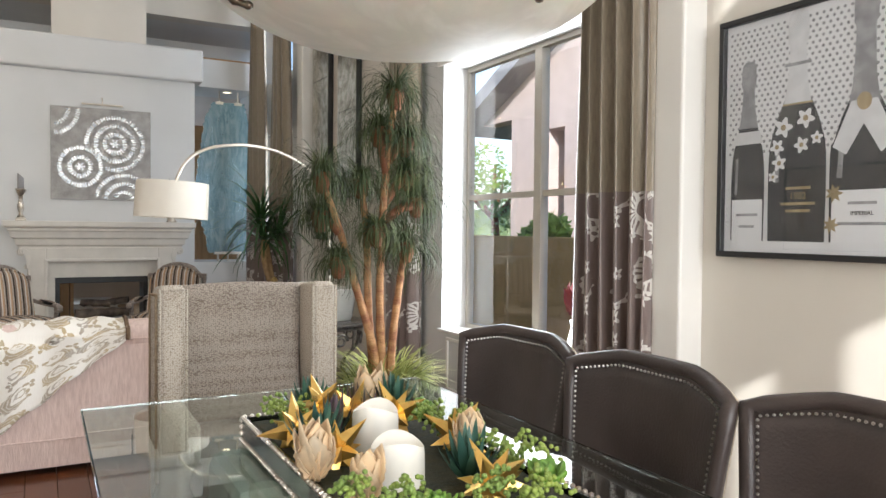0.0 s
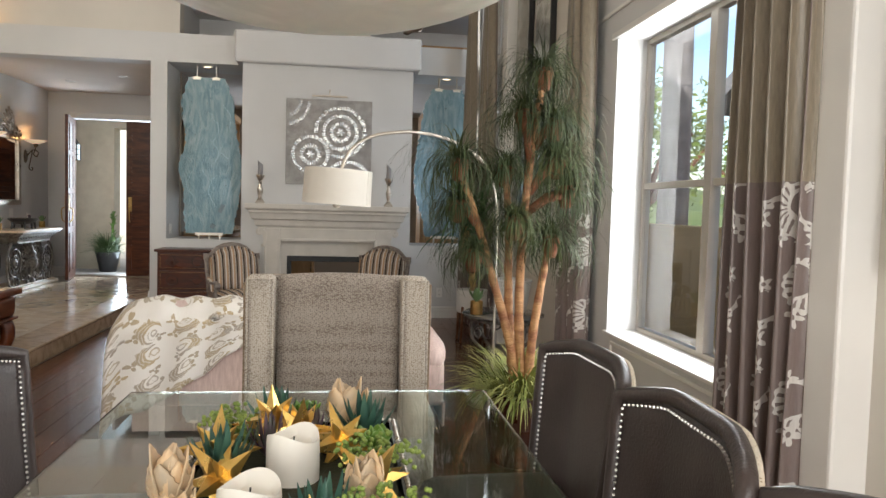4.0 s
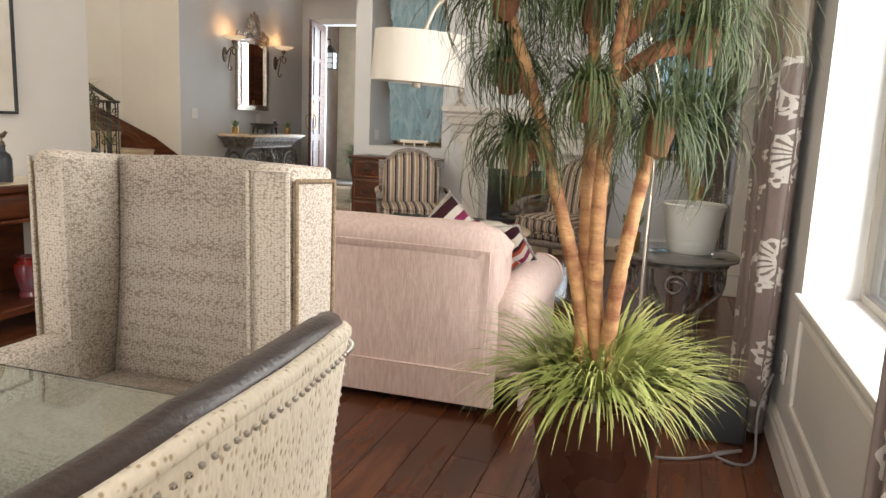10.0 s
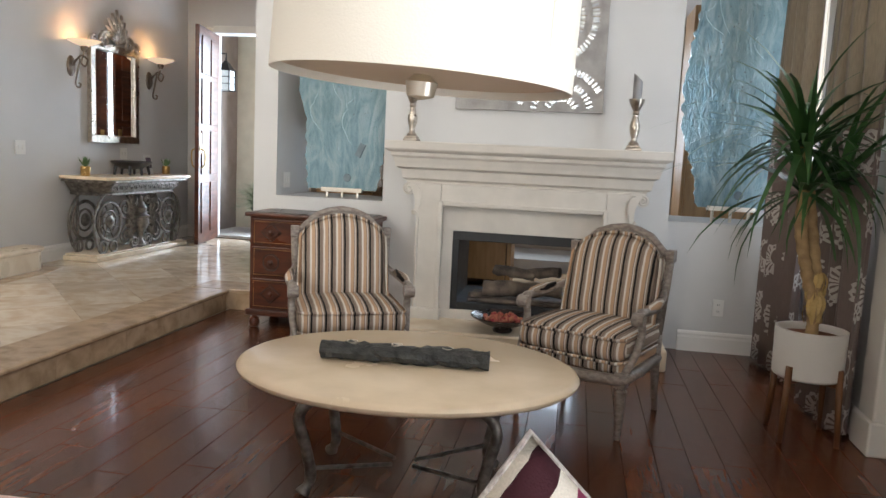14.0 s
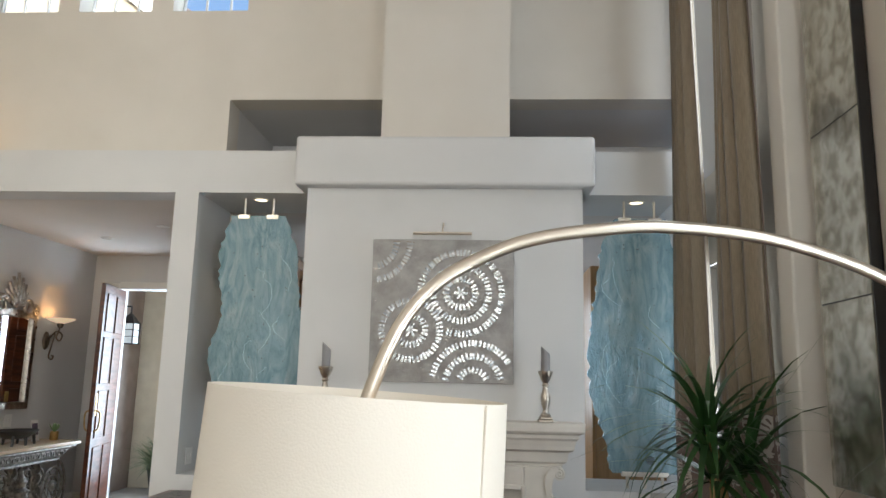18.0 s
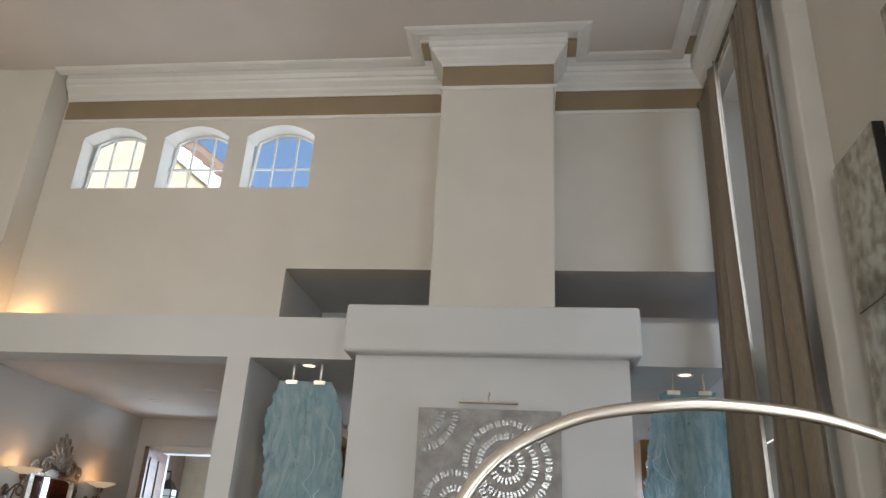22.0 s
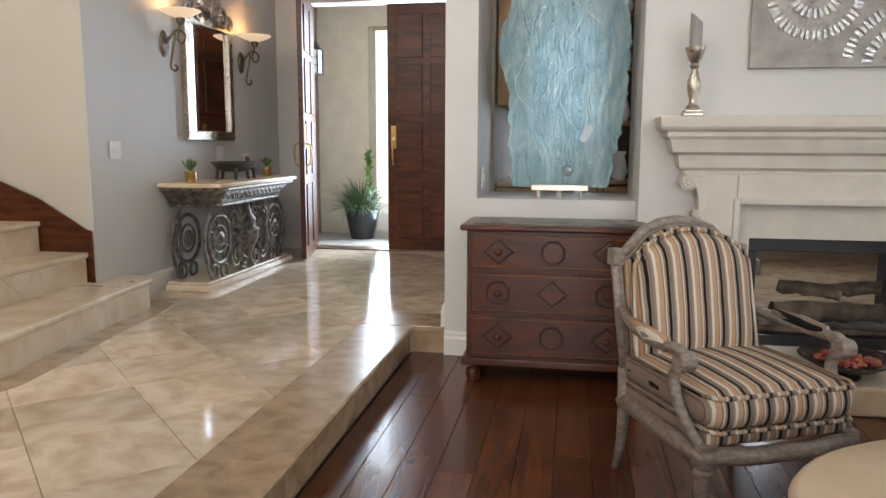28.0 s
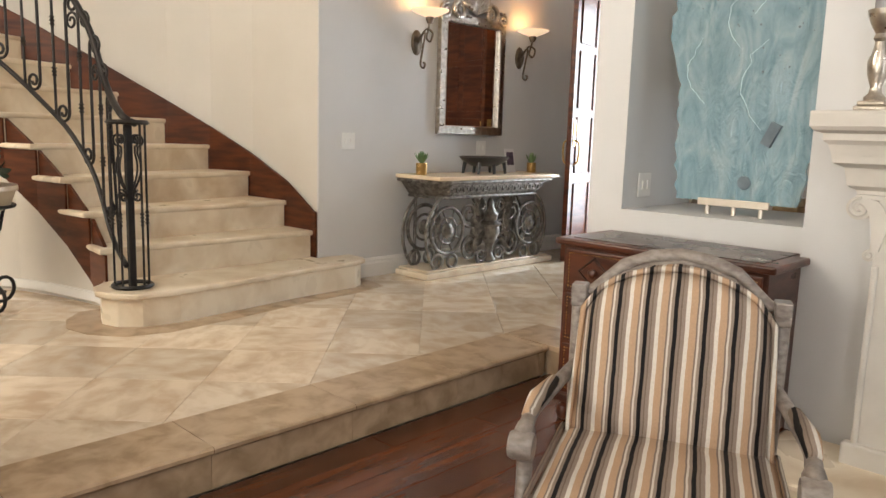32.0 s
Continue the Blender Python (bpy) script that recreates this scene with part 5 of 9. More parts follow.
def leaf(L, W, curl, n=6, fold=0.25, teeth=0.0):
    """A pointed leaf along +x, lifting with curl."""
    bm = bmesh.new()
    rows = []
    for k in range(n + 1):
        t = k / n
        w = W * math.sin(math.pi * min(1, 0.18 + t * 0.82)) ** 0.9 * (1 + teeth * (k % 2)) + 0.0008
        x, z = L * t * math.cos(curl * t), L * t * math.sin(curl * t)
        rows.append([bm.verts.new((x, -w, z + fold * w)), bm.verts.new((x, 0, z)), bm.verts.new((x, w, z + fold * w))])
    for a, b in zip(rows, rows[1:]):
        bm.faces.new((a[0], a[1], b[1], b[0])); bm.faces.new((a[1], a[2], b[2], b[1]))
    return bm


def rosette(name, m, mat, rings, label, group, fold=0.3, teeth=0.0, thick=0.0):
    plant = empty(name, m, label, "succulent", group)
    rng = random.Random(int(m.translation.x * 1000 + m.translation.y * 777))
    for count, L, W, up, curl in rings:
        for k in range(count):
            a = 360 * (k + 0.5 * rng.random()) / count
            lf = leaf(L * rng.uniform(0.85, 1.12), W * rng.uniform(0.9, 1.1), curl, n=15 if teeth else 6, fold=fold, teeth=teeth)
            if thick:
                lf.normal_update()
                bmesh.ops.solidify(lf, geom=lf.faces[:], thickness=thick)
            part("leaf", lf, mat, plant, smooth="all").matrix_basis = pose(0, 0, 0.004, 0, 0, a) @ pose(0, 0, 0, rng.uniform(-8, 8), -up + rng.uniform(-7, 7), 0)
    return plant
GREEN_S = surf("bright_succulent_green", (0.16, 0.30, 0.035), (0.10, 0.20, 0.03), 0.5, 12, 0.05)
LIME_S = surf("yellow_green_beads", (0.26, 0.33, 0.06), (0.17, 0.25, 0.05), 0.5, 14, 0.05)
DARK_S = surf("blue_green_succulent", (0.03, 0.085, 0.065), (0.05, 0.12, 0.08), 0.5, 12, 0.05)
TAN_S = surf("tan_agave", (0.68, 0.48, 0.28), (0.36, 0.30, 0.22), 0.55, 9, 0.08, contrast=(0.42, 0.7))
PURPLE_S = surf("purple_air_plant", (0.12, 0.04, 0.10), (0.07, 0.09, 0.05), 0.5, 16)
T0 = 0.800
G = "succulents in the tray"
for x, y, s in ((0.79, 1.34, 1.0), (0.46, 1.36, 1.05), (0.76, 1.80, 1.15), (0.50, 1.20, 0.9)):
    rosette("agave", pose(x, y, T0), TAN_S, [(5, 0.095 * s, 0.027 * s, 40, 0.5), (4, 0.110 * s, 0.030 * s, 62, 0.3), (3, 0.105 * s, 0.026 * s, 78, 0.1)], "dusty tan artificial agave with toothed leaf edges", G, teeth=0.18, thick=0.003)
for x, y, s in ((0.82, 1.62, 0.9), (0.66, 1.84, 0.9), (0.80, 1.08, 0.9), (0.56, 1.05, 0.8)):
    rosette("echeveria", pose(x, y, T0 + 0.02), GREEN_S, [(9, 0.062 * s, 0.022 * s, 15, 0.6), (8, 0.052 * s, 0.02 * s, 40, 0.6), (6, 0.04 * s, 0.016 * s, 65, 0.4)], "bright green artificial echeveria rosette in the tray", G, thick=0.004)
for x, y in ((0.60, 1.80), (0.80, 1.74), (0.52, 1.52), (0.72, 1.22)):
    rosette("spiky_succulent", pose(x, y, T0), DARK_S, [(12, 0.10, 0.009, 25, 0.4), (10, 0.11, 0.009, 50, 0.3), (6, 0.1, 0.008, 75, 0.2)], "blue-green spiky artificial succulent in the tray", G)
for x, y in ((0.68, 1.70), (0.60, 1.63)):
    rosette("air_plant", pose(x, y, T0), PURPLE_S, [(14, 0.09, 0.005, 35, 0.4), (12, 0.10, 0.005, 62, 0.3)], "dark purple artificial air plant in the tray", G)
def burro_tail(m):
    bm = bmesh.new()
    rng = random.Random(int(m.translation.y * 999))
    for s in range(7):
        a, L = 2 * math.pi * s / 7 + rng.random(), 0.085
        for k in range(26):
            t = k / 25
            r = L * t
            cx, cy, cz = r * math.cos(a), r * math.sin(a), 0.06 * math.sin(t * 2.4)
            th = rng.random() * 6.28
            bmesh.ops.create_icosphere(bm, subdivisions=1, radius=0.0054, matrix=Matrix.Translation((cx + 0.011 * math.cos(th), cy + 0.011 * math.sin(th), cz + 0.010 * math.sin(th * 2))))
    plant = empty("burro_tail_succulent", m, "pale green beaded artificial succulent in the tray", "succulent", G)
    tagged(part("bead_cluster", bm, LIME_S, plant, smooth="all"), kind="stuff")
for x, y in ((0.53, 1.74), (0.82, 1.50), (0.48, 1.10), (0.70, 1.02), (0.82, 1.22)):
    burro_tail(pose(x, y, T0 + 0.01))
part("moss_bed", boxes((-0.20, 0.20, -0.465, 0.465, 0.013, 0.058), bevel=0.01), surf("dark_moss", (0.025, 0.03, 0.015), (0.05, 0.045, 0.02), 0.9, 40, 0.6, 120), tray, "dark moss bed")

# ---- framed pictures ----
def frame_box(bm, w, h, t, d, y0=0.0):
    for b in ((-w / 2, w / 2, y0, y0 + d, h / 2 - t, h / 2), (-w / 2, w / 2, y0, y0 + d, -h / 2, -h / 2 + t), (-w / 2, -w / 2 + t, y0, y0 + d, -h / 2 + t, h / 2 - t), (w / 2 - t, w / 2, y0, y0 + d, -h / 2 + t, h / 2 - t)):
        one = bmesh.new()
        box(one, *b, bevel=0.003)
        join(bm, one)
    return bm
def flat(outline, y):
    bm = bmesh.new()
    bm.faces.new([bm.verts.new((a, y, b)) for a, b in outline])
    return bm
def text_mesh(name, body, size, m, material, parent, align="CENTER"):
    cu = bpy.data.curves.new(name, "FONT")
    cu.body, cu.size, cu.align_x, cu.align_y, cu.extrude = body, size, align, "CENTER", 0.0004
    tmp = bpy.data.objects.new("tmp_text", cu)
    me = bpy.data.meshes.new_from_object(tmp)
    bpy.data.objects.remove(tmp)
    me.name = name
    me.materials.append(material)
    ob = new(name, me)
    ob.parent = parent
    ob.matrix_basis = m
    return ob

PAPER = surf("white_print_paper", (0.76, 0.75, 0.75), (0.73, 0.72, 0.72), 0.45, 3)
INK = surf("black_print", (0.025, 0.025, 0.028), (0.10, 0.095, 0.09), 0.4, 9, stretch=(1, 1, 0.4), detail=8, contrast=(0.55, 0.75))
GREY_INK = surf("grey_print", (0.22, 0.215, 0.22), (0.36, 0.35, 0.36), 0.45, 24, detail=8, contrast=(0.35, 0.65))
TAN_INK = surf("gold_print", (0.26, 0.19, 0.10), (0.44, 0.34, 0.19), 0.45, 22, stretch=(1, 1, 0.3), detail=8, contrast=(0.35, 0.65))
LIGHT_INK = surf("pale_print", (0.62, 0.61, 0.61), (0.70, 0.69, 0.69), 0.45, 20)
# poster on the east wall: picture plane faces west; local x runs north to south
PW, PH = 1.02, 0.93
poster = empty("framed_poster", pose(EX - 0.004, 2.10 - PW / 2, 1.655, 0, 0, -90), "black-framed print of four bottles on a dotted ground", "picture")
part("frame", frame_box(bmesh.new(), PW, PH, 0.022, 0.035, -0.035), BLACK_PAINT, poster)
part("print", boxes((-PW / 2 + 0.02, PW / 2 - 0.02, -0.010, -0.004, -PH / 2 + 0.02, PH / 2 - 0.02)), PAPER, poster)
dd = bmesh.new()
for i in range(37):
    for j in range(25):
        x, z = -0.465 + i * 0.026, -0.06 + j * 0.0195
        if x < 0.465 and z < 0.425:
            bmesh.ops.create_circle(dd, cap_ends=True, segments=7, radius=0.0062, matrix=pose(x + (0.013 if j % 2 else 0), -0.0115, z, 90, 0, 0))
part("dots", dd, GREY_INK, poster)["kind"] = "stuff"
def bottle(cx, h, w, glassm, foil, lab, f, neckw=0.036, band=False):
    b = -0.40
    half = [(p.x, p.y) for p in curve_pts([(w, 0.0, 0), (w * 1.02, h * 0.22, 0), (w * 1.0, h * 0.38, 0), (w * 0.90, h * (f - 0.14), 0), (w * 0.68, h * (f - 0.05), 0), (neckw * 1.45, h * (f + 0.02), 0)], 5)]
    part("printed_bottle", flat([(cx + x, b + z) for x, z in half] + [(cx - x, b + z) for x, z in half[::-1]], -0.0128), glassm, poster)
    half = [(p.x, p.y) for p in curve_pts([(neckw * 1.55, h * f, 0), (neckw * 1.12, h * (f + 0.10), 0), (neckw * 0.95, h * 0.84, 0), (neckw * 1.15, h * 0.87, 0), (neckw * 1.12, h * 0.97, 0), (neckw * 0.6, h, 0)], 4)]
    part("printed_foil", flat([(cx + x, b + z) for x, z in half] + [(cx - x, b + z) for x, z in half[::-1]], -0.0134), foil, poster)
    part("printed_glint", flat([(cx - w * 0.80, b + h * 0.26), (cx - w * 0.62, b + h * 0.26), (cx - w * 0.58, b + h * (f - 0.16)), (cx - w * 0.74, b + h * (f - 0.17))], -0.0132), GREY_INK, poster)
    if band:
        part("printed_band", flat([(cx - w * 0.9, b + h * (f - 0.09)), (cx + w * 0.9, b + h * (f - 0.09)), (cx + w * 0.7, b + h * (f - 0.02)), (cx - w * 0.7, b + h * (f - 0.02))], -0.0138), LIGHT_INK, poster)
    if lab:
        part("printed_label", flat([(cx - w * 0.93, b), (cx + w * 0.93, b), (cx + w * 0.93, b + h * lab), (cx - w * 0.93, b + h * lab)], -0.0140), PAPER, poster)
bottle(-0.38, 0.69, 0.075, INK, GREY_INK, 0.23, 0.63, 0.028, True)
bottle(-0.17, 0.84, 0.115, INK, LIGHT_INK, 0, 0.60)
bottle(0.08, 0.855, 0.118, INK, GREY_INK, 0.21, 0.55)
bottle(0.325, 0.77, 0.118, TAN_INK, GREY_INK, 0, 0.60)
shield = [(-0.105, -0.135), (-0.05, -0.15), (0.0, -0.13), (0.05, -0.15), (0.105, -0.135), (0.10, -0.25), (0.07, -0.32), (0.0, -0.365), (-0.07, -0.32), (-0.10, -0.25)]
part("printed_label_edge", flat([(0.325 + x, z) for x, z in shield], -0.0138), GREY_INK, poster)
part("printed_label", flat([(0.325 + x * 0.93, -0.24 + (z + 0.24) * 0.93) for x, z in shield], -0.0142), PAPER, poster)
part("printed_neck_band", flat([(-0.225, 0.24), (-0.115, 0.24), (-0.118, 0.252), (-0.222, 0.252)], -0.0142), GREY_INK, poster)
part("printed_neck_edge", flat([(-0.228, 0.105), (-0.112, 0.105), (-0.108, 0.098), (-0.232, 0.098)], -0.0142), TAN_INK, poster)
part("printed_seal", flat([(0.08 + 0.026 * math.cos(a), 0.075 + 0.03 * math.sin(a)) for a in [j * math.pi / 8 for j in range(16)]], -0.0152), TAN_INK, poster)
for k, (x, z, r) in enumerate(((-0.225, 0.02, 0.038), (-0.135, 0.045, 0.036), (-0.25, -0.05, 0.03), (-0.15, -0.05, 0.03), (-0.24, -0.11, 0.03), (-0.09, -0.03, 0.024), (-0.265, -0.16, 0.022))):
    petals = [(x + r * (0.82 + 0.24 * math.cos(5 * a + k)) * math.cos(a), z + r * (0.82 + 0.24 * math.cos(5 * a + k)) * math.sin(a)) for a in [j * math.pi / 15 for j in range(30)]]
    part("printed_blossom", flat(petals, -0.0144), PAPER, poster)
    ey = bmesh.new()
    bmesh.ops.create_circle(ey, cap_ends=True, segments=8, radius=r * 0.3, matrix=pose(x, -0.0148, z, 90, 0, 0))
    part("printed_stamen", ey, TAN_INK, poster)
part("printed_sash", flat([(-0.03, -0.07), (0.02, -0.10), (0.08, 0.0), (0.14, -0.10), (0.19, -0.06), (0.125, 0.08), (0.035, 0.08)], -0.0146), LIGHT_INK, poster)
text_mesh("printed_text", "1982", 0.034, pose(-0.16, -0.0150, -0.235, 90, 0, 0), TAN_INK, poster)
text_mesh("printed_text", "IMPERIAL", 0.02, pose(0.08, -0.0150, -0.30, 90, 0, 0), INK, poster)
for x, z, w in ((-0.16, -0.262, 0.07), (-0.16, -0.288, 0.05), (-0.16, -0.205, 0.05), (-0.38, -0.30, 0.05), (-0.38, -0.345, 0.035), (0.08, -0.335, 0.085), (0.08, -0.265, 0.05), (0.325, -0.25, 0.06), (0.325, -0.29, 0.07)):
    part("printed_bar", boxes((x - w, x + w, -0.0152, -0.0146, z - 0.005, z + 0.005)), TAN_INK if x == -0.16 else GREY_INK, poster)
for x, z, r in ((-0.02, -0.23, 0.035), (-0.03, -0.34, 0.032)):
    st_ = [(x + (r if k % 2 == 0 else r * 0.5) * math.cos(k * math.pi / 7), z + (r if k % 2 == 0 else r * 0.5) * math.sin(k * math.pi / 7)) for k in range(14)]
    part("printed_flower", flat(st_, -0.0156), TAN_INK, poster)
pg = part("picture_glass", boxes((-PW / 2 + 0.021, PW / 2 - 0.021, -0.0205, -0.0190, -PH / 2 + 0.021, PH / 2 - 0.021)), PANE, poster)
pg.visible_shadow = False

# seahorse picture over the console on the west wall: faces east
sea = empty("framed_seahorse_print", pose(WX + 0.004, 4.29, 1.515, 0, 0, 90), "black-framed tan and cream seahorse painting under a picture light", "picture")
SW, SH = 1.02, 0.80
part("frame", frame_box(bmesh.new(), SW, SH, 0.016, 0.03, -0.03), BLACK_PAINT, sea)
part("canvas", boxes((-SW / 2 + 0.014, SW / 2 - 0.014, -0.016, -0.004, -SH / 2 + 0.014, SH / 2 - 0.014)), surf("washed_canvas", (0.72, 0.67, 0.58), (0.62, 0.55, 0.44), 0.8, 3.5, 0.1, 90), sea)
SEA_TAN = surf("ochre_paint", (0.20, 0.12, 0.05), (0.50, 0.37, 0.20), 0.7, 26, 0.2, 90)
body_pts = curve_pts([(0.22, 0, 0.23), (0.17, 0, 0.27), (0.21, 0, 0.31), (0.25, 0, 0.28), (0.24, 0, 0.20), (0.20, 0, 0.12), (0.22, 0, 0.02), (0.25, 0, -0.08), (0.25, 0, -0.18), (0.22, 0, -0.25), (0.17, 0, -0.27), (0.15, 0, -0.22), (0.19, 0, -0.20)], 5)
w_ = [0.016 + 0.032 * math.exp(-((k - 27) / 10.0) ** 2) for k in range(len(body_pts))]
part("painted_seahorse", tube([(p.x + 0.05, -0.016, p.z) for p in body_pts], w_, 8, flat=0.03), SEA_TAN, sea)
pl = curve_pts([(-0.02, 0, 0.42), (-0.02, -0.02, 0.52), (0.0, -0.10, 0.55), (0.02, -0.16, 0.50), (0.02, -0.16, 0.465)], 5)
part("light_arm", tube(pl, 0.006, 6), CHROME, sea, smooth="all")
part("light_tube", tube([(-0.14, -0.16, 0.455), (0.16, -0.16, 0.455)], 0.014, 10), CHROME, sea)

# art over the mantel: square canvas with ringed shell strips
art = empty("shell_mosaic_art", pose(0.575, 8.797, 2.06), "square grey canvas with concentric rings of white shell strips", "art")
part("canvas", boxes((-0.49, 0.49, -0.035, 0.0, -0.49, 0.49), bevel=0.003), surf("grey_plaster_canvas", (0.42, 0.405, 0.385), (0.30, 0.285, 0.27), 0.7, 9, 0.4, 50, detail=10), art)
SHELL = surf("mother_of_pearl", (0.72, 0.72, 0.71), (0.42, 0.45, 0.48), 0.2, 16, 0.1, 60, metal=0.25)
TWIG = surf("brown_twigs", (0.20, 0.15, 0.11), (0.3, 0.24, 0.18), 0.7, 20)
sh, tw = bmesh.new(), bmesh.new()
rng = random.Random(7)
def taken(x, z, cs, me_):
    return any(k < me_ and (x - c[0]) ** 2 + (z - c[1]) ** 2 < c[2] ** 2 for k, c in enumerate(cs))
centres = [(-0.21, -0.14, 0.235, (0.026, 0.10, 0.20)), (0.128, 0.118, 0.315, (0.026, 0.10, 0.19, 0.28)), (-0.49, 0.46, 0.29, (0.165, 0.26)), (0.22, -0.50, 0.32, (0.10, 0.19, 0.28))]
for ci, (cx, cz, rm, radii) in enumerate(centres):
    for mid in radii:
        L = 0.042
        r = mid - L / 2
        cnt = max(5, int(2 * math.pi * (r + L / 2) / 0.026))
        for k in range(cnt):
            a = 2 * math.pi * k / cnt + rng.uniform(-0.02, 0.02)
            px_, pz_ = cx + (r + L / 2) * math.cos(a), cz + (r + L / 2) * math.sin(a)
            if max(abs(px_), abs(pz_)) > 0.465 or taken(px_, pz_, centres, ci):
                continue
            one = bmesh.new()
            box(one, -L / 2, L / 2, -0.042, -0.034, -0.0075, 0.0075)
            join(sh, one, pose(px_, 0, pz_, 0, -math.degrees(a) + rng.uniform(-5, 5), 0))
            if k % 2 == 0:
                t1 = bmesh.new()
                box(t1, -L * 0.62, L * 0.62, -0.041, -0.034, 0.0105, 0.0135)
                join(tw, t1, pose(px_, 0, pz_, 0, -math.degrees(a) + rng.uniform(-9, 9), 0))
tagged(part("shell_inlay", sh, SHELL, art), kind="stuff")
tagged(part("twig_inlay", tw, TWIG, art), kind="stuff")
part("picture_light_arm", tube([(0.0, -0.005, 0.60), (0.0, -0.06, 0.60), (0.0, -0.13, 0.545), (0.0, -0.13, 0.52)], 0.006, 6), CHROME, art)
part("picture_light_tube", tube([(-0.20, -0.13, 0.515), (0.20, -0.13, 0.515)], 0.011, 10), CHROME, art)

# candlesticks on the mantel
def candlestick(x):
    c = empty("candlestick", pose(x, 8.66, 1.336), "silver baluster candlestick with a slanted grey candle", "candlestick", "candlesticks on the mantel")
    part("base", boxes((-0.05, 0.05, -0.05, 0.05, 0.0, 0.018), (-0.042, 0.042, -0.042, 0.042, 0.018, 0.034), bevel=0.006), SILVER, c)
    part("stem", lathe([(0.03, 0.03), (0.034, 0.045), (0.02, 0.06), (0.017, 0.08), (0.030, 0.12), (0.033, 0.16), (0.020, 0.20), (0.016, 0.225), (0.024, 0.235), (0.018, 0.25), (0.03, 0.27), (0.046, 0.31), (0.048, 0.325), (0.04, 0.325), (0, 0.318)], 24), SILVER, c, smooth=True)
    cn = lathe([(0, 0.316), (0.029, 0.316), (0.029, 0.46), (0, 0.46)], 20)
    for v in cn.verts:
        if v.co.z > 0.4:
            v.co.z += 0.9 * v.co.x * -1 + 0.0
    part("candle", cn, surf("grey_wax", (0.27, 0.265, 0.27), (0.31, 0.30, 0.305), 0.5, 5), c, "slant-cut grey candle", smooth=True)
candlestick(-0.185)
candlestick(1.27)

# carved-glass panels in the niches
CARVED = bpy.data.materials.new("carved_blue_glass")
CARVED.use_nodes = True
n_, l_, b_ = nodes_of(CARVED)
tcx, w1, mpx = n_.new("ShaderNodeTexCoord"), n_.new("ShaderNodeTexNoise"), n_.new("ShaderNodeMapping")
mpx.inputs["Scale"].default_value = (5.0, 1.0, 1.7)
l_.new(tcx.outputs["Object"], mpx.inputs["Vector"]); l_.new(mpx.outputs[0], w1.inputs["Vector"])
w1.inputs["Scale"].default_value, w1.inputs["Detail"].default_value, w1.inputs["Distortion"].default_value = 1.6, 6.0, 2.4
rz = n_.new("ShaderNodeValToRGB"); ramp_stops(rz, [(0.30, (0.28, 0.47, 0.56)), (0.5, (0.45, 0.66, 0.74)), (0.7, (0.66, 0.83, 0.89))], "LINEAR")
l_.new(w1.outputs["Fac"], rz.inputs["Fac"]); l_.new(rz.outputs[0], b_.inputs["Base Color"])
rip = n_.new("ShaderNodeTexNoise"); rip.inputs["Scale"].default_value, rip.inputs["Detail"].default_value, rip.inputs["Distortion"].default_value = 3.2, 5.0, 4.5
l_.new(mpx.outputs[0], rip.inputs["Vector"])
bpx = n_.new("ShaderNodeBump"); bpx.inputs["Strength"].default_value, bpx.inputs["Distance"].default_value = 0.5, 0.025
l_.new(rip.outputs["Fac"], bpx.inputs["Height"]); l_.new(bpx.outputs[0], b_.inputs["Normal"])
socket(b_, "Roughness", 0.2); socket(b_, "Transmission Weight", 0.62); socket(b_, "IOR", 1.4)
CARVED_PALE = surf("carved_edge_glass", (0.50, 0.67, 0.72), (0.40, 0.58, 0.65), 0.35, 20)
LENS = surf("smoky_lens_glass", (0.16, 0.20, 0.23), (0.10, 0.13, 0.15), 0.12, 10)
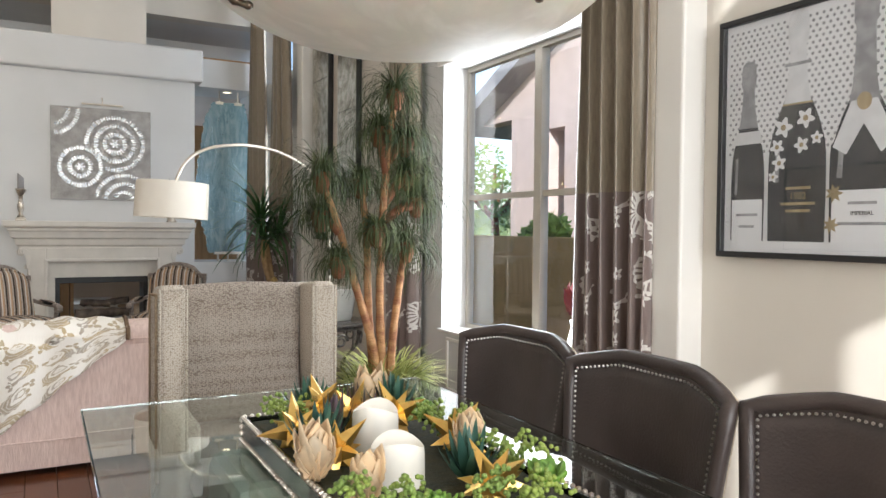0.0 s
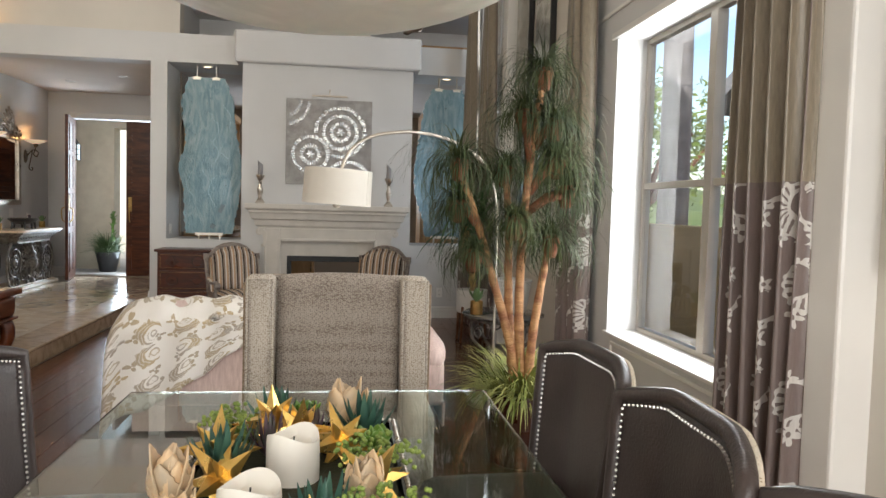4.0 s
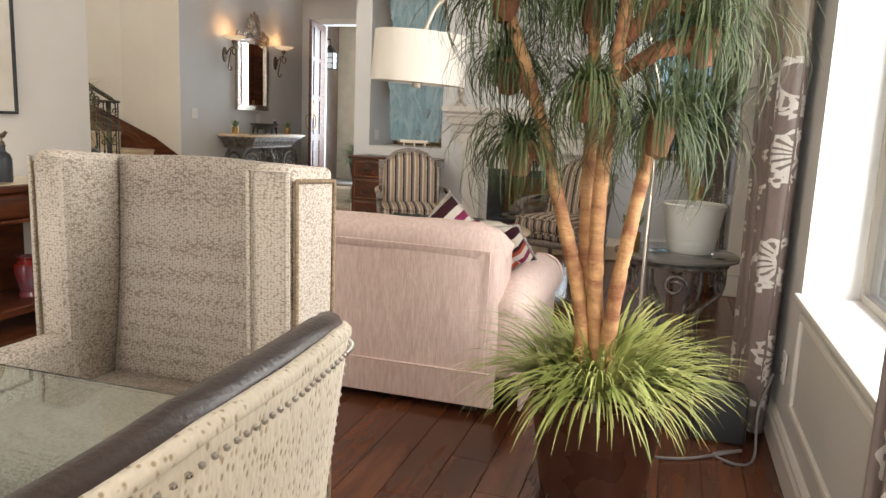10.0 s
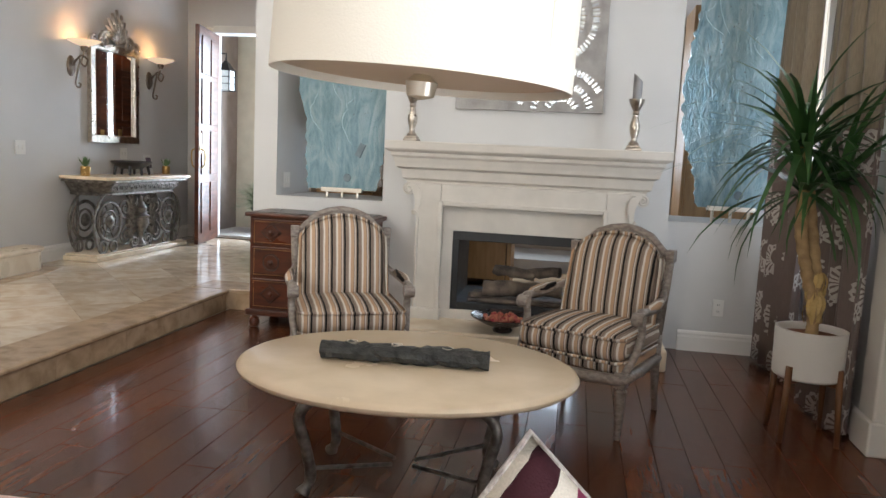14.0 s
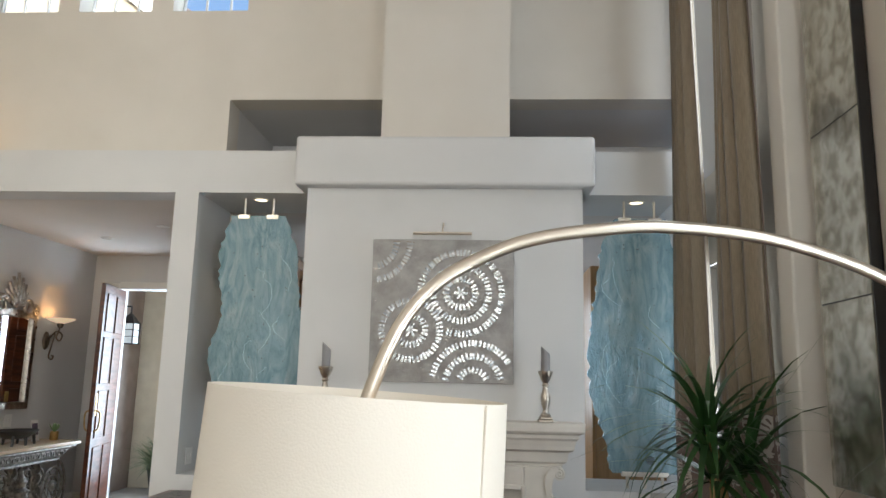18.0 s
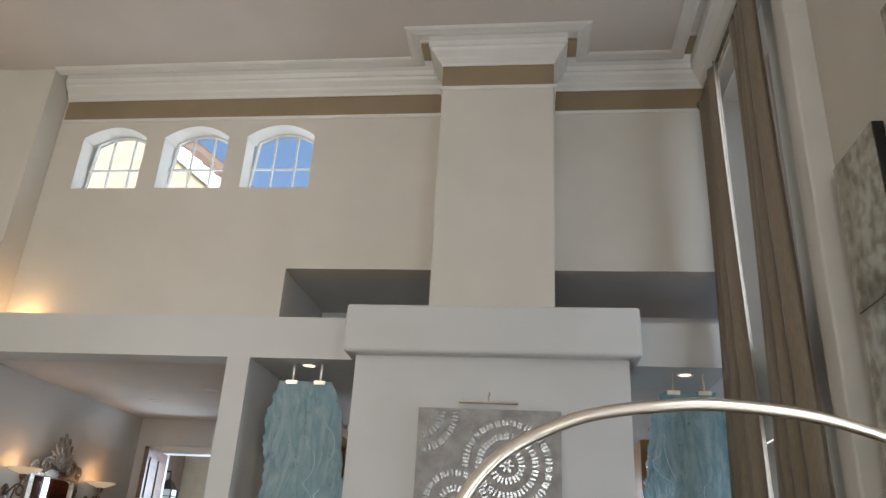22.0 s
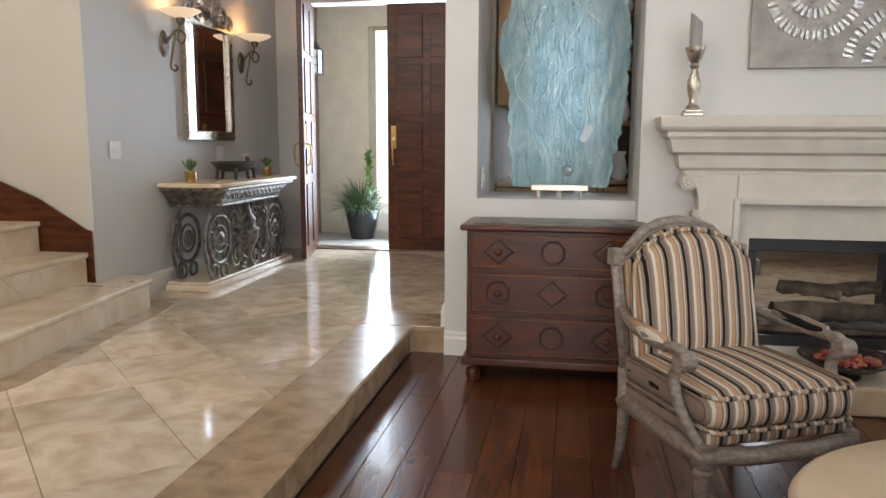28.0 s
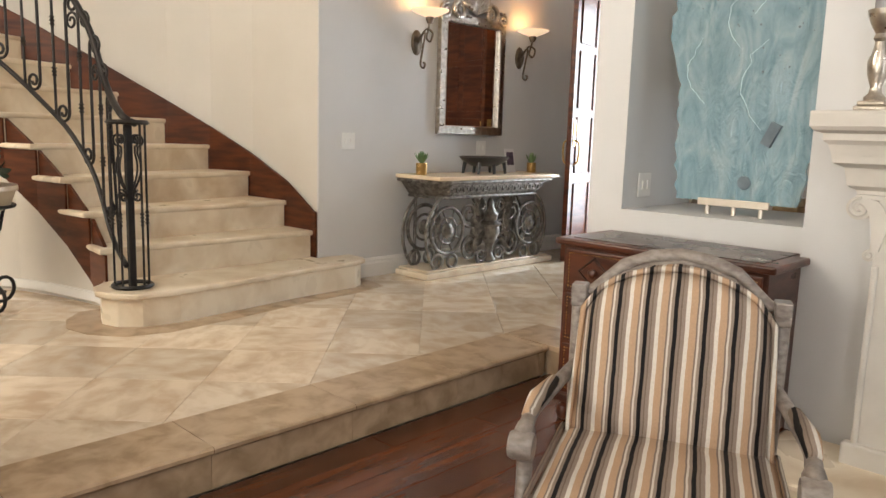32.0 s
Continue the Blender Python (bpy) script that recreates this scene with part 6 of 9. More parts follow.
def glass_panel(m, left, right, z0, z1, label, seed):
    g = empty("carved_glass_panel", m, label, "glass art", "carved glass panels")
    rng = random.Random(seed)
    outline = []
    H_ = z1 - z0
    K = 60
    def edge(pts, k):
        t = k / K * (len(pts) - 1)
        i = min(int(t), len(pts) - 2)
        return pts[i] + (pts[i + 1] - pts[i]) * (t - i)
    for k in range(K + 1):
        outline.append((edge(right, k) + rng.uniform(-0.013, 0.013), z0 + H_ * k / K))
    for k in range(K, -1, -1):
        outline.append((edge(left, k) + rng.uniform(-0.013, 0.013), z0 + H_ * k / K))
    sl = prism(outline, 0.022, axis="y", at=-0.011)
    part("glass", sl, CARVED, g)
    chips = bmesh.new()
    for k in range(60):
        x = rng.uniform(left[2] + 0.06, right[2] - 0.04); z = z0 + H_ * rng.uniform(0.3, 0.9)
        bmesh.ops.create_icosphere(chips, subdivisions=1, radius=rng.uniform(0.002, 0.006), matrix=Matrix.Translation((x, -0.012, z)))
    bub = part("bubbles", chips, surf("dark_chips", (0.04, 0.06, 0.07), (0.06, 0.08, 0.09), 0.4, 9) if "dark_chips" not in bpy.data.materials else bpy.data.materials["dark_chips"], g)
    bub["kind"] = "stuff"
    for k in range(7):
        x = rng.uniform(left[2] * 0.6, right[2] * 0.6)
        z = z0 + H_ * rng.uniform(0.15, 0.75)
        sw = rng.uniform(0.03, 0.12) * rng.choice((-1, 1))
        ln = rng.uniform(0.14, 0.42)
        pts = [(x + sw * math.sin(u_ / 12 * rng.uniform(2.6, 3.4)) + 0.10 * (u_ / 12) * (0.5 - z), -0.0115, z + ln * u_ / 12) for u_ in range(13)]
        part("carved_line", tube(pts, [0.0005 + 0.0008 * math.sin(math.pi * u_ / 12) for u_ in range(13)], 5), CARVED_PALE, g, smooth="all")
    part("lens", lathe([(0, 0), (0.030, 0), (0.028, 0.006), (0, 0.009)], 20, pose((left[0] + right[0]) / 2 + 0.04, -0.011, z0 + 0.09, 90, 0, 0)), LENS, g, "small grey glass lens", smooth=True)
    part("prism_chip", prism([(-0.022, -0.05), (0.022, -0.05), (0.022, 0.05), (-0.022, 0.05)], 0.02, axis="y", at=-0.03), LENS, g).matrix_basis = pose((left[0] + right[0]) / 2 + 0.14, 0, z0 + 0.30, 0, 25, 0)
    xc = (left[-1] + right[-1]) / 2
    for s in (-0.11, 0.11):
        part("hanger", tube([(xc + s, 0, z1 - 0.02), (xc + s, 0, 2.925 - 1.0)], 0.009, 8), CHROME, g)
        part("clamp", boxes((xc + s - 0.045, xc + s + 0.045, -0.022, 0.022, z1 - 0.025, z1 + 0.008), bevel=0.003), CHROME, g)
    xb = (left[0] + right[0]) / 2
    part("shoe", boxes((xb - 0.16, xb + 0.16, -0.024, 0.024, z0 - 0.02, z0 + 0.012), bevel=0.003), CHROME, g)
    for s in (-0.12, 0.0, 0.12):
        part("post", tube([(xb + s, 0, -0.12), (xb + s, 0, z0 - 0.015)], 0.011, 8), CHROME, g)
    return g
glass_panel(pose(-0.80, 9.14, 1.0), [-0.29, -0.31, -0.32, -0.39, -0.29, -0.33, -0.35, -0.27], [0.25, 0.30, 0.33, 0.35, 0.31, 0.27, 0.24, 0.14], -0.04, 1.79, "tall rough-edged blue carved glass panel hung in a niche", 3)
glass_panel(pose(1.98, 9.14, 1.0), [-0.22, -0.27, -0.36, -0.37, -0.35, -0.31, -0.28, -0.17], [0.24, 0.25, 0.26, 0.26, 0.26, 0.26, 0.26, 0.20], -0.02, 1.79, "rough-edged blue carved glass panel with clipped corner in a niche", 5)

# ---- arc lamp ----
lamp = empty("arc_floor_lamp", pose(1.78, 4.95, 0), "brushed steel arc floor lamp with a white drum shade", "lamp")
part("base", lathe([(0, 0), (0.17, 0), (0.175, 0.012), (0.17, 0.035), (0.02, 0.045), (0, 0.045)], 32), CHROME, lamp, smooth=True)
arc = curve_pts([(0, 0, 0.04), (0, 0, 0.7), (0, 0, 1.15), (-0.017, -0.002, 1.42), (-0.087, -0.011, 1.619), (-0.237, -0.031, 1.74), (-0.422, -0.051, 1.807), (-0.60, -0.072, 1.825), (-0.715, -0.089, 1.816), (-0.821, -0.10, 1.796), (-0.902, -0.108, 1.762), (-0.96, -0.122, 1.723), (-1.008, -0.128, 1.664), (-1.046, -0.13, 1.576), (-1.076, -0.13, 1.48)], 7)
part("arc", tube(arc, 0.0118, 8, flat=0.75), CHROME, lamp, smooth="all")
TILT = pose(-1.07, -0.13, 1.452) @ pose(0, 0, 0, 0, 3.0, 0)
def shade_part(name, profile, seg, mat, label=""):
    part(name, lathe(profile, seg, TILT), mat, lamp, label, smooth=True)
part("socket", tube([(-1.076, -0.13, 1.50), (-1.08, -0.13, 1.38)], 0.016, 10), CHROME, lamp)
shade_part("shade", [(0.217, -0.110), (0.213, 0.111), (0.210, 0.111), (0.214, -0.110), (0.217, -0.110)], 64, LINEN_SHADE, "white linen drum shade")
shade_part("shade_diffuser", [(0, -0.098), (0.208, -0.098), (0.208, -0.094), (0, -0.094)], 48, SHADE_IN)
shade_part("finial", [(0, -0.134), (0.02, -0.129), (0.024, -0.109), (0.012, -0.098), (0, -0.098)], 16, CHROME)
shade_part("shade_ring", [(0.0, 0.094), (0.204, 0.094), (0.204, 0.098), (0, 0.098)], 40, SHADE_IN)
part("seam", boxes((0.2145, 0.2172, -0.006, 0.006, -0.106, 0.110)), LINEN_SHADE, lamp).matrix_basis = TILT @ pose(0, 0, 0, 0, 0, -30)
# ---- trims of the setting ----
BASE_PROFILE = [(0.0, 0.0), (0.022, 0.0), (0.022, 0.095), (0.016, 0.11), (0.016, 0.122), (0.008, 0.135), (0.0, 0.14)]
def baseboard(k, path, z=0.0):
    structure(part("baseboard_%d" % k, sweep([(o, u + z) for o, u in BASE_PROFILE], path), TRIM), "white moulded baseboard")
baseboard(1, [(EX, 2.18), (EX, -3.4)])
baseboard(2, [(BX, 4.90), (BX, 2.38)])
baseboard(3, [(EX, 7.20), (EX, 5.07)])
baseboard(4, [(1.68, 8.95), (2.33, 8.95), (BX, 8.95), (BX, 7.42)][:2])
baseboard(5, [(BX, 8.93), (BX, 7.42)])
baseboard(6, [(WX, -3.4), (WX, 5.36), (WX - 0.22, 5.36)])
baseboard(7, [(-1.45, 8.95), (-1.26, 8.95)])
baseboard(8, [(-3.645, 9.22), (-3.645, 11.9), (-3.40, 11.9)], FLOOR2)
baseboard(9, [(-1.452, 9.6), (-1.452, 8.96)], FLOOR2)
# wainscot panels under the bays
def panel_mould(name, x, y0, y1, z0, z1, w=0.022, d=0.014):
    structure(part(name, boxes((x - d, x, y0, y1, z1 - w, z1), (x - d, x, y0, y1, z0, z0 + w), (x - d, x, y0, y0 + w, z0 + w, z1 - w), (x - d, x, y1 - w, y1, z0 + w, z1 - w), bevel=0.004), TRIM))
panel_mould("trim_wainscot_1", BX, 2.75, 4.22, 0.235, 0.585)
panel_mould("trim_wainscot_2", BX, 2.62, 4.80, 2.52, 2.88)
panel_mould("trim_wainscot_3", BX, 7.60, 8.75, 0.235, 0.585)
structure(part("trim_sill_1", boxes((BX - 0.02, BX + 0.2, 2.58, 4.33, 0.612, 0.632), bevel=0.005), TRIM), "white window sill")
structure(part("trim_sill_2", boxes((BX - 0.02, BX + 0.2, 7.60, 8.74, 0.612, 0.632), bevel=0.005), TRIM))
structure(part("trim_head_1", boxes((BX - 0.018, BX, 2.55, 4.36, 2.362, 2.40), bevel=0.005), TRIM))
# crown: picture rail, frieze, cornice, mirror strip, ceiling moulding
room_line = [(-3.60, 9.22), (0.10, 9.22), (0.10, 8.82), (1.03, 8.82), (1.03, 9.22), (2.335, 9.22), (2.335, 5.0)]
CORNICE = [(0.0, 5.47), (0.012, 5.47), (0.02, 5.49), (0.045, 5.515), (0.05, 5.54), (0.095, 5.575), (0.105, 5.60), (0.12, 5.605), (0.12, TOP - 0.004), (0.0, TOP - 0.004)]
structure(part("trim_cornice", sweep(CORNICE, room_line), TRIM, smooth=False), "white stepped crown moulding")
structure(part("trim_frieze", sweep([(0.0, 5.26), (0.004, 5.26), (0.004, 5.475), (0.0, 5.475)], room_line), FRIEZE), "tan painted frieze band")
structure(part("trim_picture_rail", sweep([(0.0, 5.235), (0.014, 5.235), (0.022, 5.25), (0.016, 5.262), (0.0, 5.265)], room_line), TRIM))
structure(part("trim_mirror_strip", sweep([(0.12, TOP - 0.006), (0.20, TOP - 0.006), (0.20, TOP - 0.001), (0.12, TOP - 0.001)], room_line), MIRROR), "narrow mirrored strip in the crown")
structure(part("trim_ceiling_moulding", sweep([(0.20, TOP - 0.02), (0.23, TOP - 0.028), (0.26, TOP - 0.02), (0.29, TOP - 0.02), (0.31, TOP - 0.008), (0.31, TOP - 0.001), (0.20, TOP - 0.001)], room_line), TRIM))

# ---- windows ----
VINYL = surf("pale_taupe_window_frame", (0.50, 0.46, 0.40), (0.46, 0.42, 0.365), 0.45, 6)
def bay_window(idx, y0, y1, z0, z1, mull, rail):
    w = structure(new("window_%d" % idx), "taupe framed sliding window over a low rail")
    X = 2.53
    bars = [(X - 0.02, X + 0.03, y0, y0 + 0.03, z0, z1), (X - 0.02, X + 0.03, y1 - 0.03, y1, z0, z1), (X - 0.02, X + 0.03, y0 + 0.03, y1 - 0.03, z0, z0 + 0.03), (X - 0.02, X + 0.03, y0 + 0.03, y1 - 0.03, z1 - 0.03, z1)]
    part("window_frame", boxes(*bars, bevel=0.003), VINYL, w)
    ys = [y0 + 0.03] + list(mull) + [y1 - 0.03]
    for m in mull:
        part("mullion", boxes((X - 0.03, X + 0.03, m - 0.035, m + 0.035, z0 + 0.03, z1 - 0.03), bevel=0.004), VINYL, w)
    if rail:
        part("rail", boxes((X - 0.015, X + 0.02, y0 + 0.03, y1 - 0.03, rail - 0.018, rail + 0.018), bevel=0.003), VINYL, w)
    for a, b in zip(ys, ys[1:]):
        for c, d in ((z0 + 0.03, rail), (rail, z1 - 0.03)) if rail else ((z0 + 0.03, z1 - 0.03),):
            p = part("pane", boxes((X, X + 0.004, a, b, c, d)), PANE, w)
            p.visible_shadow = False
bay_window(1, 2.60, 4.30, 0.63, 2.36, (3.48,), 1.50)
bay_window(2, 2.60, 4.30, 2.95, 4.9, (3.48,), None)
bay_window(3, 7.62, 8.72, 0.63, 2.36, (8.17,), 1.50)
bay_window(4, 7.62, 8.72, 2.95, 5.0, (8.17,), None)
WHITE_BAR = surf("white_window_bars", (0.78, 0.78, 0.78), (0.74, 0.74, 0.74), 0.4, 6)
for k, (a, b) in enumerate(((-3.34, -2.71), (-2.53, -1.91), (-1.73, -1.10))):
    n = 12
    arch = [(a + (b - a) * i / n, 5.06 + 0.115 * (1 - (2 * i / n - 1) ** 2)) for i in range(n + 1)]
    sp = bmesh.new()
    for (xa, za), (xb, zb) in zip(arch, arch[1:]):
        join(sp, prism([(xa, za), (xb, zb), (xb, 5.2), (xa, 5.2)], 0.23, axis="y", at=9.22))
    structure(part("wall_arch_%d" % (k + 1), sp, WALL))
    w = structure(new("window_%d" % (k + 5)), "small arched clerestory window with white bars")
    part("window_frame", tube([(a + 0.01, 9.40, 4.54)] + [(x, 9.40, z - 0.012) for x, z in arch[1:-1]] + [(b - 0.01, 9.40, 4.54)], 0.016, 6, closed=True), WHITE_BAR, w)
    for t in (1 / 3, 2 / 3):
        part("glazing_bar", boxes((a + (b - a) * t - 0.008, a + (b - a) * t + 0.008, 9.392, 9.408, 4.53, 5.15)), WHITE_BAR, w)
    part("glazing_bar", boxes((a, b, 9.390, 9.406, 4.80, 4.816)), WHITE_BAR, w)
    p = part("pane", boxes((a, b, 9.412, 9.415, 4.53, 5.18)), PANE, w)
    p.visible_shadow = False

# ---- curtains ----
def curtain(name, m, width, z0, z1, folds, label, seed, gather=0.0):
    c = empty(name, m, label, "curtain", "tall silk curtains")
    rng = random.Random(seed)
    ph = [rng.uniform(-0.5, 0.5) for _ in range(6)]
    def fn(u, v):
        a = u * folds * 2 * math.pi
        amp = 0.055 * (0.75 + 0.25 * math.sin(3 * u + ph[0])) * (0.75 + 0.35 * (1 - v))
        y = (u - 0.5) * width * (1 - gather * v) + 0.018 * math.sin(a * 2 + ph[1])
        x = amp * math.sin(a + ph[2] + 0.5 * math.sin(2.2 * v + ph[3])) + 0.02 * math.sin(5 * v + 4 * u)
        return (x, y, z0 + (z1 - z0) * v)
    part("panel", uv_grid(folds * 10, 30, fn, lambda u, v: (u * width * 2.2, z0 + (z1 - z0) * v), thick=0.006), CURTAIN, c, smooth="all")
    return c
CT = 5.05
curtain("curtain", pose(2.245, 2.55, 0), 0.42, 0.02, CT, 5, "brown silk curtain with silver medallions beside the dining window", 2)
curtain("curtain", pose(2.235, 4.69, 0), 0.36, 0.02, CT, 4, "brown silk curtain with silver medallions behind the tall plant", 5)
curtain("curtain", pose(2.215, 7.64, 0), 0.50, 0.02, CT, 4, "tall bronze silk curtain with a brown patterned lower half", 7)
curtain("curtain", pose(2.195, 8.55, 0), 0.56, 0.02, CT, 4, "tall bronze silk curtain in the corner by the niche", 9)
for y0, y1 in ((2.40, 4.90), (7.40, 8.88)):
    rod = empty("curtain_rod", pose(2.225, y0, 5.09), "dark fluted curtain rod with round finials", "curtain rod")
    part("rod", tube([(0, 0, 0), (0, y1 - y0, 0)], 0.022, 10), BRONZE, rod)
    for y in (0, y1 - y0):
        part("finial", lathe([(0, 0.05), (0.03, 0.045), (0.042, 0.02), (0.03, -0.01), (0.018, -0.02)], 14, pose(0, y, 0, 90 if y == 0 else -90, 0, 0)), BRONZE, rod, smooth=True)
    for y in (0.1, y1 - y0 - 0.1):
        part("bracket", tube([(0.01, y, 0), (0.11, y, -0.06)], 0.014, 8), BRONZE, rod)

# ---- antique mirror panels on the east wall ----
ANTIQUE = surf("antiqued_mirror", (0.66, 0.64, 0.56), (0.36, 0.34, 0.28), 0.20, 13, 0.12, 40, metal=0.85, detail=12, contrast=(0.42, 0.62))
def mirror_panel(y0, y1, z0, z1):
    p = empty("mirror_panel", pose(EX, (y0 + y1) / 2, z0), "tall antiqued mirror panel with deep black edges", "mirror", "antique mirror panels")
    hw, h = (y1 - y0) / 2, z1 - z0
    part("case", boxes((-0.055, -0.004, -hw, hw, 0, h), bevel=0.004), BLACK_PAINT, p)
    k = 3
    for i in range(k):
        part("mirror_tile", boxes((-0.0595, -0.0555, -hw + 0.004, hw - 0.004, h * i / k + 0.003, h * (i + 1) / k - 0.003)), ANTIQUE, p)
mirror_panel(6.66, 7.11, 1.18, 3.49)
mirror_panel(5.95, 6.40, 1.56, 3.88)

# ---- outlets and switches ----
def plate(m, label, name="wall_outlet"):
    p = empty(name, m, label, "outlet" if name == "wall_outlet" else "switch")
    half = 0.036 if name == "wall_outlet" else 0.058
    part("plate", boxes((-half, half, -0.008, 0.0, -0.058, 0.058), bevel=0.003), WHITE_PLASTIC, p)
    if name == "wall_outlet":
        for z in (-0.024, 0.024):
            part("socket", lathe([(0.014, 0), (0.016, 0.003), (0, 0.003)], 14, pose(0, -0.009, z, 90, 0, 0)), WHITE_PLASTIC, p)
            for x in (-0.006, 0.006):
                part("slot", boxes((x - 0.0015, x + 0.0015, -0.0135, -0.0105, z - 0.005, z + 0.005)), BLACK_PAINT, p)
    else:
        for x in (-0.023, 0.023):
            part("toggle", boxes((x - 0.006, x + 0.006, -0.014, -0.007, -0.02, 0.02), bevel=0.002), WHITE_PLASTIC, p)
plate(pose(1.93, 8.945, 0.31), "white wall outlet above the baseboard under the niche")
plate(pose(EX - 0.004, 6.95, 0.30, 0, 0, -90), "white wall outlet low on the cream wall")
plate(pose(BX - 0.004, 4.42, 0.33, 0, 0, -90), "white wall outlet beside the dining curtain")
plate(pose(-1.265, 9.13, 1.01, 0, 0, 90), "white double light switch inside the niche", "light_switch")
plate(pose(-3.64, 9.20, 1.155, 0, 0, 90), "white double light switch near the stairs", "light_switch")
plate(pose(-3.64, 10.62, 1.12, 0, 0, 90), "white light switch above the hall console", "light_switch")
# recessed lights
def downlight(x, y, z, lit=True):
    d = empty("recessed_light", pose(x, y, z), "small round recessed ceiling light with white trim", "light", "recessed lights")
    part("trim_ring", lathe([(0.045, -0.001), (0.062, -0.001), (0.06, -0.006), (0.048, -0.008), (0.045, -0.001)], 24), TRIM, d, smooth=True)
    part("lens", lathe([(0, -0.003), (0.045, -0.003), (0.045, -0.001), (0, -0.001)], 24), LAMP_ON if lit else TRIM, d)
LAMP_ON = glow("lamp_lens", (1.0, 0.80, 0.52), 2.0)
downlight(-0.86, 9.15, 2.924)
downlight(1.98, 9.16, 2.924)
downlight(-2.95, 10.80, 2.924, False)
downlight(-2.1, 10.2, 2.924, False)
for x in (-0.86, 1.98):
    s = new("niche_spot", bpy.data.lights.new("niche_spot", "SPOT"))
    s.data.energy, s.data.spot_size, s.data.color, s.data.shadow_soft_size = 2.0, radians(80), (1.0, 0.78, 0.5), 0.03
    s.matrix_world = look((x, 9.15, 2.905), (x, 9.14, 1.0))
bulb("light_ledge_uplight", (-3.40, 9.08, 3.30), 1.7, (1.0, 0.55, 0.2), 0.03)

# ---- stone steps and stairs ----
def stair_edge(k):
    """Front edge of tread k: a point at the wall and one at the open side."""
    wall = [(-3.47, 9.20), (-3.68, 8.95), (-3.99, 8.94), (-4.43, 8.91), (-4.78, 8.77), (-5.02, 8.54), (-5.22, 8.27), (-5.40, 8.0), (-5.62, 7.74), (-5.78, 7.4), (-5.90, 7.0), (-5.96, 6.6), (-5.97, 6.2)]
    open_ = [(-3.40, 7.42), (-3.66, 7.50), (-3.88, 7.50), (-4.09, 7.45), (-4.35, 7.38), (-4.60, 7.28), (-4.80, 7.13), (-4.98, 6.95), (-5.10, 6.75), (-5.20, 6.50), (-5.25, 6.25), (-5.27, 6.0), (-5.28, 5.75)]
    return Vector(wall[k]), Vector(open_[k])
RISE = 0.187
stairs = empty("staircase", pose(0, 0, 0), "curved cream travertine staircase with mahogany skirting", "staircase")
for k in range(12):
    z1 = FLOOR2 + RISE * (k + 1)
    w0, o0 = stair_edge(k)
    w1, o1 = stair_edge(k + 1)
    if k == 0:
        nose = [(-3.47, 9.22), (-3.42, 9.19), (-3.37, 9.10), (-3.36, 8.98), (-3.33, 8.6), (-3.26, 8.1), (-3.22, 7.7), (-3.25, 7.50), (-3.33, 7.40), (-3.45, 7.36), (-3.58, 7.40), (-3.66, 7.48)]
        ts = [Vector(p) for p in nose] + [Vector((-3.9, 7.6)), Vector((-3.9, 8.94)), Vector((-3.64, 8.94)), Vector((-3.64, 9.22))]
    else:
        d = (w0 - o0).normalized() * 0.03
        back = (o1 - o0).normalized() * 0.10, (w1 - w0).normalized() * 0.08
        ts = [w0, o0 - d, o1 + back[0], w1 + back[1]]
    def ring(pts, off):
        c = sum(pts, Vector((0, 0))) / len(pts)
        return [((p - c) * (1 + off / max(0.2, (p - c).length)) + c) for p in pts]
    part("riser", prism([tuple(p) for p in ring(ts, -0.035)], RISE - 0.032, at=z1 - RISE), STAIR, stairs)
    part("tread", prism([tuple(p) for p in ts], 0.034, at=z1 - 0.034, bevel=0.012, seg=3), STAIR, stairs)
# solid underside and mahogany skirts
def strip(pts_lo, pts_hi, y_off):
    bm = bmesh.new()
    a = [bm.verts.new(p) for p in pts_lo]; b = [bm.verts.new(p) for p in pts_hi]
    for i in range(len(a) - 1):
        bm.faces.new((a[i], a[i + 1], b[i + 1], b[i]))
    bm.normal_update()
    bmesh.ops.solidify(bm, geom=bm.faces[:], thickness=0.02)
    return bm
def ribbon(lo, hi, t):
    """A board that follows a curve: from lo to hi, t thick to the right of its way."""
    bm = bmesh.new()
    rows = []
    for i, (a, b) in enumerate(zip(lo, hi)):
        p, q = Vector(lo[max(0, i - 1)]), Vector(lo[min(len(lo) - 1, i + 1)])
        d = (q - p); n = Vector((d.y, -d.x, 0)).normalized() * t
        rows.append([bm.verts.new(v) for v in (Vector(a), Vector(b), Vector(b) + n, Vector(a) + n)])
    for r0, r1 in zip(rows, rows[1:]):
        for k in range(4):
            bm.faces.new((r0[k], r0[(k + 1) % 4], r1[(k + 1) % 4], r1[k]))
    bm.faces.new(rows[0]); bm.faces.new(rows[-1][::-1])
    bmesh.ops.recalc_face_normals(bm, faces=bm.faces)
    return bm
inw = Vector((-4.6, 7.6))
wl = [Vector((-3.652, 8.945, FLOOR2 + RISE * 1.96))]
for k in range(1, 13):
    w = stair_edge(k)[0]
    w = w + (inw - w).normalized() * 0.006
    wl.append(Vector((w.x, w.y, FLOOR2 + RISE * (k + 1))))
part("wall_skirt", ribbon([p - Vector((0, 0, 0.24)) for p in wl], [p + Vector((0, 0, 0.14)) for p in wl], -0.016), MAHOGANY, stairs, "dark red mahogany skirting")
op = [(stair_edge(k)[1].x - 0.02, stair_edge(k)[1].y + 0.02, FLOOR2 + RISE * (k + 1) - 0.034) for k in range(1, 13)]
part("open_skirt", ribbon([Vector((x, y, max(FLOOR2 + 0.02, z - 0.26))) for x, y, z in op], [Vector(p) for p in op], 0.02), MAHOGANY, stairs, "dark red mahogany stringer")
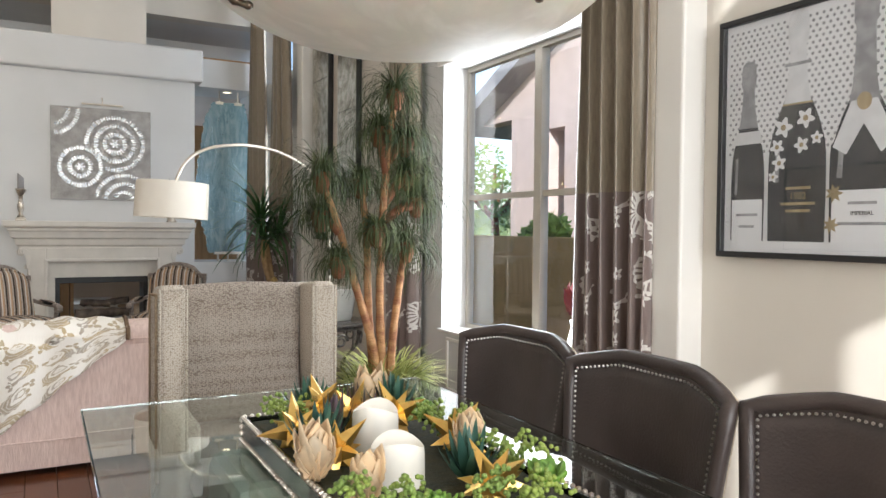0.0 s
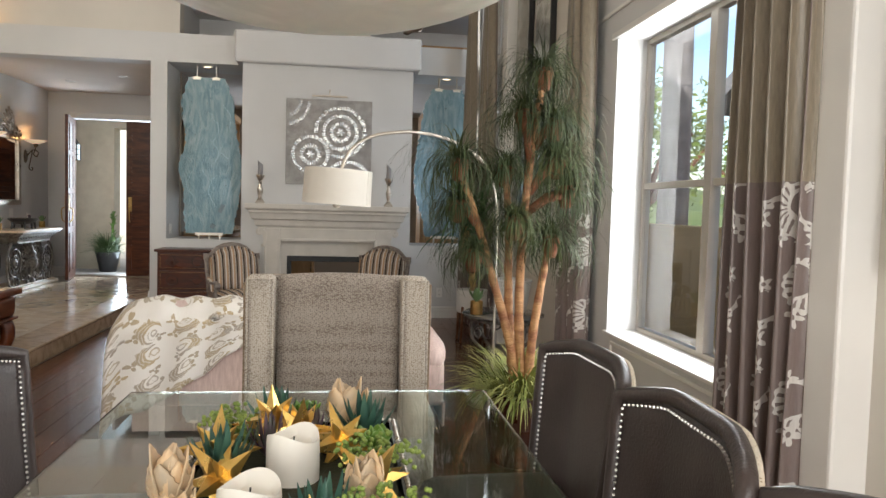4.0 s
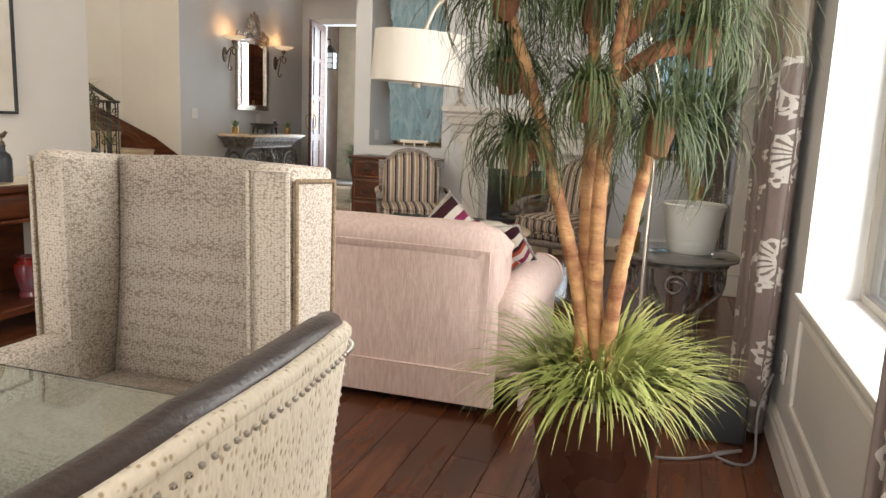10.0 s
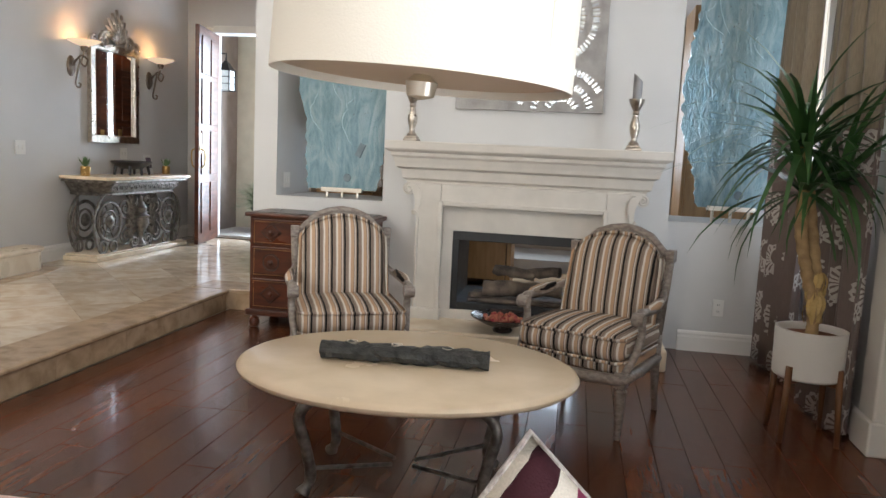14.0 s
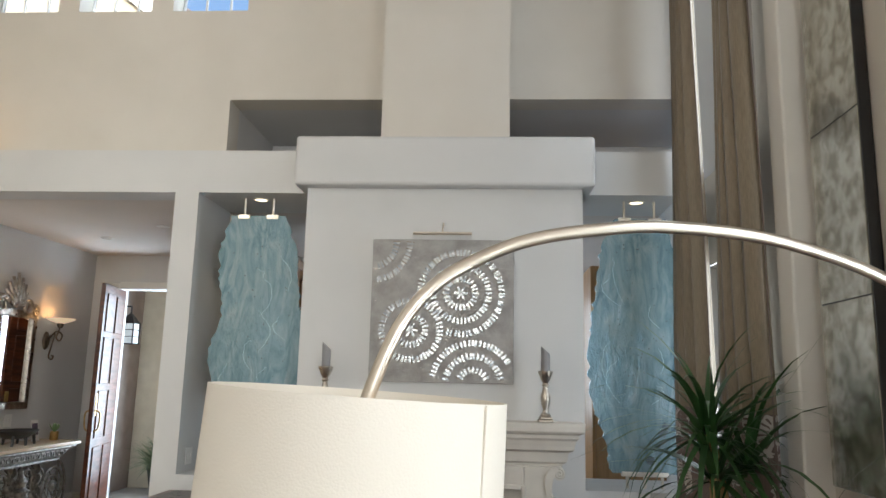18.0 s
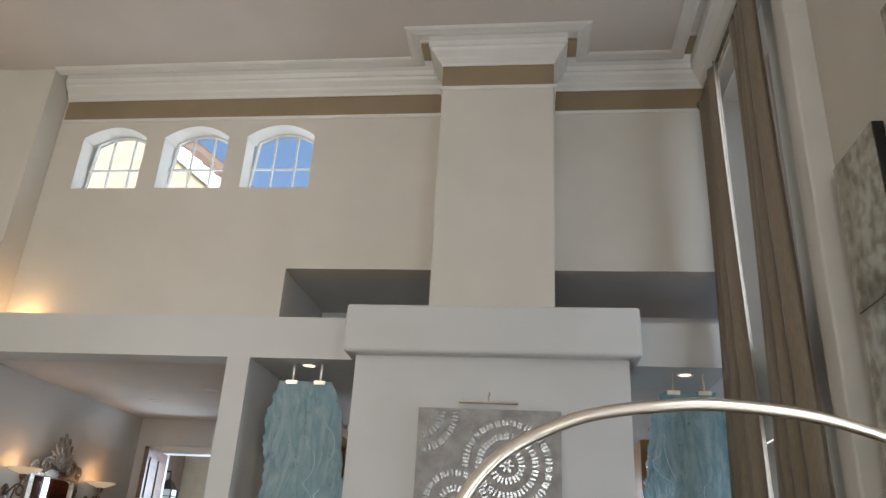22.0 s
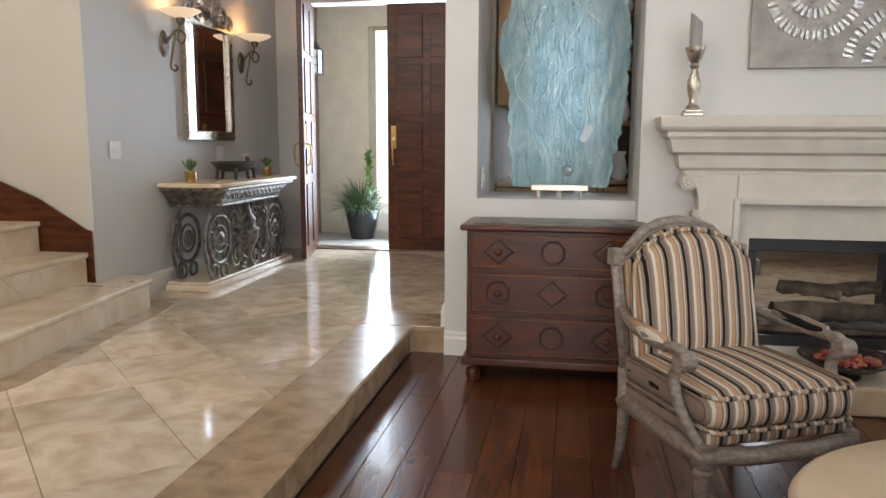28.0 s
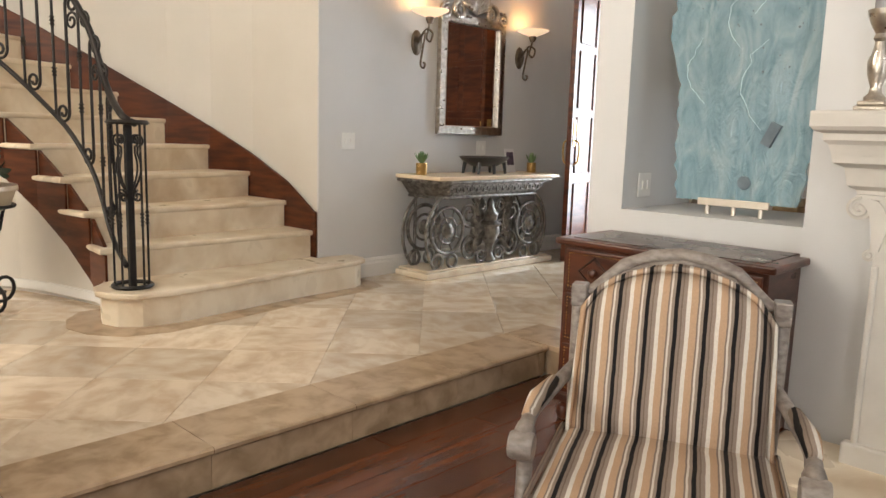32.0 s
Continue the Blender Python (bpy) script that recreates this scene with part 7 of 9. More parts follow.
for k in range(1, 12):
    o0, o1 = stair_edge(k)[1], stair_edge(k + 1)[1]
    z1 = FLOOR2 + RISE * (k + 1)
    lo = [Vector((o0.x, o0.y, max(FLOOR2 + 0.02, z1 - RISE - 0.22))), Vector((o1.x, o1.y, max(FLOOR2 + 0.02, z1 - 0.22)))]
    hi = [Vector((o0.x, o0.y, z1 - 0.036)), Vector((o1.x, o1.y, z1 - 0.036))]
    part("stringer_panel", ribbon(lo, hi, 0.014), MAHOGANY, stairs, "dark red mahogany step end")
structure(part("wall_under_stair", strip([(x + 0.01, y + 0.05, FLOOR2) for x, y, z in op], [(x + 0.01, y + 0.05, max(FLOOR2 + 0.03, z - 0.30)) for x, y, z in op], 0), WALL), "cream wall below the stairs")
structure(part("baseboard_stair", tube([(x + 0.0, y + 0.03, FLOOR2 + 0.06) for x, y, z in op], 0.045, 4, flat=0.5), TRIM))
structure(part("floor_border_stair", prism([(-3.47, 9.30), (-3.30, 9.26), (-3.24, 9.0), (-3.20, 8.5), (-3.12, 8.0), (-3.08, 7.6), (-3.14, 7.38), (-3.30, 7.26), (-3.48, 7.22), (-3.66, 7.28), (-3.8, 7.4), (-3.8, 9.30)], 0.004, at=FLOOR2 - 0.002), NOSE), "darker stone border round the first step")
# railing
rail = empty("stair_railing", pose(0, 0, 0), "black wrought iron stair railing with scrolls and basket newel", "railing")
NX, NY = -3.44, 7.56
Z1 = FLOOR2 + RISE
part("newel_base", tube([(NX + 0.10 * math.cos(a * math.pi / 12), NY + 0.10 * math.sin(a * math.pi / 12), Z1 + 0.012) for a in range(24)], 0.012, 6, closed=True), IRON, rail)
part("newel_post", boxes((NX - 0.018, NX + 0.018, NY - 0.018, NY + 0.018, Z1, Z1 + 0.88), bevel=0.004), IRON, rail)
for k in range(5):
    a = k * math.pi / 2.5 + 0.3
    x, y = NX + 0.092 * math.cos(a), NY + 0.092 * math.sin(a)
    b = tube([(x, y, Z1 + 0.01), (x, y, Z1 + 0.88)], 0.0065, 6)
    for z in (0.34, 0.36, 0.38, 0.40):
        join(b, lathe([(0.004, 0), (0.013, 0.009), (0.004, 0.018)], 8, pose(x, y, Z1 + z)))
    part("newel_baluster", b, IRON, rail)
for k in range(4):
    a = k * math.pi / 2 + 0.55
    c, s_ = math.cos(a), math.sin(a)
    curl = [(u, v) for u, v in spiral(0.058, 0.80, 0.036, 0.009, -1.57, 1.4)]
    foot = [(0.020 + 0.055 * math.sin(j * 0.35), 0.52 + 0.03 * j) for j in range(8)]
    back = [(u, v) for u, v in spiral(0.050, 0.50, 0.032, 0.008, 1.57, 1.3)][::-1]
    part("newel_scroll", tube([(NX + u * c, NY + u * s_, Z1 + v) for u, v in back + foot + curl], 0.006, 6), IRON, rail, smooth="all")
part("newel_cap", lathe([(0, 0.88), (0.10, 0.88), (0.112, 0.89), (0.10, 0.905), (0, 0.905)], 20, pose(NX, NY, Z1)), IRON, rail, smooth=True)
run = [Vector((NX - 0.02, NY - 0.08, Z1 + 0.90))]
for k in range(1, 13):
    o = stair_edge(k)[1]
    run.append(Vector((o.x - 0.06, o.y + 0.07, FLOOR2 + RISE * (k + 1) + (0.90, 1.04, 1.10)[min(k - 1, 2)])))
hand = curve_pts([(NX + 0.06, NY + 0.02, Z1 + 0.885), (NX + 0.05, NY - 0.05, Z1 + 0.93)] + [tuple(p) for p in run[1:]], 6)
part("handrail", tube(hand, 0.021, 8, flat=0.8), IRON, rail, smooth="all")
low = [Vector((p.x, p.y, p.z - 0.84)) for p in run]
low[0] = Vector((NX, NY - 0.03, Z1 + 0.12))
lowc = curve_pts([tuple(p) for p in low], 6)
part("bottom_rail", tube(lowc, 0.015, 6), IRON, rail, smooth="all")
def on(pts, t):
    i = min(int(t), len(pts) - 2)
    return pts[i].lerp(pts[i + 1], t - i)
hc = curve_pts([tuple(p) for p in run], 6)
for k in range(3, len(hc) - 1, 3):
    a, b = hc[k], lowc[min(k, len(lowc) - 1)]
    d = (hc[k + 1] - hc[k - 1]); d.z = 0; d.normalize()
    up = Vector((0, 0, 1))
    if k % 2:
        part("baluster", tube([b, a], 0.009, 6), IRON, rail)
        for s in (0.32, 0.67):
            knot = [(0.005, 0)] + [(r, 0.011 * j) for j, r in enumerate((0.005, 0.016, 0.009, 0.017, 0.009, 0.016, 0.005)) if j] + [(0.004, 0.08)]
            part("baluster_knot", lathe(knot, 8, pose(a.x, a.y, b.z + (a.z - b.z) * s - 0.04)), IRON, rail)
        for s in (-1, 1):
            c = a - up * 0.085 + d * (s * 0.058)
            part("top_scroll", tube([a - up * 0.26] + [c + d * p[0] + up * p[1] for p in spiral(0, 0, 0.055, 0.014, math.pi if s > 0 else 0, -s * 1.5, 24)], 0.0075, 6), IRON, rail, smooth="all")
    else:
        top_pts = [Vector((a.x, a.y, a.z - 0.12)) + d * p[0] + up * p[1] for p in spiral(-0.06, 0.02, 0.06, 0.014, 0, 1.5, 26)]
        low_pts = [b + up * 0.14 + d * p[0] + up * p[1] for p in spiral(0.06, -0.02, 0.06, 0.014, math.pi, 1.5, 26)]
        part("scroll_baluster", tube(low_pts[::-1] + [b.lerp(a, 0.5)] + top_pts, 0.009, 6), IRON, rail, smooth="all")

# ---- hall console, mirror, sconces ----
hc_ = empty("hall_console", pose(-3.39, 10.37, FLOOR2), "pewter scrolled iron console table with a stone top and plinth", "console table")
part("top", prism([(-0.24, -0.72), (0.06, -0.72), (0.24, -0.86 + 0.14), (0.25, -0.60), (0.25, 0.60), (0.24, 0.72), (0.06, 0.80), (-0.24, 0.80)], 0.03, at=0.735, bevel=0.006), TABLE_STONE, hc_, "cream stone top")
def taper(lo, hi, z0, z1):
    """A body between two outlines of as many points, one above the other."""
    bm = bmesh.new()
    a = [bm.verts.new((x, y, z0)) for x, y in lo]
    b = [bm.verts.new((x, y, z1)) for x, y in hi]
    for i in range(len(a)):
        j = (i + 1) % len(a)
        bm.faces.new((a[i], a[j], b[j], b[i]))
    bm.faces.new(a[::-1]); bm.faces.new(b)
    bmesh.ops.recalc_face_normals(bm, faces=bm.faces)
    return bm
part("apron", taper([(-0.22, -0.585), (0.06, -0.585), (0.125, -0.50), (0.125, 0.52), (0.06, 0.62), (-0.22, 0.62)], [(-0.22, -0.70), (0.08, -0.70), (0.225, -0.60), (0.225, 0.60), (0.08, 0.77), (-0.22, 0.77)], 0.60, 0.735), PEWTER, hc_, "cast greek-key apron")
part("apron_rim", tube([(-0.22, -0.71, 0.722), (0.08, -0.71, 0.722), (0.235, -0.605, 0.722), (0.235, 0.605, 0.722), (0.08, 0.78, 0.722), (-0.22, 0.78, 0.722)], 0.013, 6), PEWTER, hc_)
part("apron_foot", tube([(-0.22, -0.59, 0.60), (0.06, -0.59, 0.60), (0.13, -0.505, 0.60), (0.13, 0.525, 0.60), (0.06, 0.625, 0.60), (-0.22, 0.625, 0.60)], 0.014, 6), PEWTER, hc_)
key = bmesh.new()
for k in range(15):
    y = -0.53 + 1.07 * k / 14
    for dy, dz, w, h in ((0, 0.022, 0.028, 0.004), (0, -0.022, 0.028, 0.004), (-0.026, 0, 0.004, 0.026), (0.014, 0.006, 0.004, 0.012)):
        z = 0.668 + dz
        x = 0.125 + 0.10 * (z - 0.60) / 0.135
        box(key, x - 0.004, x + 0.006, y + dy - w, y + dy + w, z - h, z + h)
part("greek_key", key, PEWTER, hc_)["kind"] = "stuff"
part("plinth", boxes((-0.20, 0.15, -0.74, 0.80, 0.0, 0.045), (-0.20, 0.12, -0.71, 0.77, 0.045, 0.062), bevel=0.008), STAIR, hc_, "cream stone plinth")
def yz_tube(pts, x, r, n=7):
    return tube([(x, a, b) for a, b in pts], r, n)
def circle_yz(y, z, r, x, thick):
    return tube([(x, y + r * math.cos(a * math.pi / 15), z + r * math.sin(a * math.pi / 15)) for a in range(30)], thick, 7, closed=True)
for s in (1, -1):
    y = -0.50 * s + 0.01
    for x in (0.10, -0.15):
        part("wheel_ring", circle_yz(y, 0.35, 0.175, x, 0.015), PEWTER, hc_, smooth="all")
        part("wheel_ring", circle_yz(y, 0.35, 0.10, x, 0.010), PEWTER, hc_, smooth="all")
        part("rosette", lathe([(0.062, 0), (0.055, 0.014), (0.03, 0.022), (0.022, 0.034), (0.0, 0.04)], 16, pose(x, y, 0.35, 0, 90, 0)), PEWTER, hc_, smooth=True)
        part("foot_ring", circle_yz(y - s * 0.10, 0.118, 0.056, x, 0.012), PEWTER, hc_, smooth="all")
        part("foot_ring", circle_yz(y + s * 0.06, 0.112, 0.050, x, 0.012), PEWTER, hc_, smooth="all")
        part("side_scroll", yz_tube([(p.x, p.y) for p in curve_pts([(y - s * 0.06, 0.60, 0), (y - s * 0.14, 0.54, 0), (y - s * 0.21, 0.42, 0), (y - s * 0.22, 0.26, 0), (y - s * 0.17, 0.12, 0)], 6)], x, 0.012), PEWTER, hc_, smooth="all")
    for k in range(8):
        a = k * math.pi / 4
        part("spoke", yz_tube([(y + 0.05 * math.cos(a), 0.35 + 0.05 * math.sin(a)), (y + 0.17 * math.cos(a + 0.35), 0.35 + 0.17 * math.sin(a + 0.35))], 0.10, 0.007), PEWTER, hc_)
    y = -0.21 * s + 0.01
    for cy, cz, r0, a0, tn in ((y - s * 0.03, 0.19, 0.105, 1.2, 1.7), (y - s * 0.05, 0.46, 0.10, -1.2, -1.7), (y + s * 0.09, 0.33, 0.07, 2.6, 1.6), (y + s * 0.10, 0.13, 0.06, 0.4, -1.5), (y + s * 0.10, 0.52, 0.055, 3.4, 1.5)):
        part("leaf_scroll", yz_tube(spiral(cy, cz, r0, 0.018, a0, s * tn, 30), 0.10, 0.0115), PEWTER, hc_, smooth="all")
    part("leaf_stem", yz_tube([(p.x, p.y) for p in curve_pts([(y + s * 0.06, 0.07, 0), (y + s * 0.02, 0.24, 0), (y + s * 0.07, 0.40, 0), (y, 0.59, 0)], 6)], 0.105, 0.012), PEWTER, hc_, smooth="all")
    for k in range(9):
        lf = leaf(0.11, 0.032, 0.5)
        bmesh.ops.transform(lf, matrix=pose(0.112, y + s * 0.03, 0.16 + 0.047 * k, 0, 0, 90 if k % 2 else -90) @ pose(0, 0, 0, 20, -42, 0), verts=lf.verts)
        part("iron_leaf", lf, PEWTER, hc_)
part("urn", lathe([(0.02, 0.06), (0.06, 0.08), (0.026, 0.14), (0.035, 0.20), (0.085, 0.30), (0.08, 0.35), (0.095, 0.37), (0.055, 0.40), (0.07, 0.45), (0.035, 0.50), (0.022, 0.56), (0, 0.59)], 18, pose(0.09, 0.01, 0)), PEWTER, hc_, "cast urn ornament", smooth=True)
for y in (-0.58, 0.62):
    for x in (0.08, -0.16):
        part("post", tube([(x, y, 0.06), (x, y, 0.60)], 0.013, 6), PEWTER, hc_)

hm = empty("wall_mirror", pose(-3.640, 10.455, 1.225, 0, 0, 90), "silver-leaf framed wall mirror with a carved shell crest", "mirror")
MW, MH = 0.77, 0.94
part("frame", frame_box(bmesh.new(), MW, MH, 0.062, 0.045, -0.045), SILVER, hm)
bmesh_fix = hm.children[0]
for v in bmesh_fix.data.vertices:
    v.co.z += MH / 2
part("inner_bead", tube([(-MW / 2 + 0.066, -0.04, 0.066), (MW / 2 - 0.066, -0.04, 0.066), (MW / 2 - 0.066, -0.04, MH - 0.066), (-MW / 2 + 0.066, -0.04, MH - 0.066)], 0.008, 6, closed=True), SILVER, hm)
part("glass", boxes((-MW / 2 + 0.06, MW / 2 - 0.06, -0.020, -0.012, 0.06, MH - 0.06)), MIRROR, hm)
for k in range(9):
    a = radians(20 + 140 * k / 8)
    L = 0.27 - 0.09 * abs(k - 4) / 4
    part("crest_flute", tube([(0, -0.05, MH + 0.02), (0.5 * L * math.cos(a), -0.075, MH + 0.02 + 0.55 * L * math.sin(a)), (L * math.cos(a), -0.05, MH + 0.02 + 1.2 * L * math.sin(a))], [0.012, 0.024, 0.014], 7), SILVER, hm, "carved silver shell flute", smooth="all")
for s in (-1, 1):
    part("crest_scroll", tube([(s * a, -0.05, b) for a, b in spiral(0.19, MH + 0.03, 0.085, 0.015, 2.4, -1.6, 26)], [0.022 - 0.0005 * k for k in range(27)], 7), SILVER, hm, smooth="all")
    part("crest_scroll", tube([(s * a, -0.04, b) for a, b in spiral(0.34, MH + 0.005, 0.06, 0.012, 2.0, -1.5, 22)], 0.016, 7), SILVER, hm, smooth="all")

ALAB_ON = glow("lit_alabaster", (1.0, 0.74, 0.48), 0.24)
def sconce(y):
    s = empty("wall_sconce", pose(-3.645, y, 1.90, 0, 0, 90), "bronze scroll wall sconce with a lit alabaster dish", "sconce", "hall sconces")
    part("backplate", lathe([(0, 0.02), (0.045, 0.018), (0.055, 0.006), (0.055, 0.0), (0, 0.0)], 20, pose(0, 0, 0, 90, 0, 0), ey=1.7), BRONZE, s, smooth=True)
    part("arm", tube(curve_pts([(0, -0.02, 0.0), (0.0, -0.10, 0.09), (0.0, -0.17, 0.06), (0.0, -0.15, 0.0), (0.0, -0.11, 0.03), (0.0, -0.13, 0.10), (0, -0.14, 0.16)], 6), 0.008, 7), BRONZE, s, smooth="all")
    part("tail_scroll", tube(curve_pts([(0, -0.02, 0.02), (0.0, -0.09, 0.07), (0.0, -0.07, -0.05), (0.0, -0.05, -0.16), (0.0, -0.085, -0.19), (0.0, -0.10, -0.16), (0, -0.08, -0.15)], 6), 0.008, 7), BRONZE, s, smooth="all")
    part("cup", lathe([(0.02, 0.13), (0.032, 0.16), (0.03, 0.175), (0.015, 0.18)], 14, pose(0, -0.14, 0)), BRONZE, s, smooth=True)
    part("dish", lathe([(0.0, 0.175), (0.04, 0.178), (0.10, 0.20), (0.14, 0.222), (0.14, 0.228), (0.095, 0.208), (0, 0.185)], 28, pose(0, -0.14, 0)), ALAB_ON, s, "glowing alabaster dish", smooth=True)
    bulb("light_sconce", (-3.645 + 0.14, y, 2.16), 0.7, (1.0, 0.54, 0.20), 0.02)
sconce(9.85)
sconce(11.09)

CZ = FLOOR2 + 0.766
def potted_succulent(x, y, z, s=1.0, label="small green succulent in a brass cylinder pot"):
    p = empty("potted_succulent", pose(x, y, z), label, "plant", "small succulents")
    part("pot", lathe([(0, 0), (0.034 * s, 0), (0.036 * s, 0.004), (0.036 * s, 0.075 * s), (0.032 * s, 0.075 * s), (0.032 * s, 0.065 * s), (0, 0.065 * s)], 20), BRASS, p, smooth=True)
    bm = bmesh.new()
    for count, L, up in ((7, 0.09 * s, 35), (6, 0.085 * s, 60), (3, 0.07 * s, 80)):
        for k in range(count):
            join(bm, leaf(L, 0.012 * s, 0.35), pose(0, 0, 0.068 * s, 0, 0, 360 * k / count + up) @ pose(0, 0, 0, 0, -up, 0))
    part("leaves", bm, surf("aloe_green", (0.09, 0.17, 0.06), (0.14, 0.22, 0.09), 0.5, 14) if "aloe_green" not in bpy.data.materials else bpy.data.materials["aloe_green"], p, smooth="all")
potted_succulent(-3.40, 9.70, CZ, 1.15)
potted_succulent(-3.40, 11.02, CZ, 1.1)
kb = empty("footed_wooden_bowl", pose(-3.40, 10.40, CZ), "wide dark carved wooden bowl on short legs", "bowl")
part("bowl", lathe([(0, 0.055), (0.12, 0.06), (0.2, 0.10), (0.235, 0.13), (0.225, 0.135), (0.17, 0.11), (0, 0.085)], 32, ex=0.75), BLACK_PAINT, kb, smooth=True)
for x, y in ((-0.07, -0.15), (0.08, -0.15), (-0.07, 0.15), (0.08, 0.15), (0.1, 0.0), (-0.1, 0.0)):
    part("leg", tube([(x, y, 0.09), (x * 1.1, y * 1.1, 0.0)], [0.016, 0.011], 8), BLACK_PAINT, kb)
card = empty("framed_card", pose(-3.47, 10.83, CZ, -10, 0, 90), "small upright photo card on the hall console", "picture")
part("card", boxes((-0.06, 0.06, -0.004, 0.004, 0.0, 0.20), bevel=0.001), PAPER, card)
part("photo", boxes((-0.045, 0.045, -0.006, -0.0045, 0.06, 0.17)), surf("violet_photo", (0.12, 0.08, 0.13), (0.05, 0.04, 0.06), 0.4, 25), card)

# ---- front doors and porch ----
def door_leaf(idx, m, w, label):
    d = structure(new("door_%d" % idx), label)
    d.matrix_basis = m
    H = 2.36
    part("leaf", boxes((0, w, -0.022, 0.022, 0.008, H), bevel=0.003), MAHOGANY, d)
    for zc, hh in ((0.40, 0.28), (1.01, 0.24), (1.56, 0.24), (2.06, 0.20)):
        for xc in (w * 0.28, w * 0.72):
            for s in (-1, 1):
                part("panel", boxes((xc - w * 0.17, xc + w * 0.17, s * 0.028 - 0.006, s * 0.028 + 0.006, zc - hh, zc + hh), bevel=0.005), MAHOGANY, d)
    for s in (-1, 1):
        part("door_handle", tube(curve_pts([(w - 0.06, s * 0.022, 1.05), (w - 0.06, s * 0.07, 1.02), (w - 0.06, s * 0.065, 0.88), (w - 0.06, s * 0.025, 0.84)], 5), 0.008, 7), BRASS, d, smooth="all")
        part("lock_plate", boxes((w - 0.085, w - 0.035, s * 0.025 - 0.003, s * 0.025 + 0.003, 1.00, 1.22), bevel=0.002), BRASS, d)
    return d
door_leaf(1, pose(-3.29, 11.93, FLOOR2, 0, 0, -78), 0.78, "mahogany panelled front door leaf standing open")
door_leaf(2, pose(-1.76, 11.93, FLOOR2, 0, 0, 180), 0.77, "closed mahogany panelled front door leaf")
structure(part("trim_door_casing", boxes((-3.42, -3.33, 11.885, 11.93, FLOOR2, 2.60), (-3.33, -1.68, 11.885, 11.93, 2.54, 2.62), bevel=0.006), TRIM), "white door casing")
structure(part("trim_threshold", boxes((-3.33, -1.75, 11.88, 12.1, FLOOR2 - 0.01, FLOOR2 + 0.012)), BRONZE))
STUCCO = surf("cream_stucco", (0.62, 0.56, 0.44), (0.56, 0.50, 0.39), 0.9, 6, 0.5, 90)
PINK_STUCCO = surf("taupe_stucco", (0.36, 0.29, 0.25), (0.31, 0.25, 0.215), 0.9, 6, 0.5, 90)
CONC = surf("porch_concrete", (0.42, 0.40, 0.37), (0.36, 0.34, 0.31), 0.8, 5, 0.2, 60)
structure(part("pavement_porch", boxes((-10.0, 1.0, 12.1, 18.0, -0.2, FLOOR2 - 0.02)), CONC), "concrete porch floor")
structure(part("wall_porch_west", boxes((-3.95, -3.75, 12.1, 13.4, 0, 3.2)), PINK_STUCCO), "taupe stucco porch wall")
structure(part("wall_porch_arch", boxes((-3.95, -3.14, 13.4, 13.75, 0, 3.2), (-3.14, -1.0, 13.4, 13.75, 2.55, 3.2)), STUCCO), "cream stucco porch arch")
structure(part("wall_courtyard", boxes((-10.0, 1.0, 18.0, 18.3, -0.2, 5.5)), surf("courtyard_stucco", (0.74, 0.69, 0.58), (0.70, 0.65, 0.54), 0.9, 3, 0.4, 60)), "sunlit cream courtyard wall")
structure(part("ceiling_porch", boxes((-3.95, -1.0, 12.1, 13.75, 3.0, 3.2)), STUCCO))
lan = empty("porch_lantern", pose(-3.55, 12.66, 1.95), "black iron porch lantern with seeded glass panes", "lantern")
part("cap", lathe([(0.11, 0.25), (0.12, 0.25), (0.06, 0.33), (0.02, 0.37), (0, 0.38)], 4, pose(0, 0, 0, 0, 0, 45)), IRON, lan)
for x in (-0.085, 0.085):
    for y in (-0.085, 0.085):
        part("corner_bar", boxes((x - 0.007, x + 0.007, y - 0.007, y + 0.007, 0.0, 0.26)), IRON, lan)
for z in (0.0, 0.085, 0.17, 0.25):
    part("cross_bar", tube([(-0.085, -0.085, z), (0.085, -0.085, z), (0.085, 0.085, z), (-0.085, 0.085, z)], 0.005, 4, closed=True), IRON, lan)
part("glass_box", boxes((-0.078, 0.078, -0.078, 0.078, 0.003, 0.247)), surf("frosted_seed_glass", (0.75, 0.78, 0.76), (0.65, 0.68, 0.66), 0.3, 20), lan, "pale seeded glass")
part("bracket", tube([(0, 0, 0.36), (0, 0, 0.46), (-0.20, 0, 0.46)], 0.012, 6), IRON, lan)

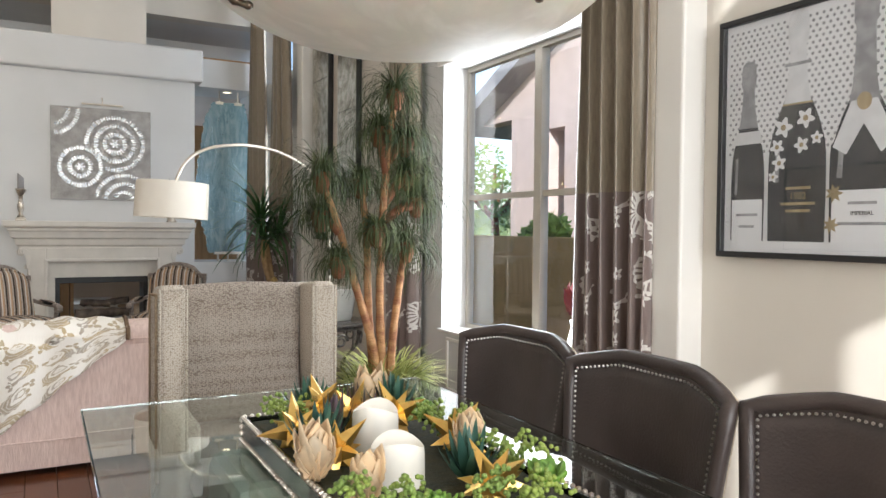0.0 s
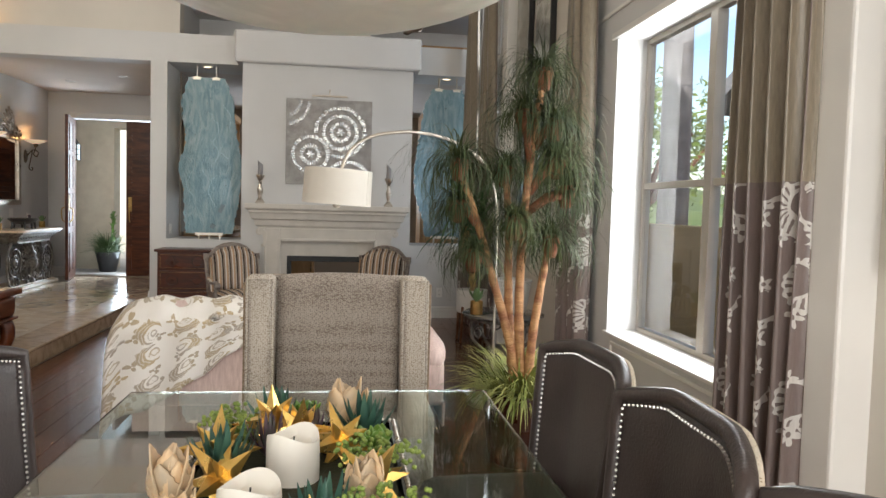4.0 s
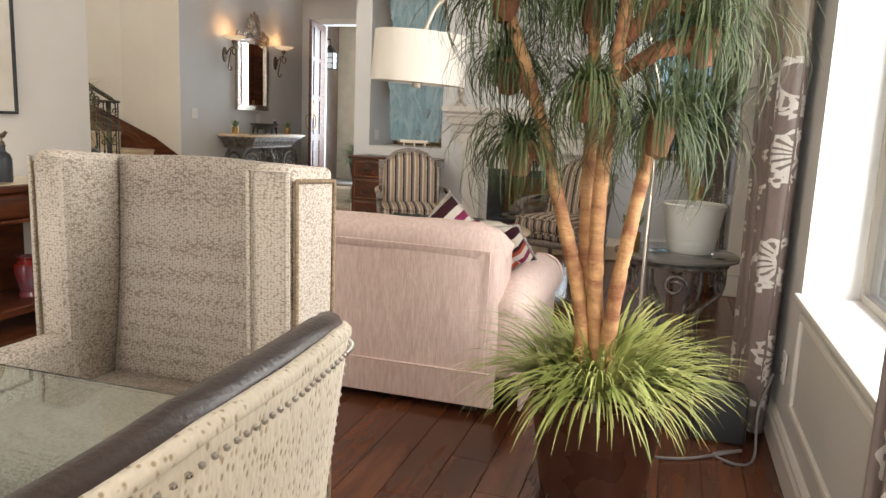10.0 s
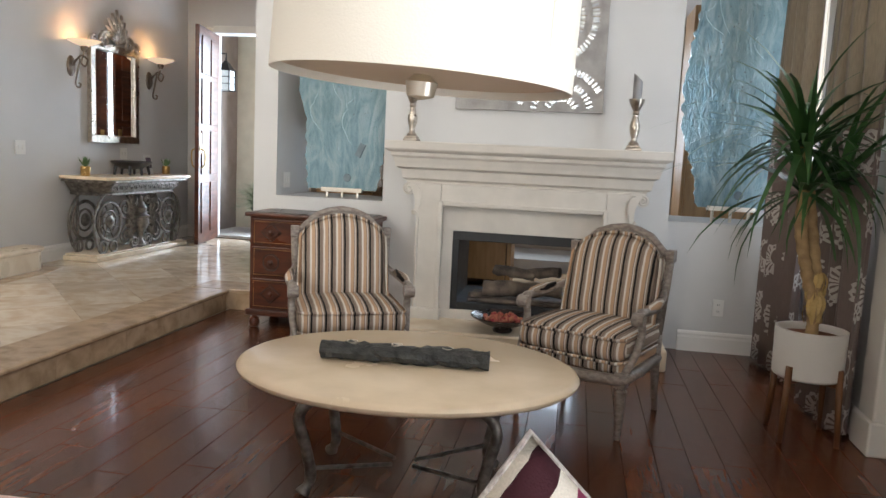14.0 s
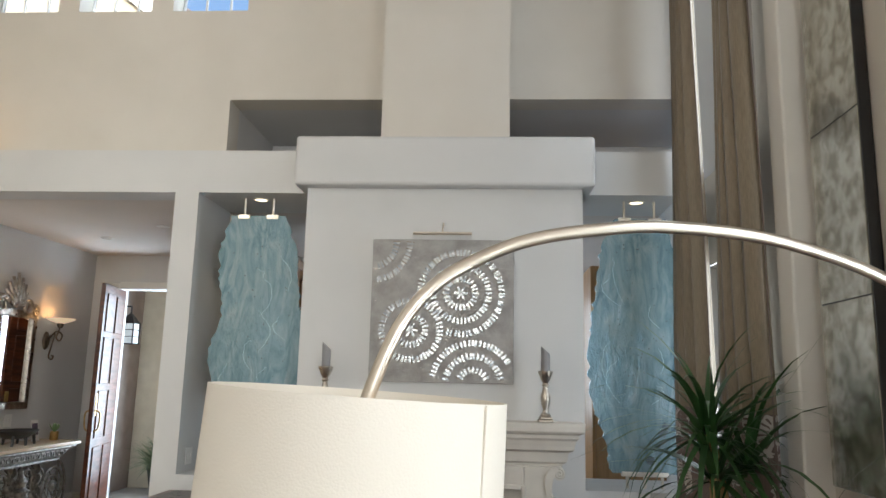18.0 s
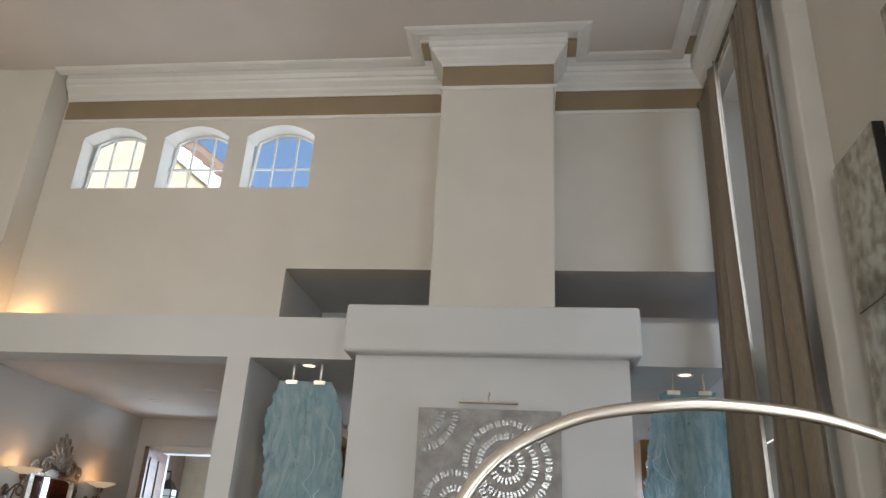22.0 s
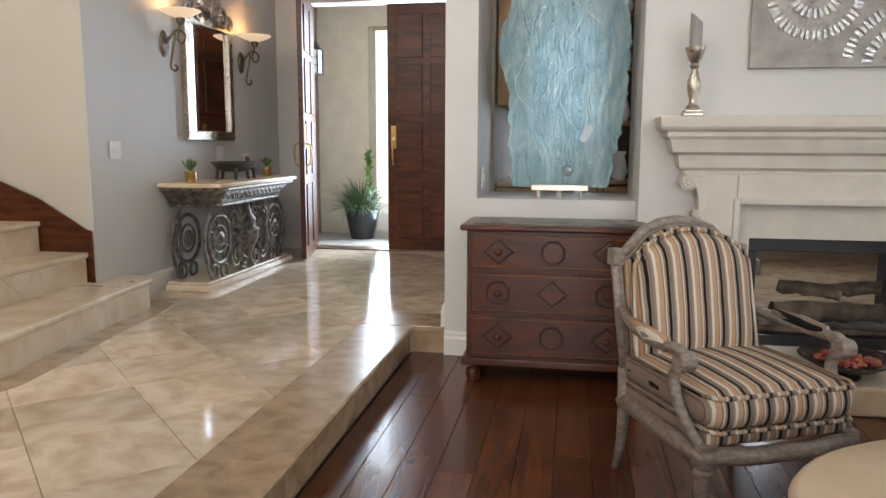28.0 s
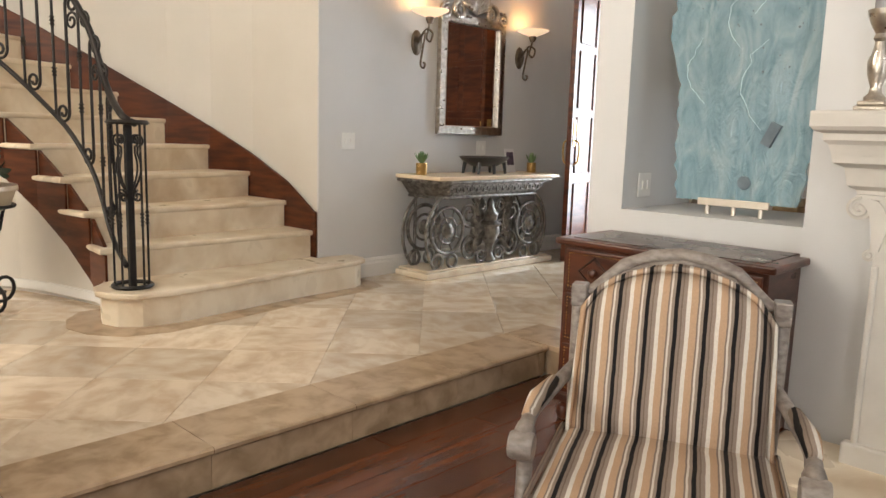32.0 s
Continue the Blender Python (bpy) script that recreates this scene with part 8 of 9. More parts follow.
def grass_clump(name, m, count, L, W, spread, mat, label, category, seed, droop=1.2, lift=(20, 85), parent=None, r0=0.08, wild=0.0):
    """Many thin blades that rise and bend outwards."""
    rng = random.Random(seed)
    verts, faces = [], []
    for k in range(count):
        a = rng.uniform(0, 2 * math.pi)
        up = radians(rng.uniform(*lift))
        l, bend = L * rng.uniform(0.55 - 0.25 * wild, 1.1), droop * rng.uniform(1 - wild, 1 + wild)
        w = W * rng.uniform(0.7, 1.2)
        px_, py_, pz_ = r0 * math.cos(a) * rng.random(), r0 * math.sin(a) * rng.random(), 0.0
        tw = a + math.pi / 2 + rng.uniform(-0.5, 0.5)
        b0 = len(verts)
        n = 6
        ang, step = up, l / n
        for i in range(n + 1):
            ww = w * (1 - (i / n) ** 1.6) + 0.0004
            verts.append((px_ - ww * math.cos(tw), py_ - ww * math.sin(tw), pz_)); verts.append((px_ + ww * math.cos(tw), py_ + ww * math.sin(tw), pz_))
            px_ += step * math.cos(ang) * math.cos(a); py_ += step * math.cos(ang) * math.sin(a); pz_ += step * math.sin(ang)
            ang -= bend * spread / n * rng.uniform(0.6, 1.4)
        for i in range(n):
            j = b0 + 2 * i
            faces.append((j, j + 1, j + 3, j + 2))
    me = bpy.data.meshes.new(name)
    me.from_pydata(verts, [], faces)
    me.materials.append(mat)
    me.shade_smooth()
    ob = new(name, me)
    ob.matrix_basis = m
    if parent is not None:
        ob.parent = parent
    if label:
        tagged(ob, label, category)
    return ob
FOL_DARK = surf("dark_needle_green", (0.030, 0.047, 0.020), (0.072, 0.086, 0.030), 0.6, 6, vary=0.15, spec=0.25)
FOL_LIME = surf("lime_grass", (0.16, 0.20, 0.035), (0.38, 0.38, 0.13), 0.55, 9, vary=0.1)
FOL_YUCCA = surf("yucca_green", (0.028, 0.085, 0.022), (0.055, 0.14, 0.04), 0.42, 5)
FOL_DRY = surf("dry_grass", (0.19, 0.17, 0.07), (0.30, 0.26, 0.12), 0.6, 9)
FOL_GARDEN = surf("garden_leaves", (0.15, 0.24, 0.03), (0.24, 0.32, 0.06), 0.6, 4, vary=0.2)
def pot_plant(m, label):
    p = empty("potted_porch_plant", m, label, "plant")
    part("pot", lathe([(0, 0), (0.13, 0), (0.19, 0.30), (0.20, 0.30), (0.20, 0.33), (0.18, 0.33), (0.17, 0.29), (0, 0.28)], 24), BLACK_PAINT, p, "glossy black tapered pot", smooth=True)
    grass_clump("foliage", pose(0, 0, 0.29), 620, 0.50, 0.007, 1.0, surf("porch_grass", (0.05, 0.085, 0.03), (0.10, 0.15, 0.055), 0.55, 8), "", "", 4, parent=p, lift=(25, 88), r0=0.15)
    st = bmesh.new()
    rng = random.Random(3)
    join(st, tube([(0.06, 0, 0.3), (0.10, 0, 0.6), (0.06, 0, 0.95)], 0.006, 5))
    for k in range(34):
        z = rng.uniform(0.5, 0.96)
        join(st, leaf(0.09, 0.022, 0.4), pose(0.08, 0, z, 0, 0, rng.uniform(0, 360)) @ pose(0, 0, 0, 0, -rng.uniform(0, 50), 0))
    part("leafy_stem", st, surf("fresh_leaves", (0.10, 0.20, 0.035), (0.16, 0.28, 0.06), 0.5, 8), p, smooth="all")
pot_plant(pose(-3.10, 12.95, FLOOR2 - 0.02), "porch plant in a black pot with grassy and leafy stems")

# ---- tall artificial tree by the dining bay ----
TREE = (1.70, 3.82)
BARK = surf("orange_tan_bark", (0.46, 0.25, 0.105), (0.20, 0.075, 0.030), 0.7, 14, 0.6, 70, stretch=(0.7, 0.7, 1.6), detail=9, contrast=(0.34, 0.66))
HUSK = surf("brown_fibre_husk", (0.15, 0.052, 0.022), (0.24, 0.09, 0.04), 0.85, 16, 0.6, 120)
tree = empty("artificial_palm_tree", pose(TREE[0], TREE[1], 0), "tall artificial ponytail palm with orange trunks in a dark pot", "tree")
part("pot", lathe([(0, 0), (0.15, 0), (0.165, 0.01), (0.215, 0.36), (0.225, 0.365), (0.225, 0.40), (0.205, 0.40), (0.20, 0.36), (0, 0.355)], 40), surf("dark_brown_glaze", (0.045, 0.016, 0.010), (0.07, 0.026, 0.015), 0.28, 6, coat=0.3), tree, "dark brown glazed pot", smooth=True)
grass_clump("grass_skirt", pose(0, 0, 0.37), 950, 0.34, 0.0065, 1.3, FOL_LIME, "", "", 8, parent=tree, lift=(20, 88), r0=0.20)
heads = [(0.06, 0.0, 2.05, 0.36), (-0.03, 0.03, 1.84, 0.38), (0.12, -0.02, 1.79, 0.36), (0.15, 0.03, 1.60, 0.40), (-0.37, 0.0, 1.57, 0.42), (-0.29, -0.04, 1.11, 0.32), (-0.36, 0.06, 1.36, 0.28), (-0.09, -0.09, 1.28, 0.30), (0.11, -0.05, 1.19, 0.36), (0.21, 0.03, 1.45, 0.42), (-0.11, 0.09, 1.55, 0.34)]
trunks = [[(-0.05, -0.03, 0.36), (-0.07, -0.02, 0.60), (-0.12, -0.01, 0.79), (-0.19, 0.0, 1.02), (-0.27, 0.0, 1.28), (-0.37, 0.0, 1.54)],
          [(-0.03, 0.04, 0.36), (-0.07, 0.04, 0.70), (-0.085, 0.04, 0.96), (-0.09, 0.05, 1.26), (-0.11, 0.08, 1.52)],
          [(0.0, -0.02, 0.36), (-0.035, -0.03, 0.70), (-0.04, -0.03, 1.02), (-0.02, -0.02, 1.40), (0.02, 0.0, 1.76), (0.06, 0.0, 2.02)],
          [(0.01, -0.05, 0.36), (0.03, -0.05, 0.67), (0.07, -0.05, 0.97), (0.10, -0.05, 1.16)]]
for t in trunks:
    pts = curve_pts(t, 9)
    rad = [(0.026 - 0.009 * k / len(pts)) * (1 + 0.10 * noise.noise((k * 0.9, len(pts), t[0][0] * 40)) + 0.09 * (k % 5 == 0)) for k in range(len(pts))]
    part("trunk", tube(pts, rad, 12), BARK, tree, "knotty orange-tan trunk", smooth="all")
branches = [((-0.20, 0.0, 1.05), (-0.29, -0.04, 1.09)), ((-0.27, 0.0, 1.26), (-0.36, 0.06, 1.34)), ((-0.09, 0.04, 1.20), (-0.09, -0.09, 1.26)), ((0.0, -0.01, 1.60), (-0.03, 0.03, 1.82)), ((0.02, 0.0, 1.66), (0.12, -0.02, 1.77)), ((-0.01, -0.01, 1.42), (0.15, 0.03, 1.58)), ((-0.02, -0.02, 1.32), (0.21, 0.03, 1.43))]
for a, b in branches:
    A, B = Vector(a), Vector(b)
    part("branch", tube([A, A.lerp(B, 0.5) + Vector((0, 0, 0.03)), B], [0.022, 0.026, 0.03], 9), HUSK, tree, smooth="all")
for k, (x, y, z, L) in enumerate(heads):
    part("husk", lathe([(0.0, -0.10), (0.03, -0.09), (0.05, -0.02), (0.045, 0.02), (0.0, 0.04)], 12, pose(x, y, z)), HUSK, tree, smooth=True)
    grass_clump("frond_head", pose(x, y, z), 330, L * 1.08, 0.0025, 2.6, FOL_DARK, "", "", 40 + k, parent=tree, lift=(-15, 86), r0=0.035, wild=0.34)

# ---- side table with plants ----
stb = empty("side_table", pose(1.92, 5.32, 0), "round glass-topped side table on a scrolled pewter iron base", "side table")
SMOKE = surf("smoky_glass_top", (0.10, 0.095, 0.085), (0.14, 0.13, 0.12), 0.08, 5)
part("top", lathe([(0, 0.565), (0.285, 0.565), (0.30, 0.572), (0.30, 0.585), (0.285, 0.592), (0, 0.592)], 40), SMOKE, stb, smooth=True)
part("ring", tube([(0.24 * math.cos(a * math.pi / 14), 0.24 * math.sin(a * math.pi / 14), 0.545) for a in range(28)], 0.014, 6, closed=True), PEWTER, stb)
for k in range(6):
    a = k * math.pi / 3
    c, s = math.cos(a), math.sin(a)
    part("leg", tube(curve_pts([(0.23 * c, 0.23 * s, 0.545), (0.22 * c, 0.22 * s, 0.40), (0.12 * c, 0.12 * s, 0.28), (0.14 * c, 0.14 * s, 0.12), (0.22 * c, 0.22 * s, 0.0)], 5), 0.012, 6), PEWTER, stb, smooth="all")
    a2 = a + math.pi / 6
    dx, dy = -math.sin(a2), math.cos(a2)
    part("scroll", tube([(0.235 * math.cos(a2) + p[0] * dx, 0.235 * math.sin(a2) + p[0] * dy, p[1]) for p in spiral(0.0, 0.46, 0.055, 0.018, 0, 1.4, 18)], 0.008, 5), PEWTER, stb, smooth="all")
potted_succulent(1.70, 5.20, 0.593, 1.25, "small green succulent in a gold patterned pot")
wp = empty("white_ceramic_planter", pose(1.98, 5.33, 0.593), "large white frosted planter vase on the side table", "planter")
part("vase", lathe([(0, 0), (0.10, 0), (0.115, 0.02), (0.145, 0.22), (0.15, 0.235), (0.14, 0.235), (0.12, 0.05), (0, 0.03)], 32), surf("frosted_white_ceramic", (0.62, 0.62, 0.58), (0.56, 0.56, 0.52), 0.35, 5), wp, smooth=True)
part("rim", tube([(0.147 * math.cos(a * math.pi / 16), 0.147 * math.sin(a * math.pi / 16), 0.234) for a in range(32)], 0.007, 7, closed=True), bpy.data.materials["frosted_white_ceramic"], wp, smooth="all")
part("soil", lathe([(0, 0.20), (0.132, 0.20), (0.132, 0.194), (0, 0.194)], 24), HUSK, wp)

# ---- yucca in a white planter ----
yu = empty("yucca_plant", pose(2.06, 7.40, 0), "tall yucca in a white pot on a wooden stand", "plant")
part("pot", lathe([(0, 0.295), (0.145, 0.295), (0.154, 0.305), (0.158, 0.525), (0.148, 0.525), (0.143, 0.48), (0, 0.48)], 36), surf("white_glazed_pot", (0.78, 0.77, 0.74), (0.74, 0.73, 0.70), 0.35, 4), yu, "smooth white pot", smooth=True)
part("soil", lathe([(0, 0.49), (0.142, 0.49), (0.142, 0.485), (0, 0.485)], 24), HUSK, yu)
WALNUT = surf("walnut_legs", (0.20, 0.085, 0.032), (0.13, 0.055, 0.02), 0.4, 6, stretch=(3, 3, 0.5))
for k in range(4):
    a = math.pi / 4 + k * math.pi / 2
    part("stand_leg", tube([(0.152 * math.cos(a), 0.152 * math.sin(a), 0.36), (0.175 * math.cos(a), 0.175 * math.sin(a), 0.0)], [0.017, 0.012], 10), WALNUT, yu, smooth="all")
for k in (0, 1):
    a = math.pi / 4 + k * math.pi / 2
    part("stand_rail", tube([(0.152 * math.cos(a), 0.152 * math.sin(a), 0.282), (-0.152 * math.cos(a), -0.152 * math.sin(a), 0.282)], 0.011, 6), WALNUT, yu)
YB = surf("yucca_cane", (0.30, 0.20, 0.10), (0.46, 0.32, 0.16), 0.8, 20, 0.5, 60)
for t in ([(0.0, 0.0, 0.42), (0.0, 0.0, 0.7), (-0.05, 0.0, 1.0), (-0.12, 0.0, 1.38)], [(0.02, 0.01, 0.55), (-0.04, -0.01, 0.75), (-0.10, -0.03, 0.98), (-0.10, -0.03, 1.17)]):
    pts = curve_pts(t, 8)
    part("cane", tube(pts, [0.026 * (1 + 0.18 * (k % 2)) for k in range(len(pts))], 10), YB, yu, smooth="all")
hk = bmesh.new()
rng = random.Random(12)
for k in range(60):
    join(hk, leaf(0.10, 0.012, -0.8), pose(0.0, 0.0, rng.uniform(0.62, 0.80), 0, 0, rng.uniform(0, 360)) @ pose(0.02, 0, 0, 0, rng.uniform(30, 80), 0))
part("dry_leaf_base", hk, surf("straw", (0.52, 0.36, 0.12), (0.62, 0.46, 0.2), 0.8, 14), yu)
for x, y, z, cnt, seed in ((-0.12, 0.0, 1.36, 74, 31), (-0.10, -0.03, 1.16, 46, 32), (0.06, 0.03, 1.22, 34, 33)):
    grass_clump("leaf_crown", pose(x, y, z), cnt, 0.68, 0.017, 1.0, FOL_YUCCA, "", "", seed, parent=yu, lift=(-30, 86), droop=1.2, r0=0.02)

# bowl on the hearth
fb = empty("decorative_bowl", pose(0.52, 8.44, 0.137), "wide dark bowl of red potpourri on the hearth", "bowl")
part("bowl", lathe([(0, 0.0), (0.06, 0.0), (0.065, 0.012), (0.05, 0.025), (0.13, 0.055), (0.21, 0.098), (0.21, 0.104), (0.12, 0.07), (0, 0.05)], 36), surf("bronze_glaze", (0.03, 0.026, 0.026), (0.06, 0.045, 0.04), 0.25, 10), fb, smooth=True)
pp = bmesh.new()
rng = random.Random(5)
for k in range(90):
    a, r = rng.uniform(0, 6.28), 0.13 * rng.random() ** 0.5
    bmesh.ops.create_icosphere(pp, subdivisions=1, radius=rng.uniform(0.010, 0.018), matrix=Matrix.Translation((r * math.cos(a), r * math.sin(a), 0.075 + 0.02 * rng.random())))
part("potpourri", pp, surf("red_petals", (0.28, 0.02, 0.035), (0.45, 0.20, 0.10), 0.7, 25), fb, "red and tan potpourri")

# ---- console on the west dining wall ----
cn = empty("carved_console_table", pose(WX + 0.215, 4.16, 0), "dark carved mahogany console table with scrolled legs and a stone top", "console table")
part("top", boxes((-0.19, 0.215, -0.80, 0.80, 0.735, 0.772), bevel=0.010, seg=3), MAHOGANY, cn)
part("stone_inset", boxes((-0.18, 0.17, -0.76, 0.76, 0.772, 0.776)), TABLE_STONE, cn, "cream stone inset top")
part("apron", boxes((-0.19, 0.195, -0.765, 0.765, 0.60, 0.735), bevel=0.035, seg=4), MAHOGANY, cn, smooth=True)
part("apron_bead", boxes((-0.19, 0.20, -0.775, 0.775, 0.582, 0.60), bevel=0.006), MAHOGANY, cn)
part("back_panel", boxes((-0.195, -0.175, -0.62, 0.62, 0.14, 0.60)), MAHOGANY, cn)
part("shelf", boxes((-0.19, 0.17, -0.72, 0.72, 0.10, 0.145), bevel=0.008), MAHOGANY, cn)
for y in (-0.69, 0.69):
    lp = [(p.x, p.y) for p in curve_pts([(0.06, 0.53, 0), (0.10, 0.585, 0), (0.165, 0.55, 0), (0.16, 0.45, 0), (0.06, 0.35, 0), (0.01, 0.26, 0), (0.03, 0.16, 0)], 7)]
    part("leg", tube([(a, y, b) for a, b in lp], [0.045 - 0.0003 * k for k in range(len(lp))], 10), MAHOGANY, cn, smooth="all")
    part("leg_scroll", lathe([(0, -0.055), (0.05, -0.055), (0.055, 0), (0.05, 0.055), (0, 0.055)], 16, pose(0.085, y, 0.525, 90, 0, 0)), MAHOGANY, cn, smooth=True)
    part("paw_foot", tube([(0.03, y, 0.16), (0.11, y, 0.13), (0.17, y, 0.06), (0.165, y, 0.04)], [0.04, 0.036, 0.045, 0.045], 10), MAHOGANY, cn, smooth="all")
    part("foot", boxes((-0.17, 0.14, y - 0.045, y + 0.045, 0.0, 0.10), bevel=0.015), MAHOGANY, cn)
for k, y in enumerate((4.28, 4.375, 4.47)):
    bt = empty("black_bottle", pose(-1.43 + 0.02 * k, y, 0.777), "matte black bottle with a metal bird stopper", "bottle", "bottles on the console")
    part("body", lathe([(0, 0), (0.042, 0), (0.045, 0.006), (0.045, 0.115), (0.036, 0.14), (0.017, 0.155), (0.016, 0.178), (0.02, 0.18), (0.02, 0.186), (0, 0.186)], 24), surf("matte_black_glass", (0.018, 0.02, 0.022), (0.03, 0.032, 0.035), 0.45, 12) if "matte_black_glass" not in bpy.data.materials else bpy.data.materials["matte_black_glass"], bt, smooth=True)
    part("stopper", lathe([(0.014, 0.186), (0.015, 0.20), (0.006, 0.206), (0.004, 0.225)], 12), BRONZE, bt, smooth=True)
    part("bird", tube([(0, -0.035, 0.245), (0, -0.015, 0.232), (0, 0.01, 0.232), (0, 0.028, 0.25), (0, 0.042, 0.247)], [0.003, 0.011, 0.013, 0.008, 0.002], 8), BRONZE, bt, smooth="all")
vs_ = empty("glazed_vase", pose(-1.40, 4.60, 0.146), "small blue and red glazed pottery vase on the console shelf", "vase")
part("vase", lathe([(0, 0), (0.045, 0), (0.05, 0.01), (0.04, 0.03), (0.075, 0.14), (0.07, 0.185), (0.045, 0.205), (0.06, 0.225), (0.05, 0.225), (0, 0.2)], 28), surf("blue_red_glaze", (0.10, 0.11, 0.15), (0.20, 0.02, 0.015), 0.12, 5, coat=0.5), vs_, smooth=True)
gv = empty("art_glass_vase", pose(-1.42, 4.33, 0.146), "tall orange and teal ruffled art glass vase", "vase")
part("vase", lathe([(0, 0), (0.05, 0), (0.02, 0.015), (0.045, 0.06), (0.06, 0.16), (0.055, 0.22), (0.09, 0.28), (0.082, 0.28), (0.045, 0.2), (0, 0.1)], 28), surf("orange_teal_glass", (0.42, 0.12, 0.02), (0.02, 0.12, 0.11), 0.1, 7, coat=0.5), gv, smooth=True)

# ---- etagere with a grassy plant behind the divider ----
et = empty("tiered_plant_table", pose(-2.235, 5.74, FLOOR2), "dark round three-tier table behind the divider wall", "table")
for z, r in ((0.70, 0.22), (0.40, 0.235), (0.12, 0.25)):
    part("shelf", lathe([(0, z), (r, z), (r + 0.008, z + 0.01), (r, z + 0.028), (0, z + 0.028)], 36), bpy.data.materials["espresso_wood"], et, smooth=True)
for k in range(4):
    a = math.pi / 4 + k * math.pi / 2
    part("post", tube([(0.215 * math.cos(a), 0.215 * math.sin(a), 0.0), (0.215 * math.cos(a), 0.215 * math.sin(a), 0.71)], 0.017, 8), bpy.data.materials["espresso_wood"], et)
gp = empty("grass_in_pot", pose(-2.235, 5.74, FLOOR2 + 0.729), "dry green ornamental grass in a dark pot", "plant")
part("pot", lathe([(0, 0), (0.07, 0), (0.10, 0.14), (0.09, 0.14), (0, 0.12)], 24), BLACK_PAINT, gp, smooth=True)
grass_clump("grass", pose(0, 0, 0.12), 560, 0.60, 0.004, 1.3, FOL_DRY, "", "", 77, parent=gp, lift=(15, 85), r0=0.07)
ps = empty("scrolled_plant_stand", pose(-4.15, 6.95, FLOOR2), "cream bowl with dark foliage on a scrolled iron stand", "plant stand")
part("bowl", lathe([(0, 0.52), (0.12, 0.53), (0.22, 0.60), (0.25, 0.68), (0.265, 0.69), (0.26, 0.715), (0.22, 0.70), (0, 0.66)], 32), STAIR, ps, smooth=True)
part("ring", tube([(0.24 * math.cos(a * math.pi / 14), 0.24 * math.sin(a * math.pi / 14), 0.60) for a in range(28)], 0.010, 6, closed=True), IRON, ps)
for k in range(4):
    a = k * math.pi / 2 + 0.4
    c, s = math.cos(a), math.sin(a)
    part("leg", tube([(r * c, r * s, z) for r, z in [(0.24, 0.60), (0.20, 0.45), (0.10, 0.32), (0.12, 0.18)]] + [((0.20 + p[0]) * c, (0.20 + p[0]) * s, p[1]) for p in spiral(0.0, 0.11, 0.10, 0.03, 2.6, 1.4, 20)], 0.011, 6), IRON, ps, smooth="all")
bush = bmesh.new()
rng = random.Random(9)
for k in range(260):
    a, b = rng.uniform(0, 6.28), rng.uniform(-0.2, 1.4)
    r = 0.20 * rng.uniform(0.5, 1.0)
    join(bush, leaf(0.07, 0.022, 0.4), pose(r * math.cos(a) * math.cos(b), r * math.sin(a) * math.cos(b), 0.78 + r * math.sin(b), rng.uniform(0, 60), rng.uniform(-60, 60), rng.uniform(0, 360)))
part("foliage", bush, surf("dark_bush_green", (0.014, 0.028, 0.014), (0.03, 0.05, 0.022), 0.5, 8), ps, smooth="all")

# ---- vase with dried protea on the dining sill ----
pv = empty("protea_vase", pose(2.44, 3.02, 0.632), "clear glass vase with a dusty red protea bouquet on the sill", "vase")
part("vase", lathe([(0, 0), (0.04, 0), (0.055, 0.08), (0.035, 0.16), (0.045, 0.19), (0.04, 0.19), (0.03, 0.15), (0, 0.01)], 20), glass("clear_vase", (0.95, 0.97, 0.96)), pv, smooth=True)
pb = bmesh.new()
rng = random.Random(21)
for k in range(46):
    join(pb, leaf(0.13, 0.020, 0.3), pose(rng.uniform(-0.03, 0.03), rng.uniform(-0.05, 0.05), 0.20 + rng.uniform(0, 0.08), 0, 0, rng.uniform(0, 360)) @ pose(0, 0, 0, 0, -rng.uniform(35, 88), 0))
part("protea", pb, surf("dusty_red_petals", (0.28, 0.055, 0.07), (0.36, 0.14, 0.12), 0.7, 14), pv, smooth="all")
part("stems", tube([(0, 0, 0.02), (0.005, 0.01, 0.24)], 0.008, 6), HUSK, pv)

# speaker and cables on the floor by the far dining curtain
sp = part("small_speaker", boxes((-0.10, 0.10, -0.09, 0.09, 0.0, 0.20), bevel=0.012), BLACK_PAINT)
sp.location = (2.12, 4.50, 0.0)
tagged(sp, "small black speaker box on the floor by the curtain", "speaker")
cb = part("power_cable", tube(curve_pts([(2.29, 4.42, 0.30), (2.25, 4.40, 0.15), (2.24, 4.30, 0.01), (2.18, 4.22, 0.008), (2.10, 4.28, 0.008), (2.20, 4.34, 0.012), (2.0, 4.20, 0.008), (1.85, 4.16, 0.008)], 8), 0.005, 6), surf("grey_cable", (0.22, 0.22, 0.22), (0.18, 0.18, 0.18), 0.5, 9), smooth="all")
tagged(cb, "loose grey power cable lying on the wooden floor", "cable")

# ---- room beyond the niches ----
structure(part("floor_beyond", boxes((-1.27, 3.2, 9.62, 13.6, -0.2, 0.0)), NOSE), "stone floor of the room beyond")
shell_wall("wall_beyond_north", surf("taupe_paint", (0.36, 0.30, 0.24), (0.33, 0.275, 0.22), 0.7, 3), (-1.27, -0.75, 13.2, 13.4, 0, 3.06), (0.55, 3.2, 13.2, 13.4, 0, 3.06), (-0.75, 0.55, 13.2, 13.4, 0, 0.9), (-0.75, 0.55, 13.2, 13.4, 2.3, 3.06))
shell_wall("wall_beyond_east", bpy.data.materials["taupe_paint"], (3.0, 3.2, 9.62, 13.4, 0, 3.06))
